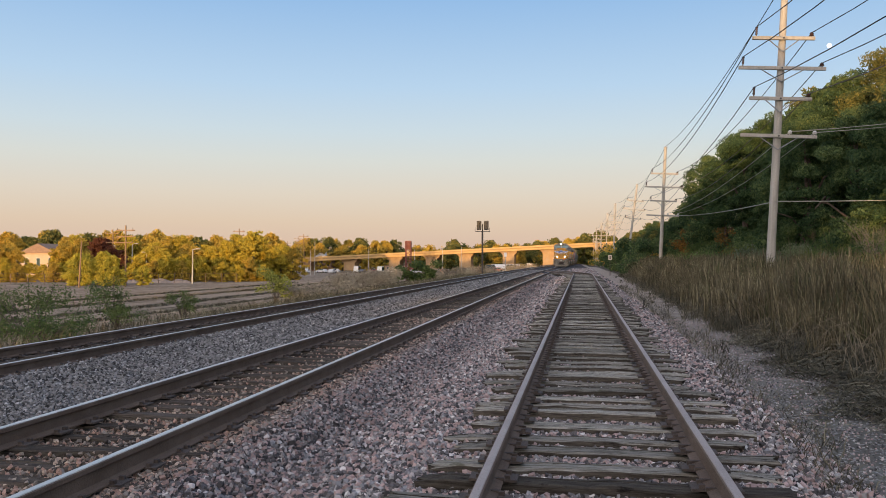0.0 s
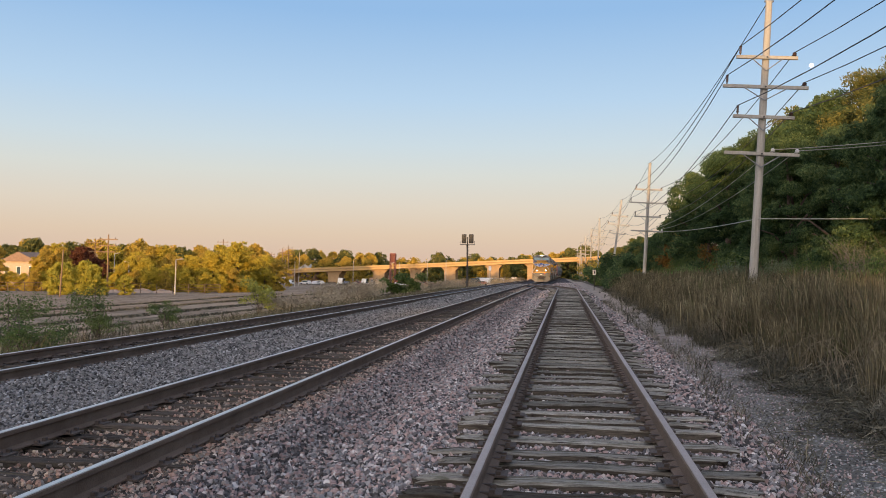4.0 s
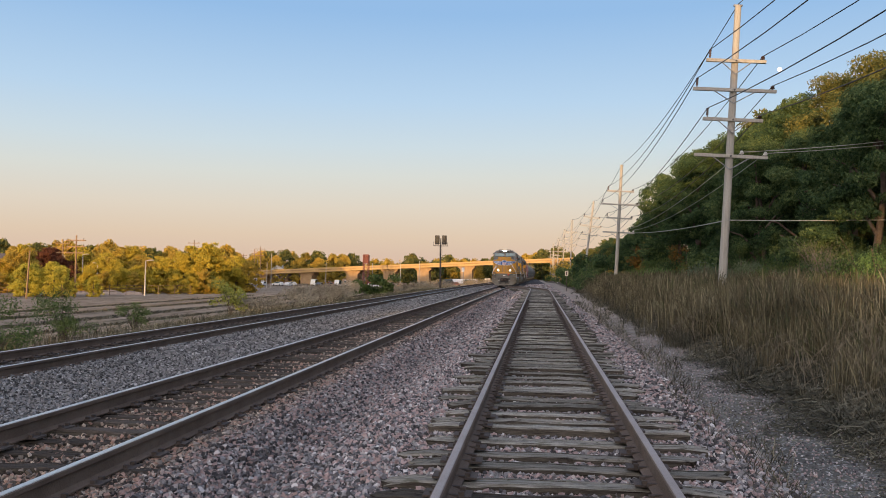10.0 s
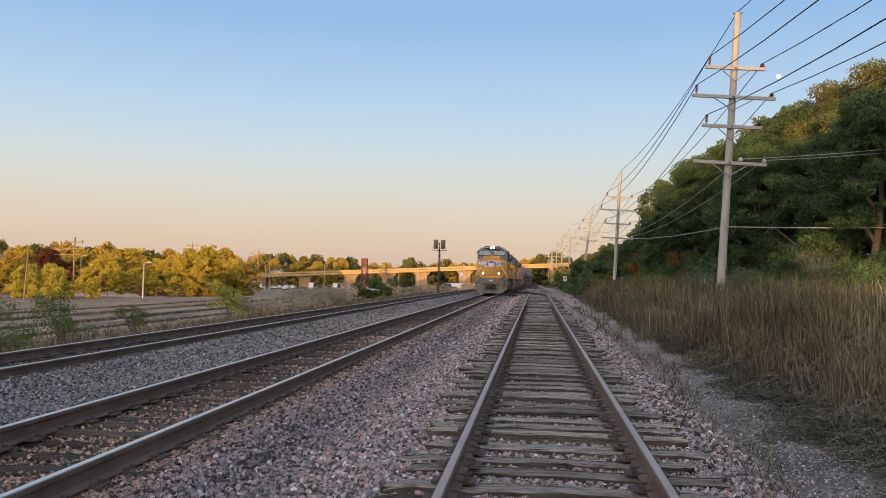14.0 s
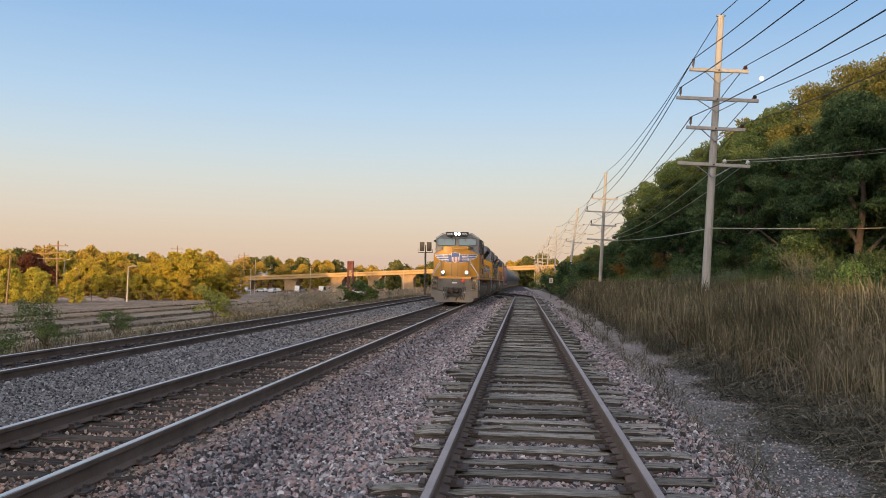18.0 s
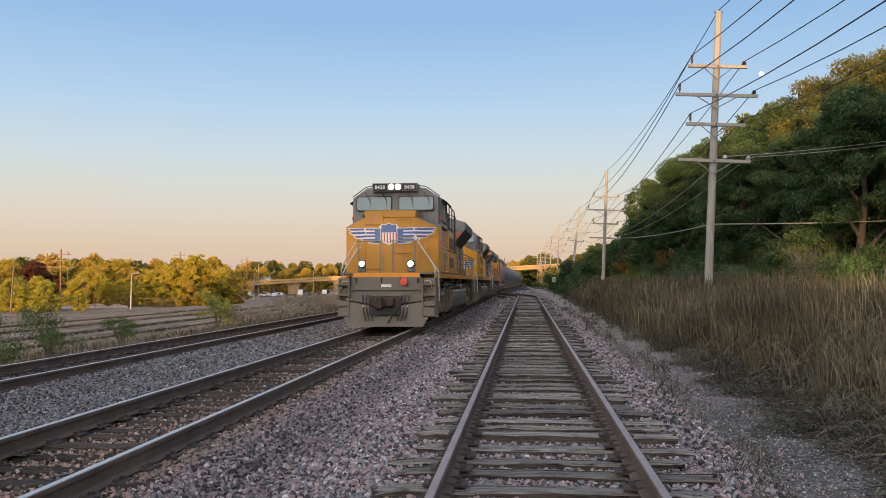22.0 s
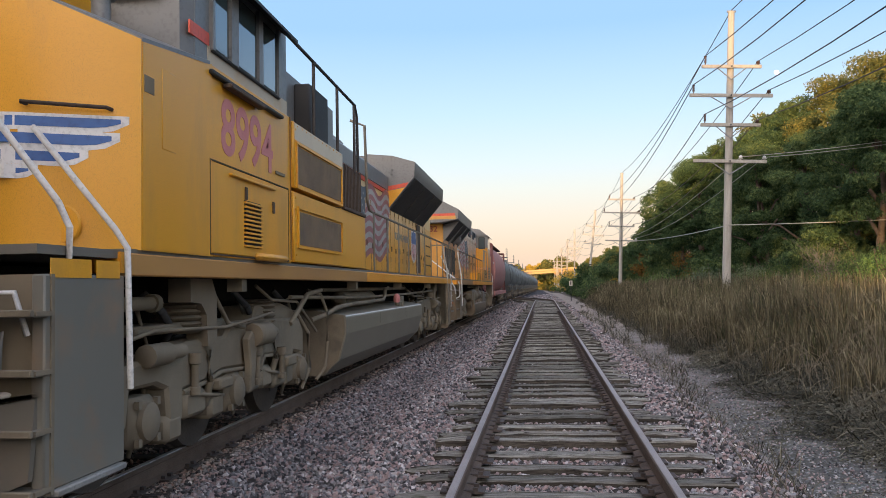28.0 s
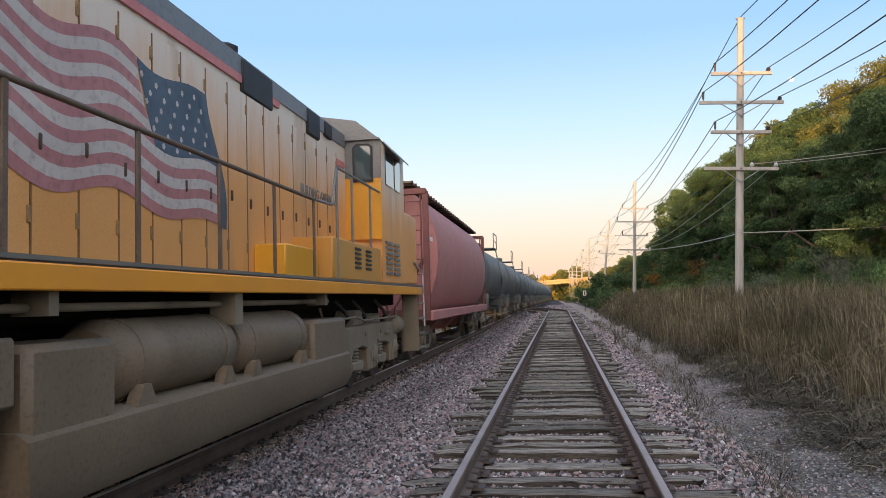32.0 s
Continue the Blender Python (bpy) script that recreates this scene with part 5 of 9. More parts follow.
        part("cab_stripe", Geo().box(*sorted((x - s * .01, x + s * .006)), .95, 1.33, 3.59, 3.70), RED, th, "thin red stripe")
        part("cab_lower_band", Geo().box(*sorted((x - s * .01, x + s * .004)), 1.30, 3.45, 3.30, 3.60), CAB_DUST, th, "cab side bleached and dusty under the windows")
        for y0, y1 in ((1.40, 1.76), (1.95, 2.48), (2.62, 3.10)):
            part("side_window", Geo().box(*sorted((x - s * .02, x + s * .012)), y0, y1, 3.59, 4.26, .02), CAB_GLASS, th, "dark cab side window")
        for y, w in ((1.37, .025), (1.855, .085), (2.55, .06), (3.13, .03)):
            part("window_post", Geo().box(*sorted((x - s * .01, x + s * .035)), y - w, y + w, 3.57, 4.3), GREY, th)
        part("window_awning", Geo().loft([[(x, 1.45, 4.36), (x, 3.3, 4.36), (x, 3.3, 4.33), (x, 1.45, 4.33)], [(x + s * .2, 1.5, 4.22), (x + s * .2, 3.25, 4.22), (x + s * .2, 3.25, 4.19), (x + s * .2, 1.5, 4.19)]]), BLACK, th, "dark awning over the cab window")
        part("window_sill", Geo().box(*sorted((x - s * .01, x + s * .06)), 1.28, 3.18, 3.345, 3.385, .01), BLACK, th, "dark ledge under the cab windows")
        part("arm_rest", Geo().box(*sorted((x + s * .02, x + s * .11)), 1.58, 2.47, 3.29, 3.335, .012), GRILLE, th)
        part("window_frame_sill", Geo().box(*sorted((x - s * .01, x + s * .03)), 1.36, 3.16, 3.555, 3.585, .008), BLACK, th)
        # cab base: full-width yellow flank
        part("flank", Geo().box(*sorted((s * .9, s * 1.51)), 1.3, 3.55, 1.80, 3.45, .012), side, th, "yellow flank below the cab")
        part("flank_panel", Geo().box(*sorted((s * 1.50, s * 1.5265)), 1.30, 3.40, 1.83, 2.61, .008), side, th)
        part("drip_rail", Geo().box(*sorted((s * 1.52, s * 1.56)), 1.70, 2.90, 2.535, 2.56, .008), CREAM if lit else side, th)
        part("panel_outline", frame_of(Geo(), s * 1.5225 - (0 if s > 0 else .005), 1.285, 3.415, 1.815, 2.625, .012, .005), SEAM_DARK, th)
        # black backing paints the shadows between the slats
        part("louvre_opening", Geo().box(*sorted((s * 1.52, s * 1.530)), 2.06, 2.52, 1.915, 2.355), BLACK, th)
        for k in range(11):
            part("louvre_slat", Geo().box(*sorted((s * 1.52, s * 1.552)), 2.055, 2.525, 1.918 + .0405 * k, 1.936 + .0405 * k), CREAM if lit else side, th, "worn louvre slat")
        part("bag_on_sill", Geo().box(*sorted((s * 1.49, s * 1.6)), 2.35, 3.2, 1.80, 1.87, .03), side, th)
        # blower housings
        part("blower_housing", Geo().box(*sorted((s * .9, s * 1.53)), 3.6, 5.9, 1.82, 2.62, .015).box(*sorted((s * .9, s * 1.53)), 3.6, 5.9, 2.66, 3.42, .015), side, th, "yellow blower housing with mesh openings")
        gr = Geo()
        frame_of(gr, s * 1.53 - (0 if s > 0 else .01), 3.72, 5.8, 1.98, 2.46, .03, .02)
        frame_of(gr, s * 1.53 - (0 if s > 0 else .01), 3.68, 5.82, 2.66, 3.20, .03, .02)
        part("housing_frame", gr, side, th)
        part("intake_screen", Geo().box(*sorted((s * 1.50, s * 1.536)), 3.78, 5.74, 2.02, 2.40), MESH_TAN, th, "brown intake mesh")
        part("intake_screen", Geo().box(*sorted((s * 1.50, s * 1.536)), 3.74, 5.76, 2.72, 3.15), MESH_TAN, th, "brown intake mesh")
        for k in range(12):
            part("rivet", Geo().lathe([(s * 1.528, .016), (s * 1.54, .012)], (0, 3.66, 1.9 + .13 * k), "x", 6), body, th)
            part("rivet", Geo().lathe([(s * 1.528, .014), (s * 1.54, .01)], (0, 3.75 + .18 * k, 3.38), "x", 6), body, th)
        if drop:
            part("bleached_band", Geo().box(*sorted((s * 1.52, s * 1.5335)), 3.64, 5.88, 3.215, 3.405), CREAM, th, "paint bleached to cream above the mesh")
        part("filter_panel", Geo().box(*sorted((s * .9, s * 1.44)), 6.05, 7.4, 2.68, 3.36, .02), BLACK, th, "ribbed dark filter panel")
        for k in range(14):
            part("filter_rib", Geo().box(*sorted((s * 1.43, s * 1.465)), 6.1 + k * .094, 6.135 + k * .094, 2.72, 3.33), GRILLE, th)
        part("filter_ledge", Geo().box(*sorted((s * 1.3, s * 1.53)), 6.0, 7.44, 2.64, 2.69, .01), GRILLE, th)
        part("filter_base", Geo().box(*sorted((s * .9, s * 1.50)), 5.92, 7.48, 1.82, 2.65, .015), side, th)
        # upper hood behind the cab
        part("upper_housing", Geo().box(*sorted((s * .3, s * 1.12)), 3.45, 7.0, 3.40, 4.32, .04), GREY, th, "blue-grey upper housing")
        part("filter_box", Geo().box(*sorted((s * 1.12, s * 1.34)), 4.95, 5.85, 3.46, 4.20, .02), BLACK, th)
        part("roof_rail", Geo().rod([(s * 1.46, 3.5, 3.42), (s * 1.46, 3.5, 4.42), (s * 1.46, 7.0, 4.36), (s * 1.46, 7.15, 4.2), (s * 1.46, 7.18, 3.34)], .022, 6).rod([(s * 1.46, 4.7, 3.42), (s * 1.46, 4.7, 4.40)], .022, 6).rod([(s * 1.46, 5.9, 3.42), (s * 1.46, 5.9, 4.38)], .022, 6).rod([(s * 1.46, 6.95, 3.3), (s * 1.46, 6.95, 4.36)], .022, 6), STEEL_DARK, th, "dark roof handrail")
        # long hood doors and walkway rail
        ys = [7.5 + .5375 * k for k in range(18)]
        hood_doors(th, s * .88 if s > 0 else -.902, [17.5, 18.0, 18.5], 1.88, 3.30, hood, rnd)
        hood_doors(th, s * .88 if s > 0 else -.902, ys, 1.88, 3.42, hood, rnd)
        handrail(th, s * 1.47, [8.3 + 1.22 * k for k in range(9)] + [19.85], z1=2.80)
        part("rail_drop", Geo().rod([(s * 1.47, 8.2, 2.80), (s * 1.47, 7.95, 2.82), (s * 1.46, 7.86, 2.95), (s * 1.44, 7.80, 4.2), (s * 1.2, 7.8, 4.3)], .024, 7), RAIL_GREY, th, "bent pipe up to the roof")
        # radiator flare
        fl = [(s * .87, 3.28), (s * 1.50, 4.02), (s * 1.52, 4.36), (s * 1.0, 4.52), (s * .4, 4.58), (s * .4, 3.28)]
        part("radiator_housing", Geo().prism(fl, 12.75, 18.15, "y"), GREY, th, "flared grey radiator housing")
        part("radiator_core", Geo().loft([[(s * .90, 12.85, 3.30), (s * 1.50, 12.85, 4.005), (s * 1.51, 12.85, 3.99), (s * .91, 12.85, 3.285)], [(s * .90, 18.05, 3.30), (s * 1.50, 18.05, 4.005), (s * 1.51, 18.05, 3.99), (s * .91, 18.05, 3.285)]]), BLACK, th, "black radiator face")
        part("flare_stripe", Geo().prism([(s * .875, 3.72), (s * 1.30, 3.805), (s * 1.37, 3.90), (s * .875, 3.82)], 12.742, 12.75, "y"), RED, th)
        for y in (14.5, 16.3):
            part("radiator_rib", Geo().loft([[(s * .905, y - .03, 3.285), (s * 1.505, y - .03, 3.99), (s * 1.515, y - .03, 3.975), (s * .915, y - .03, 3.27)], [(s * .905, y + .03, 3.285), (s * 1.505, y + .03, 3.99), (s * 1.515, y + .03, 3.975), (s * .915, y + .03, 3.27)]]), STEEL_DARK, th)
        part("flare_cheek", Geo().prism([(s * .885, 3.31), (s * 1.28, 3.785), (s * .885, 3.715)], 12.741, 12.75, "y"), body, th, "yellow cheek under the flare")
        part("flare_end_grab", Geo().rod([(s * 1.0, 12.74, 4.06), (s * 1.0, 12.66, 4.06), (s * 1.0, 12.66, 4.2), (s * 1.0, 12.74, 4.2)], .016, 6), GREY, th)
        part("hood_stripe", Geo().box(*sorted((s * .86, s * .905)), 7.2, 12.74, 3.62, 3.70), RED, th, "thin red stripe")
        # rear vents and door with mesh
        part("rear_vent", Geo().box(*sorted((s * .86, s * .90)), 18.55, 19.78, 1.92, 3.26), body, th, "yellow louvred panel")
        # dark strips paint the shadow under each row of louvres
        for r in range(4):
            for c in range(7):
                part("vent_slot", Geo().box(*sorted((s * .895, s * .906)), 18.66 + c * .15, 18.78 + c * .15, 2.16 + r * .29, 2.20 + r * .29), GRILLE, th)
        part("mesh_door", Geo().box(*sorted((s * .88, s * .915)), 16.9, 17.46, 1.92, 3.26), GRILLE, th)
        # tank
        part("deck_pipe", Geo().rod([(s * 1.28, 4.2, 1.42), (s * 1.30, 8, 1.36), (s * 1.30, 13.2, 1.38), (s * 1.28, 17, 1.42)], .025, 6), GRIME, th)
        part("deck_pipe", Geo().rod([(s * 1.22, 5.3, 1.1), (s * 1.32, 5.7, 1.16), (s * 1.36, 6.1, 1.24), (s * 1.36, 6.9, 1.27), (s * 1.36, 9.6, 1.30), (s * 1.35, 9.8, 1.36), (s * 1.34, 9.9, 1.48), (s * 1.34, 10.2, 1.52)], .032, 10), GRIME, th)
        part("air_reservoir", Geo().lathe([(-1.2, .05), (-1.12, .13), (1.12, .13), (1.2, .05)], (s * 1.1, 8.4, 1.34), "y", 12), GRIME, th, smooth=40)
        part("emergency_fuel_cutoff", Geo().lathe([(0, .05), (.06, .07), (.14, .06), (.18, .02)], (s * 1.40, 10.8, 1.22), "z", 8), RED_FADED, th)
        stairwell(th, -1.16, -.92, s, -1, PILOT, edge=GRIME)
        stairwell(th, 19.3, 20.1, s, 1)
        part("corner_sheet", Geo().box(*sorted((s * 1.46, s * 1.54)), -1.0, -.14, .42, 1.62, .01), CORNER_GREY, th, "grey corner sheet")
        part("bottom_step", Geo().box(*sorted((s * 1.40, s * 1.58)), -.92, -.18, .38, .42, .008), STEEL_TREAD, th, "worn bottom step")
        for y, za, zb in ((3.52, 1.84, 3.44),):
            part("panel_seam", Geo().box(*sorted((s * 1.505, s * 1.5235)), y - .005, y + .005, za, zb), SEAM, th)
        part("nose_side", Geo().prism([(.14, 1.81), (1.32, 1.81), (1.32, 3.42), (.14, 3.27)], *sorted((s * 1.512, s * 1.5235)), "x"), side, th, "dusty side of the nose")
        for y, z in ((2.08, 2.36), (2.86, 2.30)):
            part("panel_latch", Geo().box(*sorted((s * 1.52, s * 1.545)), y, y + .05, z, z + .12, .008), GRILLE, th)
        if drop:
            part("data_plate", Geo().box(*sorted((s * 1.515, s * 1.5285)), .16, .30, 2.92, 3.04), GRIME_TAN, th)
        part("data_plate", Geo().box(*sorted((s * 1.515, s * 1.527)), 3.0, 3.3, 2.735, 2.765), GRIME_TAN, th)
        if drop:
            part("sand_door", Geo().box(*sorted((s * 1.505, s * 1.528)), .42, .66, 2.55, 3.16, .012), side, th)
        for ya, yb in ((-.95, -.54), (-.48, -.21)):
            if drop:
                part("corner_marking", Geo().box(*sorted((s * 1.538, s * 1.545)), ya, yb, 1.60, 1.71), YELLOW, th, "yellow paint block")
        if not drop:
            part("side_warning", Geo().box(*sorted((s * 1.538, s * 1.545)), -.60, -.35, 1.47, 1.55), RED, th, "small red warning label")
        part("rear_corner_sheet", Geo().box(*sorted((s * 1.46, s * 1.54)), 18.75, 19.12, .38, 1.62, .01), GRIME, th)
        part("stair_rail", Geo().rod([(s * .98, -.93, 2.78), (s * 1.44, -.72, 2.05), (s * 1.5, -.70, 1.9), (s * 1.5, -.72, 1.02), (s * 1.4, -.9, .96), (s * 1.1, -1.0, .93)], .021, 10), RAIL_WHITE, th, "white stair handrail")
        part("stair_rail", Geo().rod([(s * .98, -.27, 2.60), (s * 1.04, -.36, 2.58), (s * 1.50, -.18, 1.92), (s * 1.56, -.14, 1.80), (s * 1.57, -.12, .88)], .021, 10), RAIL_WHITE, th, "white stair handrail")
        part("rear_stair_rail", Geo().rod([(s * 1.2, 20.0, 2.5), (s * 1.46, 19.95, 1.95), (s * 1.5, 19.95, 1.75), (s * 1.5, 19.95, .9)], .024, 7), RAIL_WHITE, th, "white stair handrail")
        part("rear_stair_rail", Geo().rod([(s * 1.47, 18.3, 2.7), (s * 1.5, 18.9, 2.0), (s * 1.5, 19.0, .95)], .024, 7), RAIL_WHITE, th, "white stair handrail")
        each("front_rail_post", (Geo().box(s * .9 - .025, s * .9 + .025, -.93, -.90, 1.8, 2.78), Geo().box(s * .2 - .025, s * .2 + .025, -.93, -.90, 1.8, 2.78)), RAIL_GREY, th)
        part("front_rail", Geo().rod([(s * .12, -.92, 2.78), (s * .98, -.92, 2.78)], .02, 6), RAIL_GREY, th)
        cx = s * .77
        part("ditch_light_bracket", Geo().box(cx - .115, cx + .115, -1.02, -.88, 1.80, 2.18, .03), GREY, th)
        part("ditch_light_bezel", Geo().lathe([(.0, .08), (-.09, .10), (-.09, .115), (.0, .12)], (cx, -1.02, 2.06), "y", 18), BLACK, th)
        part("ditch_light", Geo().lathe([(-.02, .05), (-.01, .082), (.02, .082)], (cx, -1.02, 2.06), "y", 16), HEADLIGHT if lit else HEADLIGHT_OFF, th, "round ditch light, lit" if lit else "round ditch light, dark", smooth=40)
        # front hoses
        for k in range(3):
            xx = s * (.52 + .11 * k)
            part("hose", Geo().rod([(xx, -1.0, 1.08), (xx - s * .03, -1.16, .9), (xx - s * .06, -1.2, .55), (xx - s * .14, -1.2, .28)], .022, 6), HOSE, th, "black rubber hose")
            part("hose_fitting", Geo().lathe([(0, .024), (.05, .026)], (xx - s * .045, -1.18, .72), "z", 6), WHITE, th)
        part("uncoupling_lever", Geo().rod([(s * .3, -1.02, 1.27), (s * .5, -1.03, 1.24), (s * 1.2, -1.02, 1.26), (s * 1.3, -1.02, 1.3), (s * 1.3, -1.04, 1.1)], .014, 5), GREY, th)
        part("corner_grab", Geo().rod([(s * 1.18, -1.0, 1.30), (s * 1.2, -1.06, 1.52), (s * 1.40, -1.06, 1.52), (s * 1.44, -1.0, 1.28)], .016, 5), RAIL_WHITE, th)
        sub = [Geo().lathe([(0, .055), (.5, .055), (.5, .075), (.58, .075), (.58, .05)], (s * 1.14, .5, 1.42), "y", 12), Geo().rod([(s * 1.2, 2.0, 1.58), (s * 1.27, 2.3, 1.2), (s * 1.22, 2.9, 1.12)], .022, 6), Geo().rod([(s * 1.25, 4.3, 1.1), (s * 1.32, 4.8, 1.45), (s * 1.3, 5.5, 1.5)], .032, 6), Geo().rod([(s * 1.22, 3.2, 1.56), (s * 1.26, 3.6, 1.4), (s * 1.24, 4.6, 1.36), (s * 1.26, 5.4, .95)], .018, 6), Geo().rod([(s * 1.2, 5.2, 1.5), (s * 1.3, 5.5, 1.44), (s * 1.34, 5.66, 1.2), (s * 1.34, 5.68, .8), (s * 1.32, 5.6, .45), (s * 1.25, 5.4, .3)], .022, 8), Geo().rod([(s * 1.18, 6, 1.5), (s * 1.18, 13, 1.5)], .03, 6), Geo().rod([(s * 1.1, 13.4, 1.55), (s * 1.2, 14.2, 1.3), (s * 1.25, 15.2, 1.3), (s * 1.25, 15.8, 1.5)], .026, 6)]
        for g in sub:
            part("underframe_pipe", g, GRIME, th)
        each("gusset", [Geo().prism([(o + k * p, q) for p, q in ((0, 1.62), (.45, 1.62), (.56, 1.46), (.56, 1.02), (.36, 1.02), (.33, 1.30), (.22, 1.40), (0, 1.42))], *sorted((s * 1.1, s * 1.3)), "x") for o, k in ((1.4, 1), (18.0, -1))], GRIME, th)
        if lit and s > 0:
            part("step_lamp", Geo().lathe([(0, .026), (.03, .03)], (1.38, 2.47, 1.56), "x", 10), AMBER, th, "small lit amber lamp")
    part("hood", Geo().box(-.88, .88, 3.4, 19.95, 1.80, 4.0, .03).prism([(-.88, 4.0), (.88, 4.0), (.6, 4.22), (-.6, 4.22)], 6.9, 19.9, "y"), hood, th, "long yellow hood")
    part("hood_roof", Geo().prism([(-.9, 3.72), (.9, 3.72), (.9, 4.02), (.62, 4.25), (-.62, 4.25), (-.9, 4.02)], 7.0, 12.9, "y"), GREY, th, "grey hood roof")
    part("fan_hatch", Geo().lathe([(0, .7), (.12, .72), (.14, .6)], (0, 14.2, 4.55), "z", 20).lathe([(0, .7), (.12, .72), (.14, .6)], (0, 16.2, 4.55), "z", 20), GREY, th)
    part("exhaust_housing", Geo().box(-.5, .5, 8.4, 10.2, 4.2, 4.42, .05), GREY, th)
    part("horn_and_antenna", Geo().lathe([(0, .10), (.1, .11), (.12, .05)], (.8, 6.9, 4.05), "z", 10), BLACK, th)
    part("end_vents", Geo().box(-.6, .6, 19.93, 19.98, 3.5, 4.1), GRILLE, th)
    # front sheet, plow, coupler
    part("front_stripe", Geo().box(-1.06, 1.06, -1.0, -.94, 1.64, 1.78, .01).box(-1.5, -1.06, -.12, -.06, 1.64, 1.78).box(1.06, 1.5, -.12, -.06, 1.64, 1.78), STRIPE, th, "yellow stripe on the front deck edge")
    part("pilot_sheet", Geo().prism([(-1.12, .55), (1.12, .55), (1.16, 1.1), (1.10, 1.64), (-1.10, 1.64), (-1.16, 1.1)], -.99, -.93, "y"), PILOT, th, "dusty grey pilot sheet")
    part("pilot_shelf", Geo().box(-1.1, 1.1, -1.05, -.95, 1.24, 1.27), PILOT, th)
    for x in (-.95, -.15, .45, 1.0):
        part("pilot_gusset", Geo().prism([(-1.0, 1.62), (-1.07, 1.62), (-1.0, 1.45)], x - .02, x + .02, "x"), BLACK, th)
    plow = []
    for x, z, y in ((-1.50, .94, -1.02), (-.55, .78, -1.22), (.55, .78, -1.22), (1.50, .94, -1.02), (1.50, .50, -1.08), (1.36, .44, -1.10), (1.18, .11, -1.24), (-1.18, .11, -1.24), (-1.36, .44, -1.10), (-1.50, .50, -1.08)):
        plow.append((x, y, z))
    part("plow", Geo().loft([plow, [(p[0], p[1] + .04, p[2]) for p in plow]]), PILOT, th, "dusty grey snow plow")
    part("plow_lip", Geo().loft([[(-1.52, -1.03, .95), (-.55, -1.25, .80), (.55, -1.25, .80), (1.52, -1.03, .95)], [(-1.52, -.95, .95), (-.55, -.95, .80), (.55, -.95, .80), (1.52, -.95, .95)], [(-1.52, -.95, .97), (-.55, -.95, .82), (.55, -.95, .82), (1.52, -.95, .97)], [(-1.52, -1.03, .97), (-.55, -1.25, .82), (.55, -1.25, .82), (1.52, -1.03, .97)]], caps=False, closed=False), PILOT, th)
    # solid black box paints the dark inside of the plow's opening
    part("plow_opening", Geo().box(-.5, .5, -1.245, -1.2, .48, .79), BLACK, th)
    part("coupler_pocket", Geo().box(-.45, .45, -1.12, -.95, .62, 1.06), BLACK, th)
    part("coupler", Geo().box(-.14, .14, -1.35, -.3, .72, .98, .03).box(-.3, -.06, -1.52, -1.25, .66, 1.06, .05).box(.04, .30, -1.46, -1.22, .72, 1.02, .05).lathe([(0, .07), (.34, .07)], (-.12, -1.46, .68), "z", 8), RUSTY, th, "rusty knuckle coupler")
    each("coupler_block", (Geo().box(-.45, -.26, -1.3, -1.0, .72, 1.0, .03), Geo().box(.28, .5, -1.25, -1.0, .66, .98, .03)), RUSTY, th)
    part("air_hose", Geo().rod([(.55, -1.1, .86), (.40, -1.3, .72), (.22, -1.34, .42), (.1, -1.33, .22)], .032, 7), HOSE, th, "black brake hose")
    part("bell", Geo().lathe([(-.12, .05), (-.10, .12), (.02, .13), (.04, .1)], (.56, -1.02, 1.5), "y", 12), RED, th, "round red cover", smooth=40)
    part("maker_plate", Geo().box(-.16, .16, -1.0, -.985, 1.33, 1.42), WHITE, th)
    part("warning_label", Geo().box(1.22, 1.4, -.135, -.12, 1.50, 1.56), RED, th)
    part("rear_coupler", Geo().box(-.14, .14, 19.6, 20.75, .72, .98, .03).box(-.28, .28, 20.55, 20.85, .68, 1.04, .06), RUSTY, th)
    part("rear_sheet", Geo().box(-1.15, 1.15, 20.0, 20.06, .5, 1.64), GRIME, th)
    part("rear_plow", Geo().prism([(-1.3, .8), (1.3, .8), (1.1, .18), (-1.1, .18)], 20.1, 20.15, "y"), GRIME, th)
    part("rear_rail", Geo().rod([(-1.4, 20.0, 2.84), (1.4, 20.0, 2.84)], .02, 6), GREY, th)
    half = [(1.10, 1.20), (1.45, 1.14), (1.485, 1.13), (1.50, 1.10), (1.50, .87), (1.40, .50), (1.16, .27)]
    tank = half + [(-x, z) for x, z in reversed(half)]
    part("fuel_tank", Geo().prism(tank, 6.10, 13.55, "y"), TANK_GREY, th, "large grey faceted fuel tank with dusty ends", smooth=10)
    part("fuel_tank_end", Geo().prism([(x * .985, z * .99 + .008) for x, z in tank], 6.08, 6.10, "y"), GRIME_TAN, th)
    part("fuel_tank_top", Geo().box(-1.05, 1.05, 6.15, 13.5, 1.198, 1.206), GRIME, th, "grimy tank top")
    for s in (-1, 1):
        # thin white rod paints the highlight along the tank's top edge
        part("fuel_tank_edge", Geo().rod([(s * 1.485, 6.14, 1.118), (s * 1.485, 13.5, 1.118)], .012, 5), RAIL_WHITE, th)
        for y in (8.6, 11.3):
            part("tank_weld", Geo().box(*sorted((s * 1.494, s * 1.503)), y - .012, y + .012, .92, 1.10), TANK_GREY, th)
        part("filler_neck", Geo().rod([(s * 1.36, 11.0, 1.12), (s * 1.42, 10.92, 1.26)], .06, 10), TANK_GREY, th)
        part("tank_bracket", Geo().box(*sorted((s * 1.40, s * 1.46)), 11.18, 11.3, 1.1, 1.34, .01), TANK_GREY, th)
    radial_truck(th, 2.65, False)
    radial_truck(th, 16.75, True)
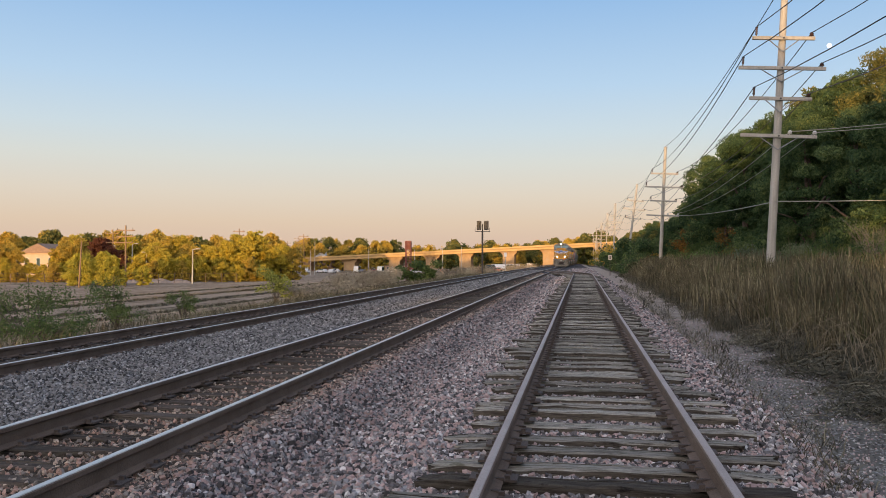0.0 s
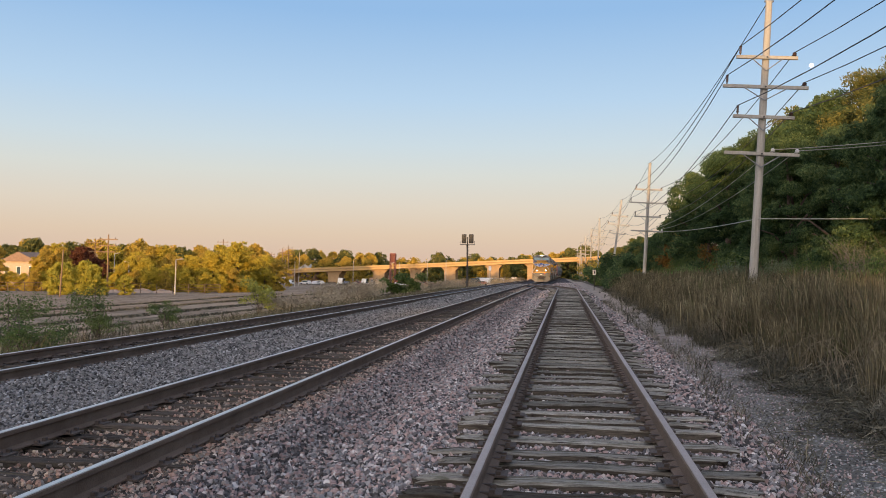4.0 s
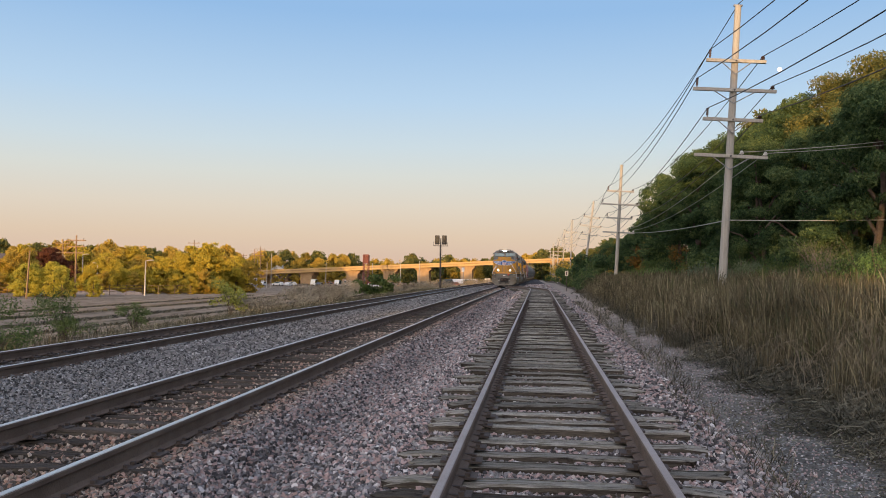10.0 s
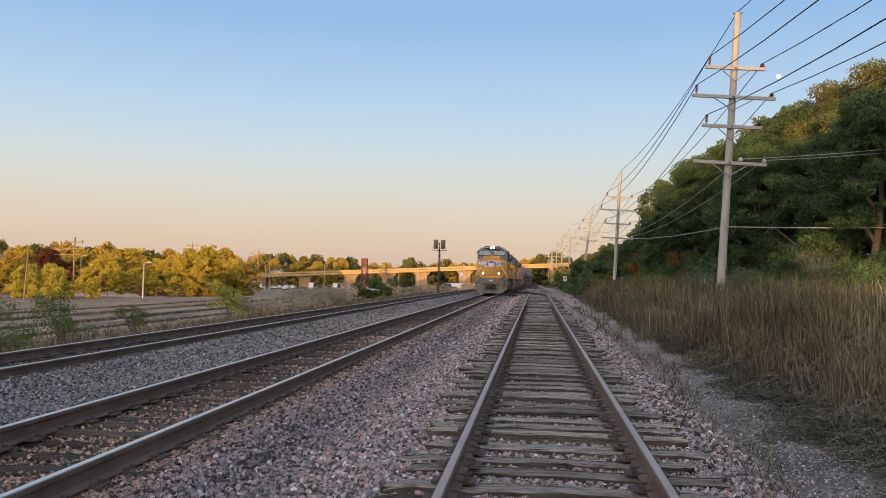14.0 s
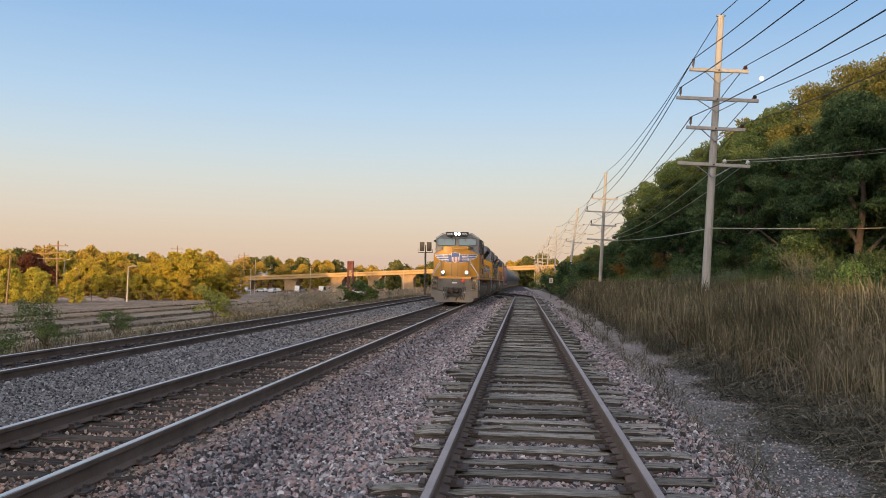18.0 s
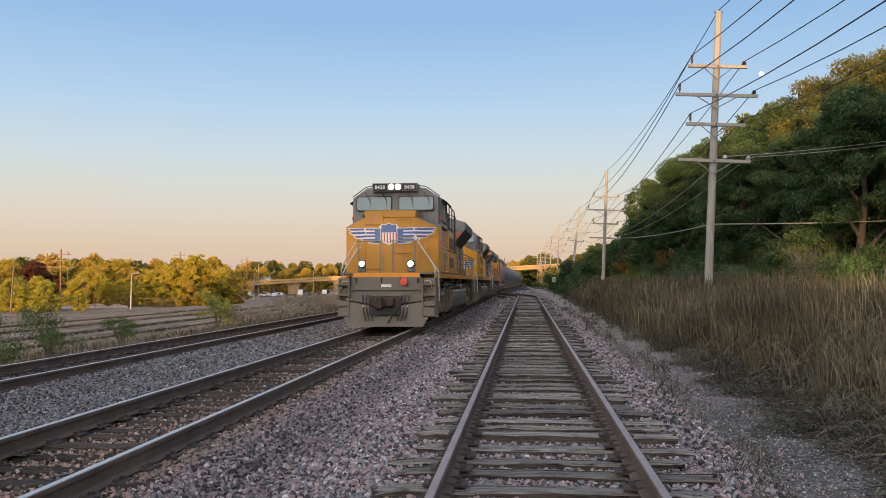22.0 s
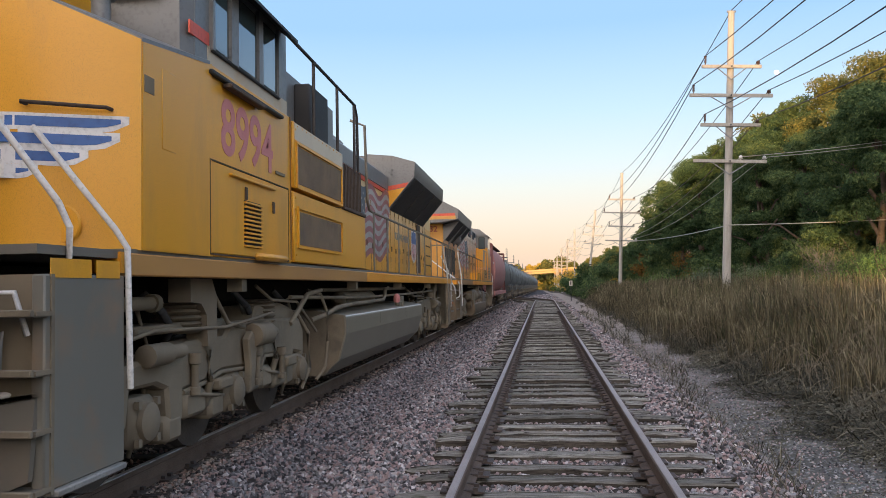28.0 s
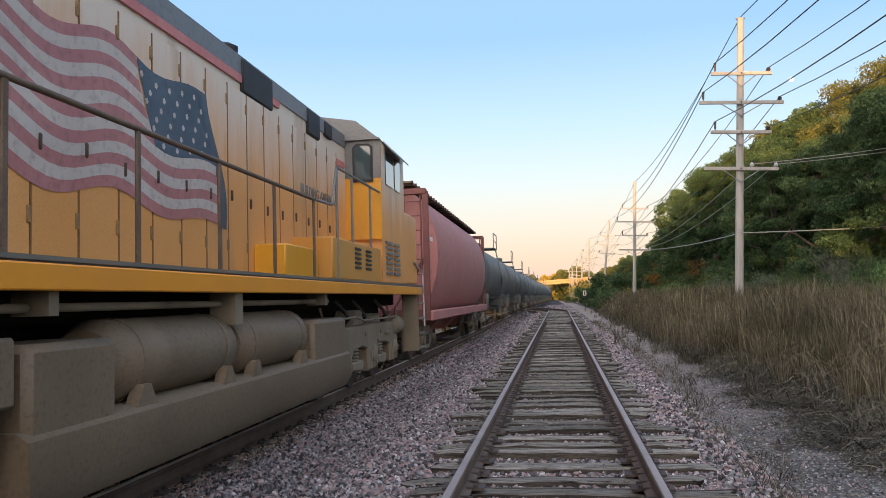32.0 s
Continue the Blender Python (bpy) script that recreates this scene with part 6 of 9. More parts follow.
    # markings
    letters("road_number", number, .70, Matrix.Translation((1.512, 2.25, 2.73)) @ SIDE, RED_FADED, th, "large faded red numerals")
    wavy_flag(th, .91, 8.85, 12.7, 1.98, 3.62, True)
    letters("hood_lettering", "BUILDING AMERICA", .24, Matrix.Translation((.9115, 14.47, 2.66)) @ SIDE, GREY, th, "dark slogan lettering")
    shield(th, Matrix.Translation((.912, 16.25, 2.63)) @ Matrix.Rotation(radians(90), 4, "Z"), .90, .92)
    return th


PILOT = paint("pilot_grey", (0.125, 0.116, 0.096), (0.165, 0.150, 0.122), 1.2, 0.6, 0, 0.0, 300, (0.20, 0.15, 0.10), 0.38, 0.8)
CORNER_GREY = paint("corner_sheet_grey", (0.150, 0.142, 0.116), (0.195, 0.182, 0.148), 0.9, 0.6, 0, 0.0, 300, (0.25, 0.155, 0.085), 0.46, 1.3)
CORNER_BROWN = paint("corner_sheet_brown", (0.155, 0.115, 0.072), (0.205, 0.155, 0.10), 1.4, 0.75, 0, 0.002, 280, (0.10, 0.078, 0.055), 0.35, 1.2, spec=0.3)
RUSTY = paint("coupler_rust", (0.05, 0.035, 0.027), (0.085, 0.058, 0.045), 6, 0.85, 0.2, 0.03, 50)
WINDSHIELD = glass_paint("windshield_glass", (0.05, 0.13, 0.14), 0.03)


def high_wing_engine(label, number):
    """A six-axle diesel running long hood first. Its leading deck end is at y = 0, the cab at the far end."""
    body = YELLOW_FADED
    rnd = random.Random(31)
    th = thing("locomotive", None, label, "locomotive", "locomotives of the train")
    part("underframe", Geo().box(-.78, .78, .7, 21.8, 1.38, 1.70).box(-.55, .55, .75, 21.2, .95, 1.4), VOID, th, "frame under the deck, painted dark for shade")
    part("deck", Geo().box(-1.48, 1.48, .7, 21.8, 1.735, 1.79), PILOT, th)
    part("hood", Geo().box(-.88, .88, 2.2, 17.4, 1.79, 4.30, .03), body, th, "faded yellow long hood")
    part("hood_roof", Geo().prism([(-.9, 4.16), (.9, 4.16), (.9, 4.38), (.6, 4.56), (-.6, 4.56), (-.9, 4.38)], 7.0, 17.3, "y"), GREY, th, "grey hood roof")
    part("hood_end", Geo().box(-.90, .90, 2.15, 2.21, 1.85, 3.9, .02), YELLOW_DUSTY, th, "dusty tan-yellow hood end")
    part("end_grab", Geo().rod([(.1, 2.15, 3.0), (.1, 2.08, 2.98), (.1, 2.08, 2.1), (.1, 2.15, 2.08)], .018, 6), RAIL_WHITE, th)
    part("end_handle", Geo().rod([(.05, 2.15, 1.98), (.05, 2.1, 1.98), (.45, 2.1, 1.98), (.45, 2.15, 1.98)], .014, 5), YELLOW_DUSTY, th)
    # radiator wings
    wing = [(-.9, 3.78), (-1.5, 3.88), (-1.53, 4.22), (-.9, 4.56), (.9, 4.56), (1.53, 4.22), (1.5, 3.88), (.9, 3.78)]
    part("radiator_wing", Geo().prism(wing, 1.55, 7.05, "y"), GREY, th, "wide overhanging grey radiator wing")
    part("wing_stripe", Geo().box(-1.40, 1.40, 1.535, 1.55, 4.00, 4.085), RED, th, "thin red stripe")
    part("wing_lower_band", Geo().box(-1.42, 1.42, 1.538, 1.55, 3.885, 4.00), YELLOW_DUSTY, th)
    part("headlight_box", Geo().box(-.55, -.1, 2.03, 2.15, 3.58, 3.78, .02), GREY, th)
    for cx in (-.43, -.22):
        part("headlight", Geo().lathe([(-.03, .085), (0, .09), (.02, .08)], (cx, 2.03, 3.68), "y", 14), HEADLIGHT_OFF, th, "dark round headlight", smooth=40)
    for s in (-1, 1):
        part("sill_stripe", Geo().box(*sorted((s * 1.40, s * 1.515)), .72, 1.88, 1.60, 1.76, .01), STRIPE, th, "bright orange-yellow sill stripe")
        part("sill_stripe", Geo().box(*sorted((s * 1.40, s * 1.512)), 1.885, 7.2, 1.60, 1.76, .01), STRIPE_RUST, th, "rust-brown grimy sill stripe")
        part("sill_stripe", Geo().box(*sorted((s * 1.40, s * 1.515)), 7.205, 21.4, 1.60, 1.76, .01), STRIPE, th, "orange sill stripe, grimy")
        part("end_bracket", Geo().prism([(s * 1.0, .80), (s * 1.30, .80), (s * 1.42, .90), (s * 1.34, 1.06), (s * 1.22, .98), (s * 1.06, 1.0)], .60, .69, "y"), RUST_ORANGE, th, "rusty orange end bracket")
        part("end_grab", Geo().rod([(s * .95, .68, 1.22), (s * .95, .60, 1.22), (s * 1.34, .60, 1.22), (s * 1.34, .68, 1.22)], .016, 6), RAIL_WHITE, th)
        part("end_socket", Geo().box(*sorted((s * 1.06, s * 1.24)), .64, .69, 1.08, 1.18, .01), BLACK, th)
        part("end_seam", Geo().box(*sorted((s * .9, s * 1.46)), .668, .685, 1.30, 1.345, .004), CORNER_BROWN, th)
        part("deck_edge", Geo().box(*sorted((s * 1.0, s * 1.50)), .71, 21.6, 1.775, 1.805), PILOT, th)
        for y0, y1 in ((2.3, 3.95), (4.05, 5.45), (5.75, 6.95)):
            part("radiator_core", Geo().loft([[(s * .88, y0, 3.25), (s * 1.46, y0, 3.87), (s * 1.47, y0, 3.85), (s * .89, y0, 3.23)], [(s * .88, y1, 3.25), (s * 1.46, y1, 3.87), (s * 1.47, y1, 3.85), (s * .89, y1, 3.23)]]), BLACK, th, "black slanted radiator face")
        for y in (2.25, 4.0, 5.6, 7.0):
            part("wing_bracket", Geo().prism([(s * .87, 3.1), (s * 1.48, 3.87), (s * 1.48, 3.93), (s * .87, 3.7)], y - .05, y + .05, "y"), GREY, th)
        part("horn_box", Geo().box(*sorted((s * .9, s * 1.22)), 5.25, 5.6, 3.22, 3.5, .03), GREY, th)
        ys = [2.5, 2.95, 3.4, 3.85, 4.3, 4.75, 5.2, 5.6, 6.0]
        for i, (a, b) in enumerate(zip(ys, ys[1:])):
            part("grille_door", Geo().box(*sorted((s * .87, s * .905)), a + .015, b - .015, 1.86, 3.06, .008), DOOR_TAN if i in (1, 2, 4, 6, 7) else body, th)
            part("grille", Geo().box(*sorted((s * .89, s * .912)), a + .07, b - .07, 2.0 + .1 * rnd.randrange(2), 2.96), BLACK, th, "tall black door grille")
        hood_doors(th, s * .88 if s > 0 else -.902, [6.0 + .56 * k for k in range(20)], 1.86, 3.95, body, rnd)
        part("hood_stripe", Geo().box(*sorted((s * .86, s * .905)), 7.1, 13.9, 4.06, 4.155), RED_FADED, th, "faded red stripe")
        part("hood_stripe", Geo().box(*sorted((s * .86, s * .905)), 13.95, 17.2, 3.78, 3.88), RED_FADED, th, "faded red stripe")
        part("upper_vent", Geo().box(*sorted((s * .86, s * .925)), 12.6, 13.6, 3.95, 4.36, .02), BLACK, th, "dark upper vent")
        part("upper_vent", Geo().box(*sorted((s * .86, s * .925)), 15.1, 15.7, 3.98, 4.36, .02), BLACK, th, "dark upper vent")
        part("upper_vent", Geo().box(*sorted((s * .86, s * .925)), 16.0, 16.4, 4.12, 4.36, .02), BLACK, th, "dark upper vent")
        part("roof_box", Geo().lathe([(0, .14), (.16, .16), (.2, .08)], (s * .7, 12.6, 4.34), "z", 10), BLACK, th)
        handrail(th, s * 1.47, [2.05 + 1.43 * k for k in range(9)], z1=2.78, mat=RAIL_RUST)
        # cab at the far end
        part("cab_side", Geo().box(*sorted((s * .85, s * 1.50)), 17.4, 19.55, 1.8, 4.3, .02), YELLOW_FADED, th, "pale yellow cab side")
        part("cab_back", Geo().prism([(s * .86, 2.55), (s * 1.51, 2.55), (s * 1.51, 4.3), (s * .86, 4.58)], 17.33, 17.41, "y"), YELLOW, th)
        part("cab_back_upper", Geo().prism([(s * .86, 3.62), (s * 1.515, 3.62), (s * 1.515, 4.31), (s * .86, 4.59)], 17.315, 17.33, "y"), GREY, th)
        x0, x1 = sorted((s * 1.02, s * 1.38))
        part("rear_window_gasket", Geo().prism([(x0, 3.55), (x1, 3.55), (x1, 4.16), (x1 - .06, 4.22), (x0 + .06, 4.22), (x0, 4.16)], 17.3, 17.32, "y"), BLACK, th)
        part("rear_window", Geo().prism([(x0 + .04, 3.59), (x1 - .04, 3.59), (x1 - .04, 4.14), (x1 - .08, 4.18), (x0 + .08, 4.18), (x0 + .04, 4.14)], 17.29, 17.31, "y"), CAB_GLASS, th)
        part("side_window", Geo().box(*sorted((s * 1.49, s * 1.515)), 17.75, 18.45, 3.55, 4.15, .02).box(*sorted((s * 1.49, s * 1.515)), 18.55, 19.1, 3.55, 4.15, .02), CAB_GLASS, th)
        part("window_awning", Geo().loft([[(s * 1.5, 17.65, 4.32), (s * 1.5, 19.25, 4.32), (s * 1.5, 19.25, 4.29), (s * 1.5, 17.65, 4.29)], [(s * 1.66, 17.65, 4.15), (s * 1.66, 19.25, 4.15), (s * 1.66, 19.25, 4.12), (s * 1.66, 17.65, 4.12)]]), GREY, th)
        for k in range(7):
            for y in (17.65, 18.35):
                part("louvre", Geo().box(*sorted((s * 1.5, s * 1.53)), y, y + .5, 1.95 + .09 * k, 2.0 + .09 * k), GREY, th)
        part("battery_box", Geo().box(*sorted((s * .9, s * 1.48)), 14.3, 17.3, 1.8, 2.38, .02), YELLOW_DUSTY, th)
        for k in range(5):
            for y in (15.5, 16.2):
                part("louvre", Geo().box(*sorted((s * 1.48, s * 1.5)), y, y + .35, 1.98 + .07 * k, 2.015 + .07 * k), BLACK, th)
        part("cab_platform_rail", Geo().rod([(s * 1.48, 13.5, 2.78), (s * 1.48, 14.3, 2.80), (s * 1.48, 14.55, 3.36), (s * 1.48, 17.3, 3.36)], .02, 6).rod([(s * 1.48, 15.4, 2.36), (s * 1.48, 15.4, 3.36)], .02, 6).rod([(s * 1.48, 16.6, 2.36), (s * 1.48, 16.6, 3.36)], .02, 6).rod([(s * 1.48, 14.55, 1.8), (s * 1.48, 14.55, 3.36)], .02, 6), GREY, th)
        part("step_box", Geo().box(*sorted((s * .9, s * 1.3)), 12.9, 14.2, 1.8, 2.2, .02), YELLOW, th)
        for y0, y1, o in ((.76, 1.35, -1), (20.9, 21.7, 1)):
            stairwell(th, y0, y1, s, o, CORNER_BROWN, 1.50)
        part("corner_sheet", Geo().prism([(1.48, .40), (1.95, .40), (1.90, 1.598), (1.10, 1.598)], *sorted((s * 1.46, s * 1.53)), "x"), CORNER_BROWN, th, "dusty brown corner sheet")
        part("stair_rail", Geo().rod([(s * .35, 1.75, 2.6), (s * 1.48, 1.14, 1.74), (s * 1.56, 1.08, 1.60), (s * 1.57, 1.06, 1.28), (s * 1.54, 1.0, 1.18), (s * 1.36, .84, 1.08)], .021, 10), RAIL_WHITE, th, "white stair handrail")
        part("corner_loop", Geo().rod([(s * 1.18, .64, 1.56), (s * 1.19, .63, 1.68), (s * 1.32, .63, 1.69), (s * 1.44, .63, 1.50), (s * 1.46, .66, 1.28)], .022, 7), RAIL_WHITE, th, "white grab loop")
        part("stair_rail", Geo().rod([(s * 1.47, 2.1, 2.82), (s * 1.47, 1.55, 2.84), (s * 1.48, 1.48, 2.68), (s * 1.55, 1.84, 1.88), (s * 1.56, 1.85, 1.75), (s * 1.56, 1.85, .85)], .022, 7), RAIL_WHITE, th, "white stair handrail")
        part("far_stair_rail", Geo().rod([(s * 1.46, 20.7, 2.3), (s * 1.5, 21.6, 2.1), (s * 1.5, 21.7, .9)], .02, 7), RAIL_WHITE, th)
        # fuel tank with air reservoirs on its shoulder
        part("air_reservoir", Geo().lathe([(-1.10, .05), (-1.06, .24), (-.94, .31), (.94, .31), (1.06, .24), (1.10, .05)], (s * 1.14, 10.1, 1.10), "y", 20), TANK_BROWN, th, "dusty air reservoir", smooth=40)
        part("air_reservoir", Geo().lathe([(-1.06, .05), (-1.02, .24), (-.9, .31), (.9, .31), (1.02, .24), (1.06, .05)], (s * 1.14, 12.32, 1.10), "y", 20), TANK_BROWN, th, "dusty air reservoir", smooth=40)
        for yy in (9.35, 10.85, 11.55, 13.05):
            part("reservoir_strap", Geo().lathe([(-.03, .317), (.03, .317)], (s * 1.14, yy, 1.10), "y", 20).prism([(yy - .16, .76), (yy + .16, .76), (yy + .05, .93), (yy - .05, .93)], *sorted((s * 1.36, s * 1.46)), "x"), TANK_BROWN, th)
        part("tank_shoulder", Geo().box(*sorted((s * .9, s * 1.46)), 8.0, 8.95, .5, 1.29, .05), TANK_BROWN, th)
        part("tank_shoulder", Geo().box(*sorted((s * .9, s * 1.46)), 13.45, 15.0, .5, 1.27, .05), TANK_BROWN, th)
        part("sand_gear", Geo().box(*sorted((s * 1.2, s * 1.46)), 7.3, 7.9, .95, 1.34, .02), TANK_BROWN, th)
        part("sand_gear", Geo().box(*sorted((s * 1.2, s * 1.4)), 7.35, 7.85, .62, .9, .02), TANK_BROWN, th)
        part("deck_hanger", Geo().box(*sorted((s * 1.2, s * 1.45)), 8.2, 8.3, 1.45, 1.6), GRIME, th)
        part("deck_hanger", Geo().box(*sorted((s * 1.2, s * 1.45)), 11.0, 11.2, 1.3, 1.6), GRIME, th)
        part("deck_hanger", Geo().box(*sorted((s * 1.2, s * 1.45)), 14.0, 14.1, 1.45, 1.6), GRIME, th)
        part("deck_pipe", Geo().rod([(s * 1.3, 7, 1.5), (s * 1.3, 14.6, 1.5)], .03, 6), GRIME, th)
    part("cab_roof", Geo().prism([(-1.52, 4.28), (1.52, 4.28), (1.1, 4.62), (.5, 4.72), (-.5, 4.72), (-1.1, 4.62)], 17.25, 19.65, "y"), GREY, th, "grey cab roof")
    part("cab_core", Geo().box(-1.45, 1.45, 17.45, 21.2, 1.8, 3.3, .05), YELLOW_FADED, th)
    tank = [(1.42, .80), (1.50, .75), (1.51, .44), (1.42, .30), (-1.42, .30), (-1.51, .44), (-1.50, .75), (-1.42, .80)]
    part("fuel_tank", Geo().prism(tank, 7.95, 15.05, "y"), TANK_BROWN, th, "dusty fuel tank with air reservoirs on top")
    part("front_stripe", Geo().box(-1.50, 1.50, .66, .715, 1.60, 1.74), STRIPE, th)
    part("end_sheet", Geo().prism([(-1.50, .40), (1.50, .40), (1.46, .9), (1.46, 1.42), (1.30, 1.50), (1.30, 1.598), (-1.30, 1.598), (-1.30, 1.50), (-1.46, 1.42), (-1.46, .9)], .68, .74, "y"), CORNER_BROWN, th, "dusty brown end sheet")
    part("plow", Geo().prism([(-1.4, .95), (1.4, .95), (1.4, .5), (1.15, .14), (-1.15, .14), (-1.4, .5)], .54, .60, "y"), CORNER_BROWN, th, "dusty end plow")
    part("coupler", Geo().box(-.14, .14, -.6, .75, .72, .98, .03).box(-.28, .28, -.66, -.4, .68, 1.04, .06), RUSTY, th, "rusty coupler")
    part("rear_coupler", Geo().box(-.14, .14, 21.6, 22.2, .72, .98, .03).box(-.28, .28, 22.1, 22.3, .68, 1.04, .06), RUSTY, th)
    part("end_rail", Geo().rod([(-.8, .74, 2.75), (-.2, .74, 2.75)], .02, 6).rod([(-.8, .74, 1.8), (-.8, .74, 2.75)], .02, 6).rod([(-.2, .74, 1.8), (-.2, .74, 2.75)], .02, 6), GREY, th)
    part("warning_label", Geo().box(1.528, 1.536, 1.27, 1.55, 1.46, 1.54), RED, th)
    plate_truck(th, 4.28, False)
    plate_truck(th, 17.65, True)
    letters("road_number", number, .30, Matrix.Translation((.40, 2.145, 3.50)) @ FRONT, RED_DARK, th, "dull dark red numerals")
    wavy_flag(th, .91, 7.9, 11.65, 2.25, 3.72, False, FLAG_RED_PALE, FLAG_WHITE_PALE)
    letters("hood_lettering", "BUILDING AMERICA", .20, Matrix.Translation((.915, 15.6, 3.05)) @ SIDE, GREY, th, "small slogan lettering")
    shield(th, Matrix.Translation((.915, 17.75, 3.05)) @ Matrix.Rotation(radians(90), 4, "Z"), .36, .7)
    return th


def small_truck(th, yc):
    tk = part("truck", Geo().box(-.9, .9, yc - .3, yc + .3, .45, .75), GRIME, th, "two-axle freight truck")
    for s in (-1, 1):
        part("side_frame", Geo().prism([(yc - 1.15, .55), (yc - .75, .62), (yc - .35, .82), (yc + .35, .82), (yc + .75, .62), (yc + 1.15, .55), (yc + 1.15, .36), (yc + .7, .40), (yc + .3, .24), (yc - .3, .24), (yc - .7, .40), (yc - 1.15, .36)], *sorted((s * .98, s * 1.1)), "x"), GRIME, tk)
        g = Geo()
        for k in (-.18, 0, .18):
            for z in range(5):
                g.lathe([(0, .055), (.02, .07), (.045, .055)], (s * 1.06, yc + k, .34 + z * .05), "z", 8)
        tagged(part("coil_springs", g, RUSTY, tk), kind="stuff")
        for a in (-.89, .89):
            part("bearing_cap", Geo().lathe([(s * 1.0, .13), (s * 1.18, .12), (s * 1.2, .06)], (0, yc + a, .46), "x", 10), GRIME, tk)
    for a in (-.89, .89):
        w = wheelset(th, yc + a, .46)
        CAR_WHEELS.append((w, th, .46))
    return tk


CAR_WHEELS = []


OXIDE_DARK = paint("hopper_end_dark_red", (0.15, 0.055, 0.048), (0.21, 0.08, 0.07), 2, 0.75, 0, 0, 40)


def hopper_car():
    """A covered hopper with bellied sides; its leading end is at y = 0."""
    th = thing("covered_hopper", None, "faded red covered hopper car with bellied sides", "freight car", "cars of the train")
    ring = []
    for k in range(15):
        t = -1.15 + 2.3 * k / 14
        ring.append((1.60 * math.cos(t * 1.05) ** .62, 2.62 + 1.62 * math.sin(t) / math.sin(1.15)))
    sec = [(x, z) for x, z in ring] + [(-x, z) for x, z in reversed(ring)]
    part("body", Geo().loft([[(x * .9, 1.05, 2.62 + (z - 2.62) * .96) for x, z in sec], [(x * .985, 1.12, z) for x, z in sec], [(x, 1.35, z) for x, z in sec], [(x, 14.7, z) for x, z in sec], [(x * .985, 14.95, z) for x, z in sec], [(x * .9, 15.02, 2.62 + (z - 2.62) * .96) for x, z in sec]]), OXIDE, th, "bellied pink-red hopper body", smooth=35)
    part("side_sill", Geo().box(1.28, 1.55, .3, 15.8, .98, 1.22, .02).box(-1.55, -1.28, .3, 15.8, .98, 1.22, .02), OXIDE, th)
    part("centre_sill", Geo().box(-.25, .25, -.1, 16.2, .72, 1.1), GRIME, th)
    for y in (2.6, 6.2, 9.8, 13.2):
        part("hopper_outlet", Geo().loft([[(-1.1, y - 1.1, 1.1), (1.1, y - 1.1, 1.1), (1.1, y + 1.1, 1.1), (-1.1, y + 1.1, 1.1)], [(-.5, y - .3, .45), (.5, y - .3, .45), (.5, y + .3, .45), (-.5, y + .3, .45)]]), OXIDE, th)
    for y, o in ((.3, 1), (15.75, -1)):
        for s in (-1, 1):
            part("end_post", Geo().box(s * 1.42 - .07, s * 1.42 + .07, y - .06, y + .06, 1.0, 4.1, .01), OXIDE_DARK, th)
            part("end_brace", Geo().rod([(s * .5, y + .05 * o, 1.2), (s * 1.35, y + .6 * o, 2.6)], .05, 6), OXIDE_DARK, th)
            part("end_ladder", Geo().rod([(s * 1.3, y, 1.2), (s * 1.3, y, 4.1)], .02, 5).rod([(s * .9, y, 1.2), (s * .9, y, 4.1)], .02, 5), OXIDE_DARK, th)
            for k in range(8):
                part("ladder_rung", Geo().rod([(s * .9, y - .03, 1.4 + .35 * k), (s * 1.3, y - .03, 1.4 + .35 * k)], .014, 5), OXIDE_DARK, th)
        part("end_beam", Geo().box(-1.45, 1.45, y - .08, y + .08, 4.02, 4.16, .01).box(-1.4, 1.4, y - .06, y + .06, 1.0, 1.25), OXIDE_DARK, th)
        part("end_slope", Geo().loft([[(-1.1, y + .3 * o, 1.25), (1.1, y + .3 * o, 1.25), (1.1, y + 1.5 * o, 2.6), (-1.1, y + 1.5 * o, 2.6)], [(-1.1, y + .4 * o, 1.2), (1.1, y + .4 * o, 1.2), (1.1, y + 1.6 * o, 2.5), (-1.1, y + 1.6 * o, 2.5)]]), OXIDE_DARK, th)
    for s in (-1, 1):
        part("running_board", Geo().box(*sorted((s * .62, s * 1.1)), .2, 15.9, 4.30, 4.34), GRIME, th, "steel roof walkway")
        for k in range(32):
            part("walkway_bar", Geo().box(*sorted((s * .6, s * 1.14)), .3 + k * .5, .33 + k * .5, 4.26, 4.36), RUSTY, th)
    for y in (1.4, 4.6, 7.8, 11.0, 14.0):
        part("hatch", Geo().lathe([(0, .42), (.1, .42), (.14, .3)], (0, y, 4.22), "z", 14), OXIDE, th)
    mk = Geo()
    for k in range(3):
        mk.box(1.49, 1.50, .42 + .16 * k, .52 + .16 * k, 2.9, 3.0)
    part("reporting_marks", mk, WHITE, th, "small white marks")
    small_truck(th, 2.1)
    small_truck(th, 14.1)
    part("coupler", Geo().box(-.14, .14, -.55, .3, .72, .98, .03).box(-.14, .14, 15.9, 16.7, .72, .98, .03), RUSTY, th)
    return th


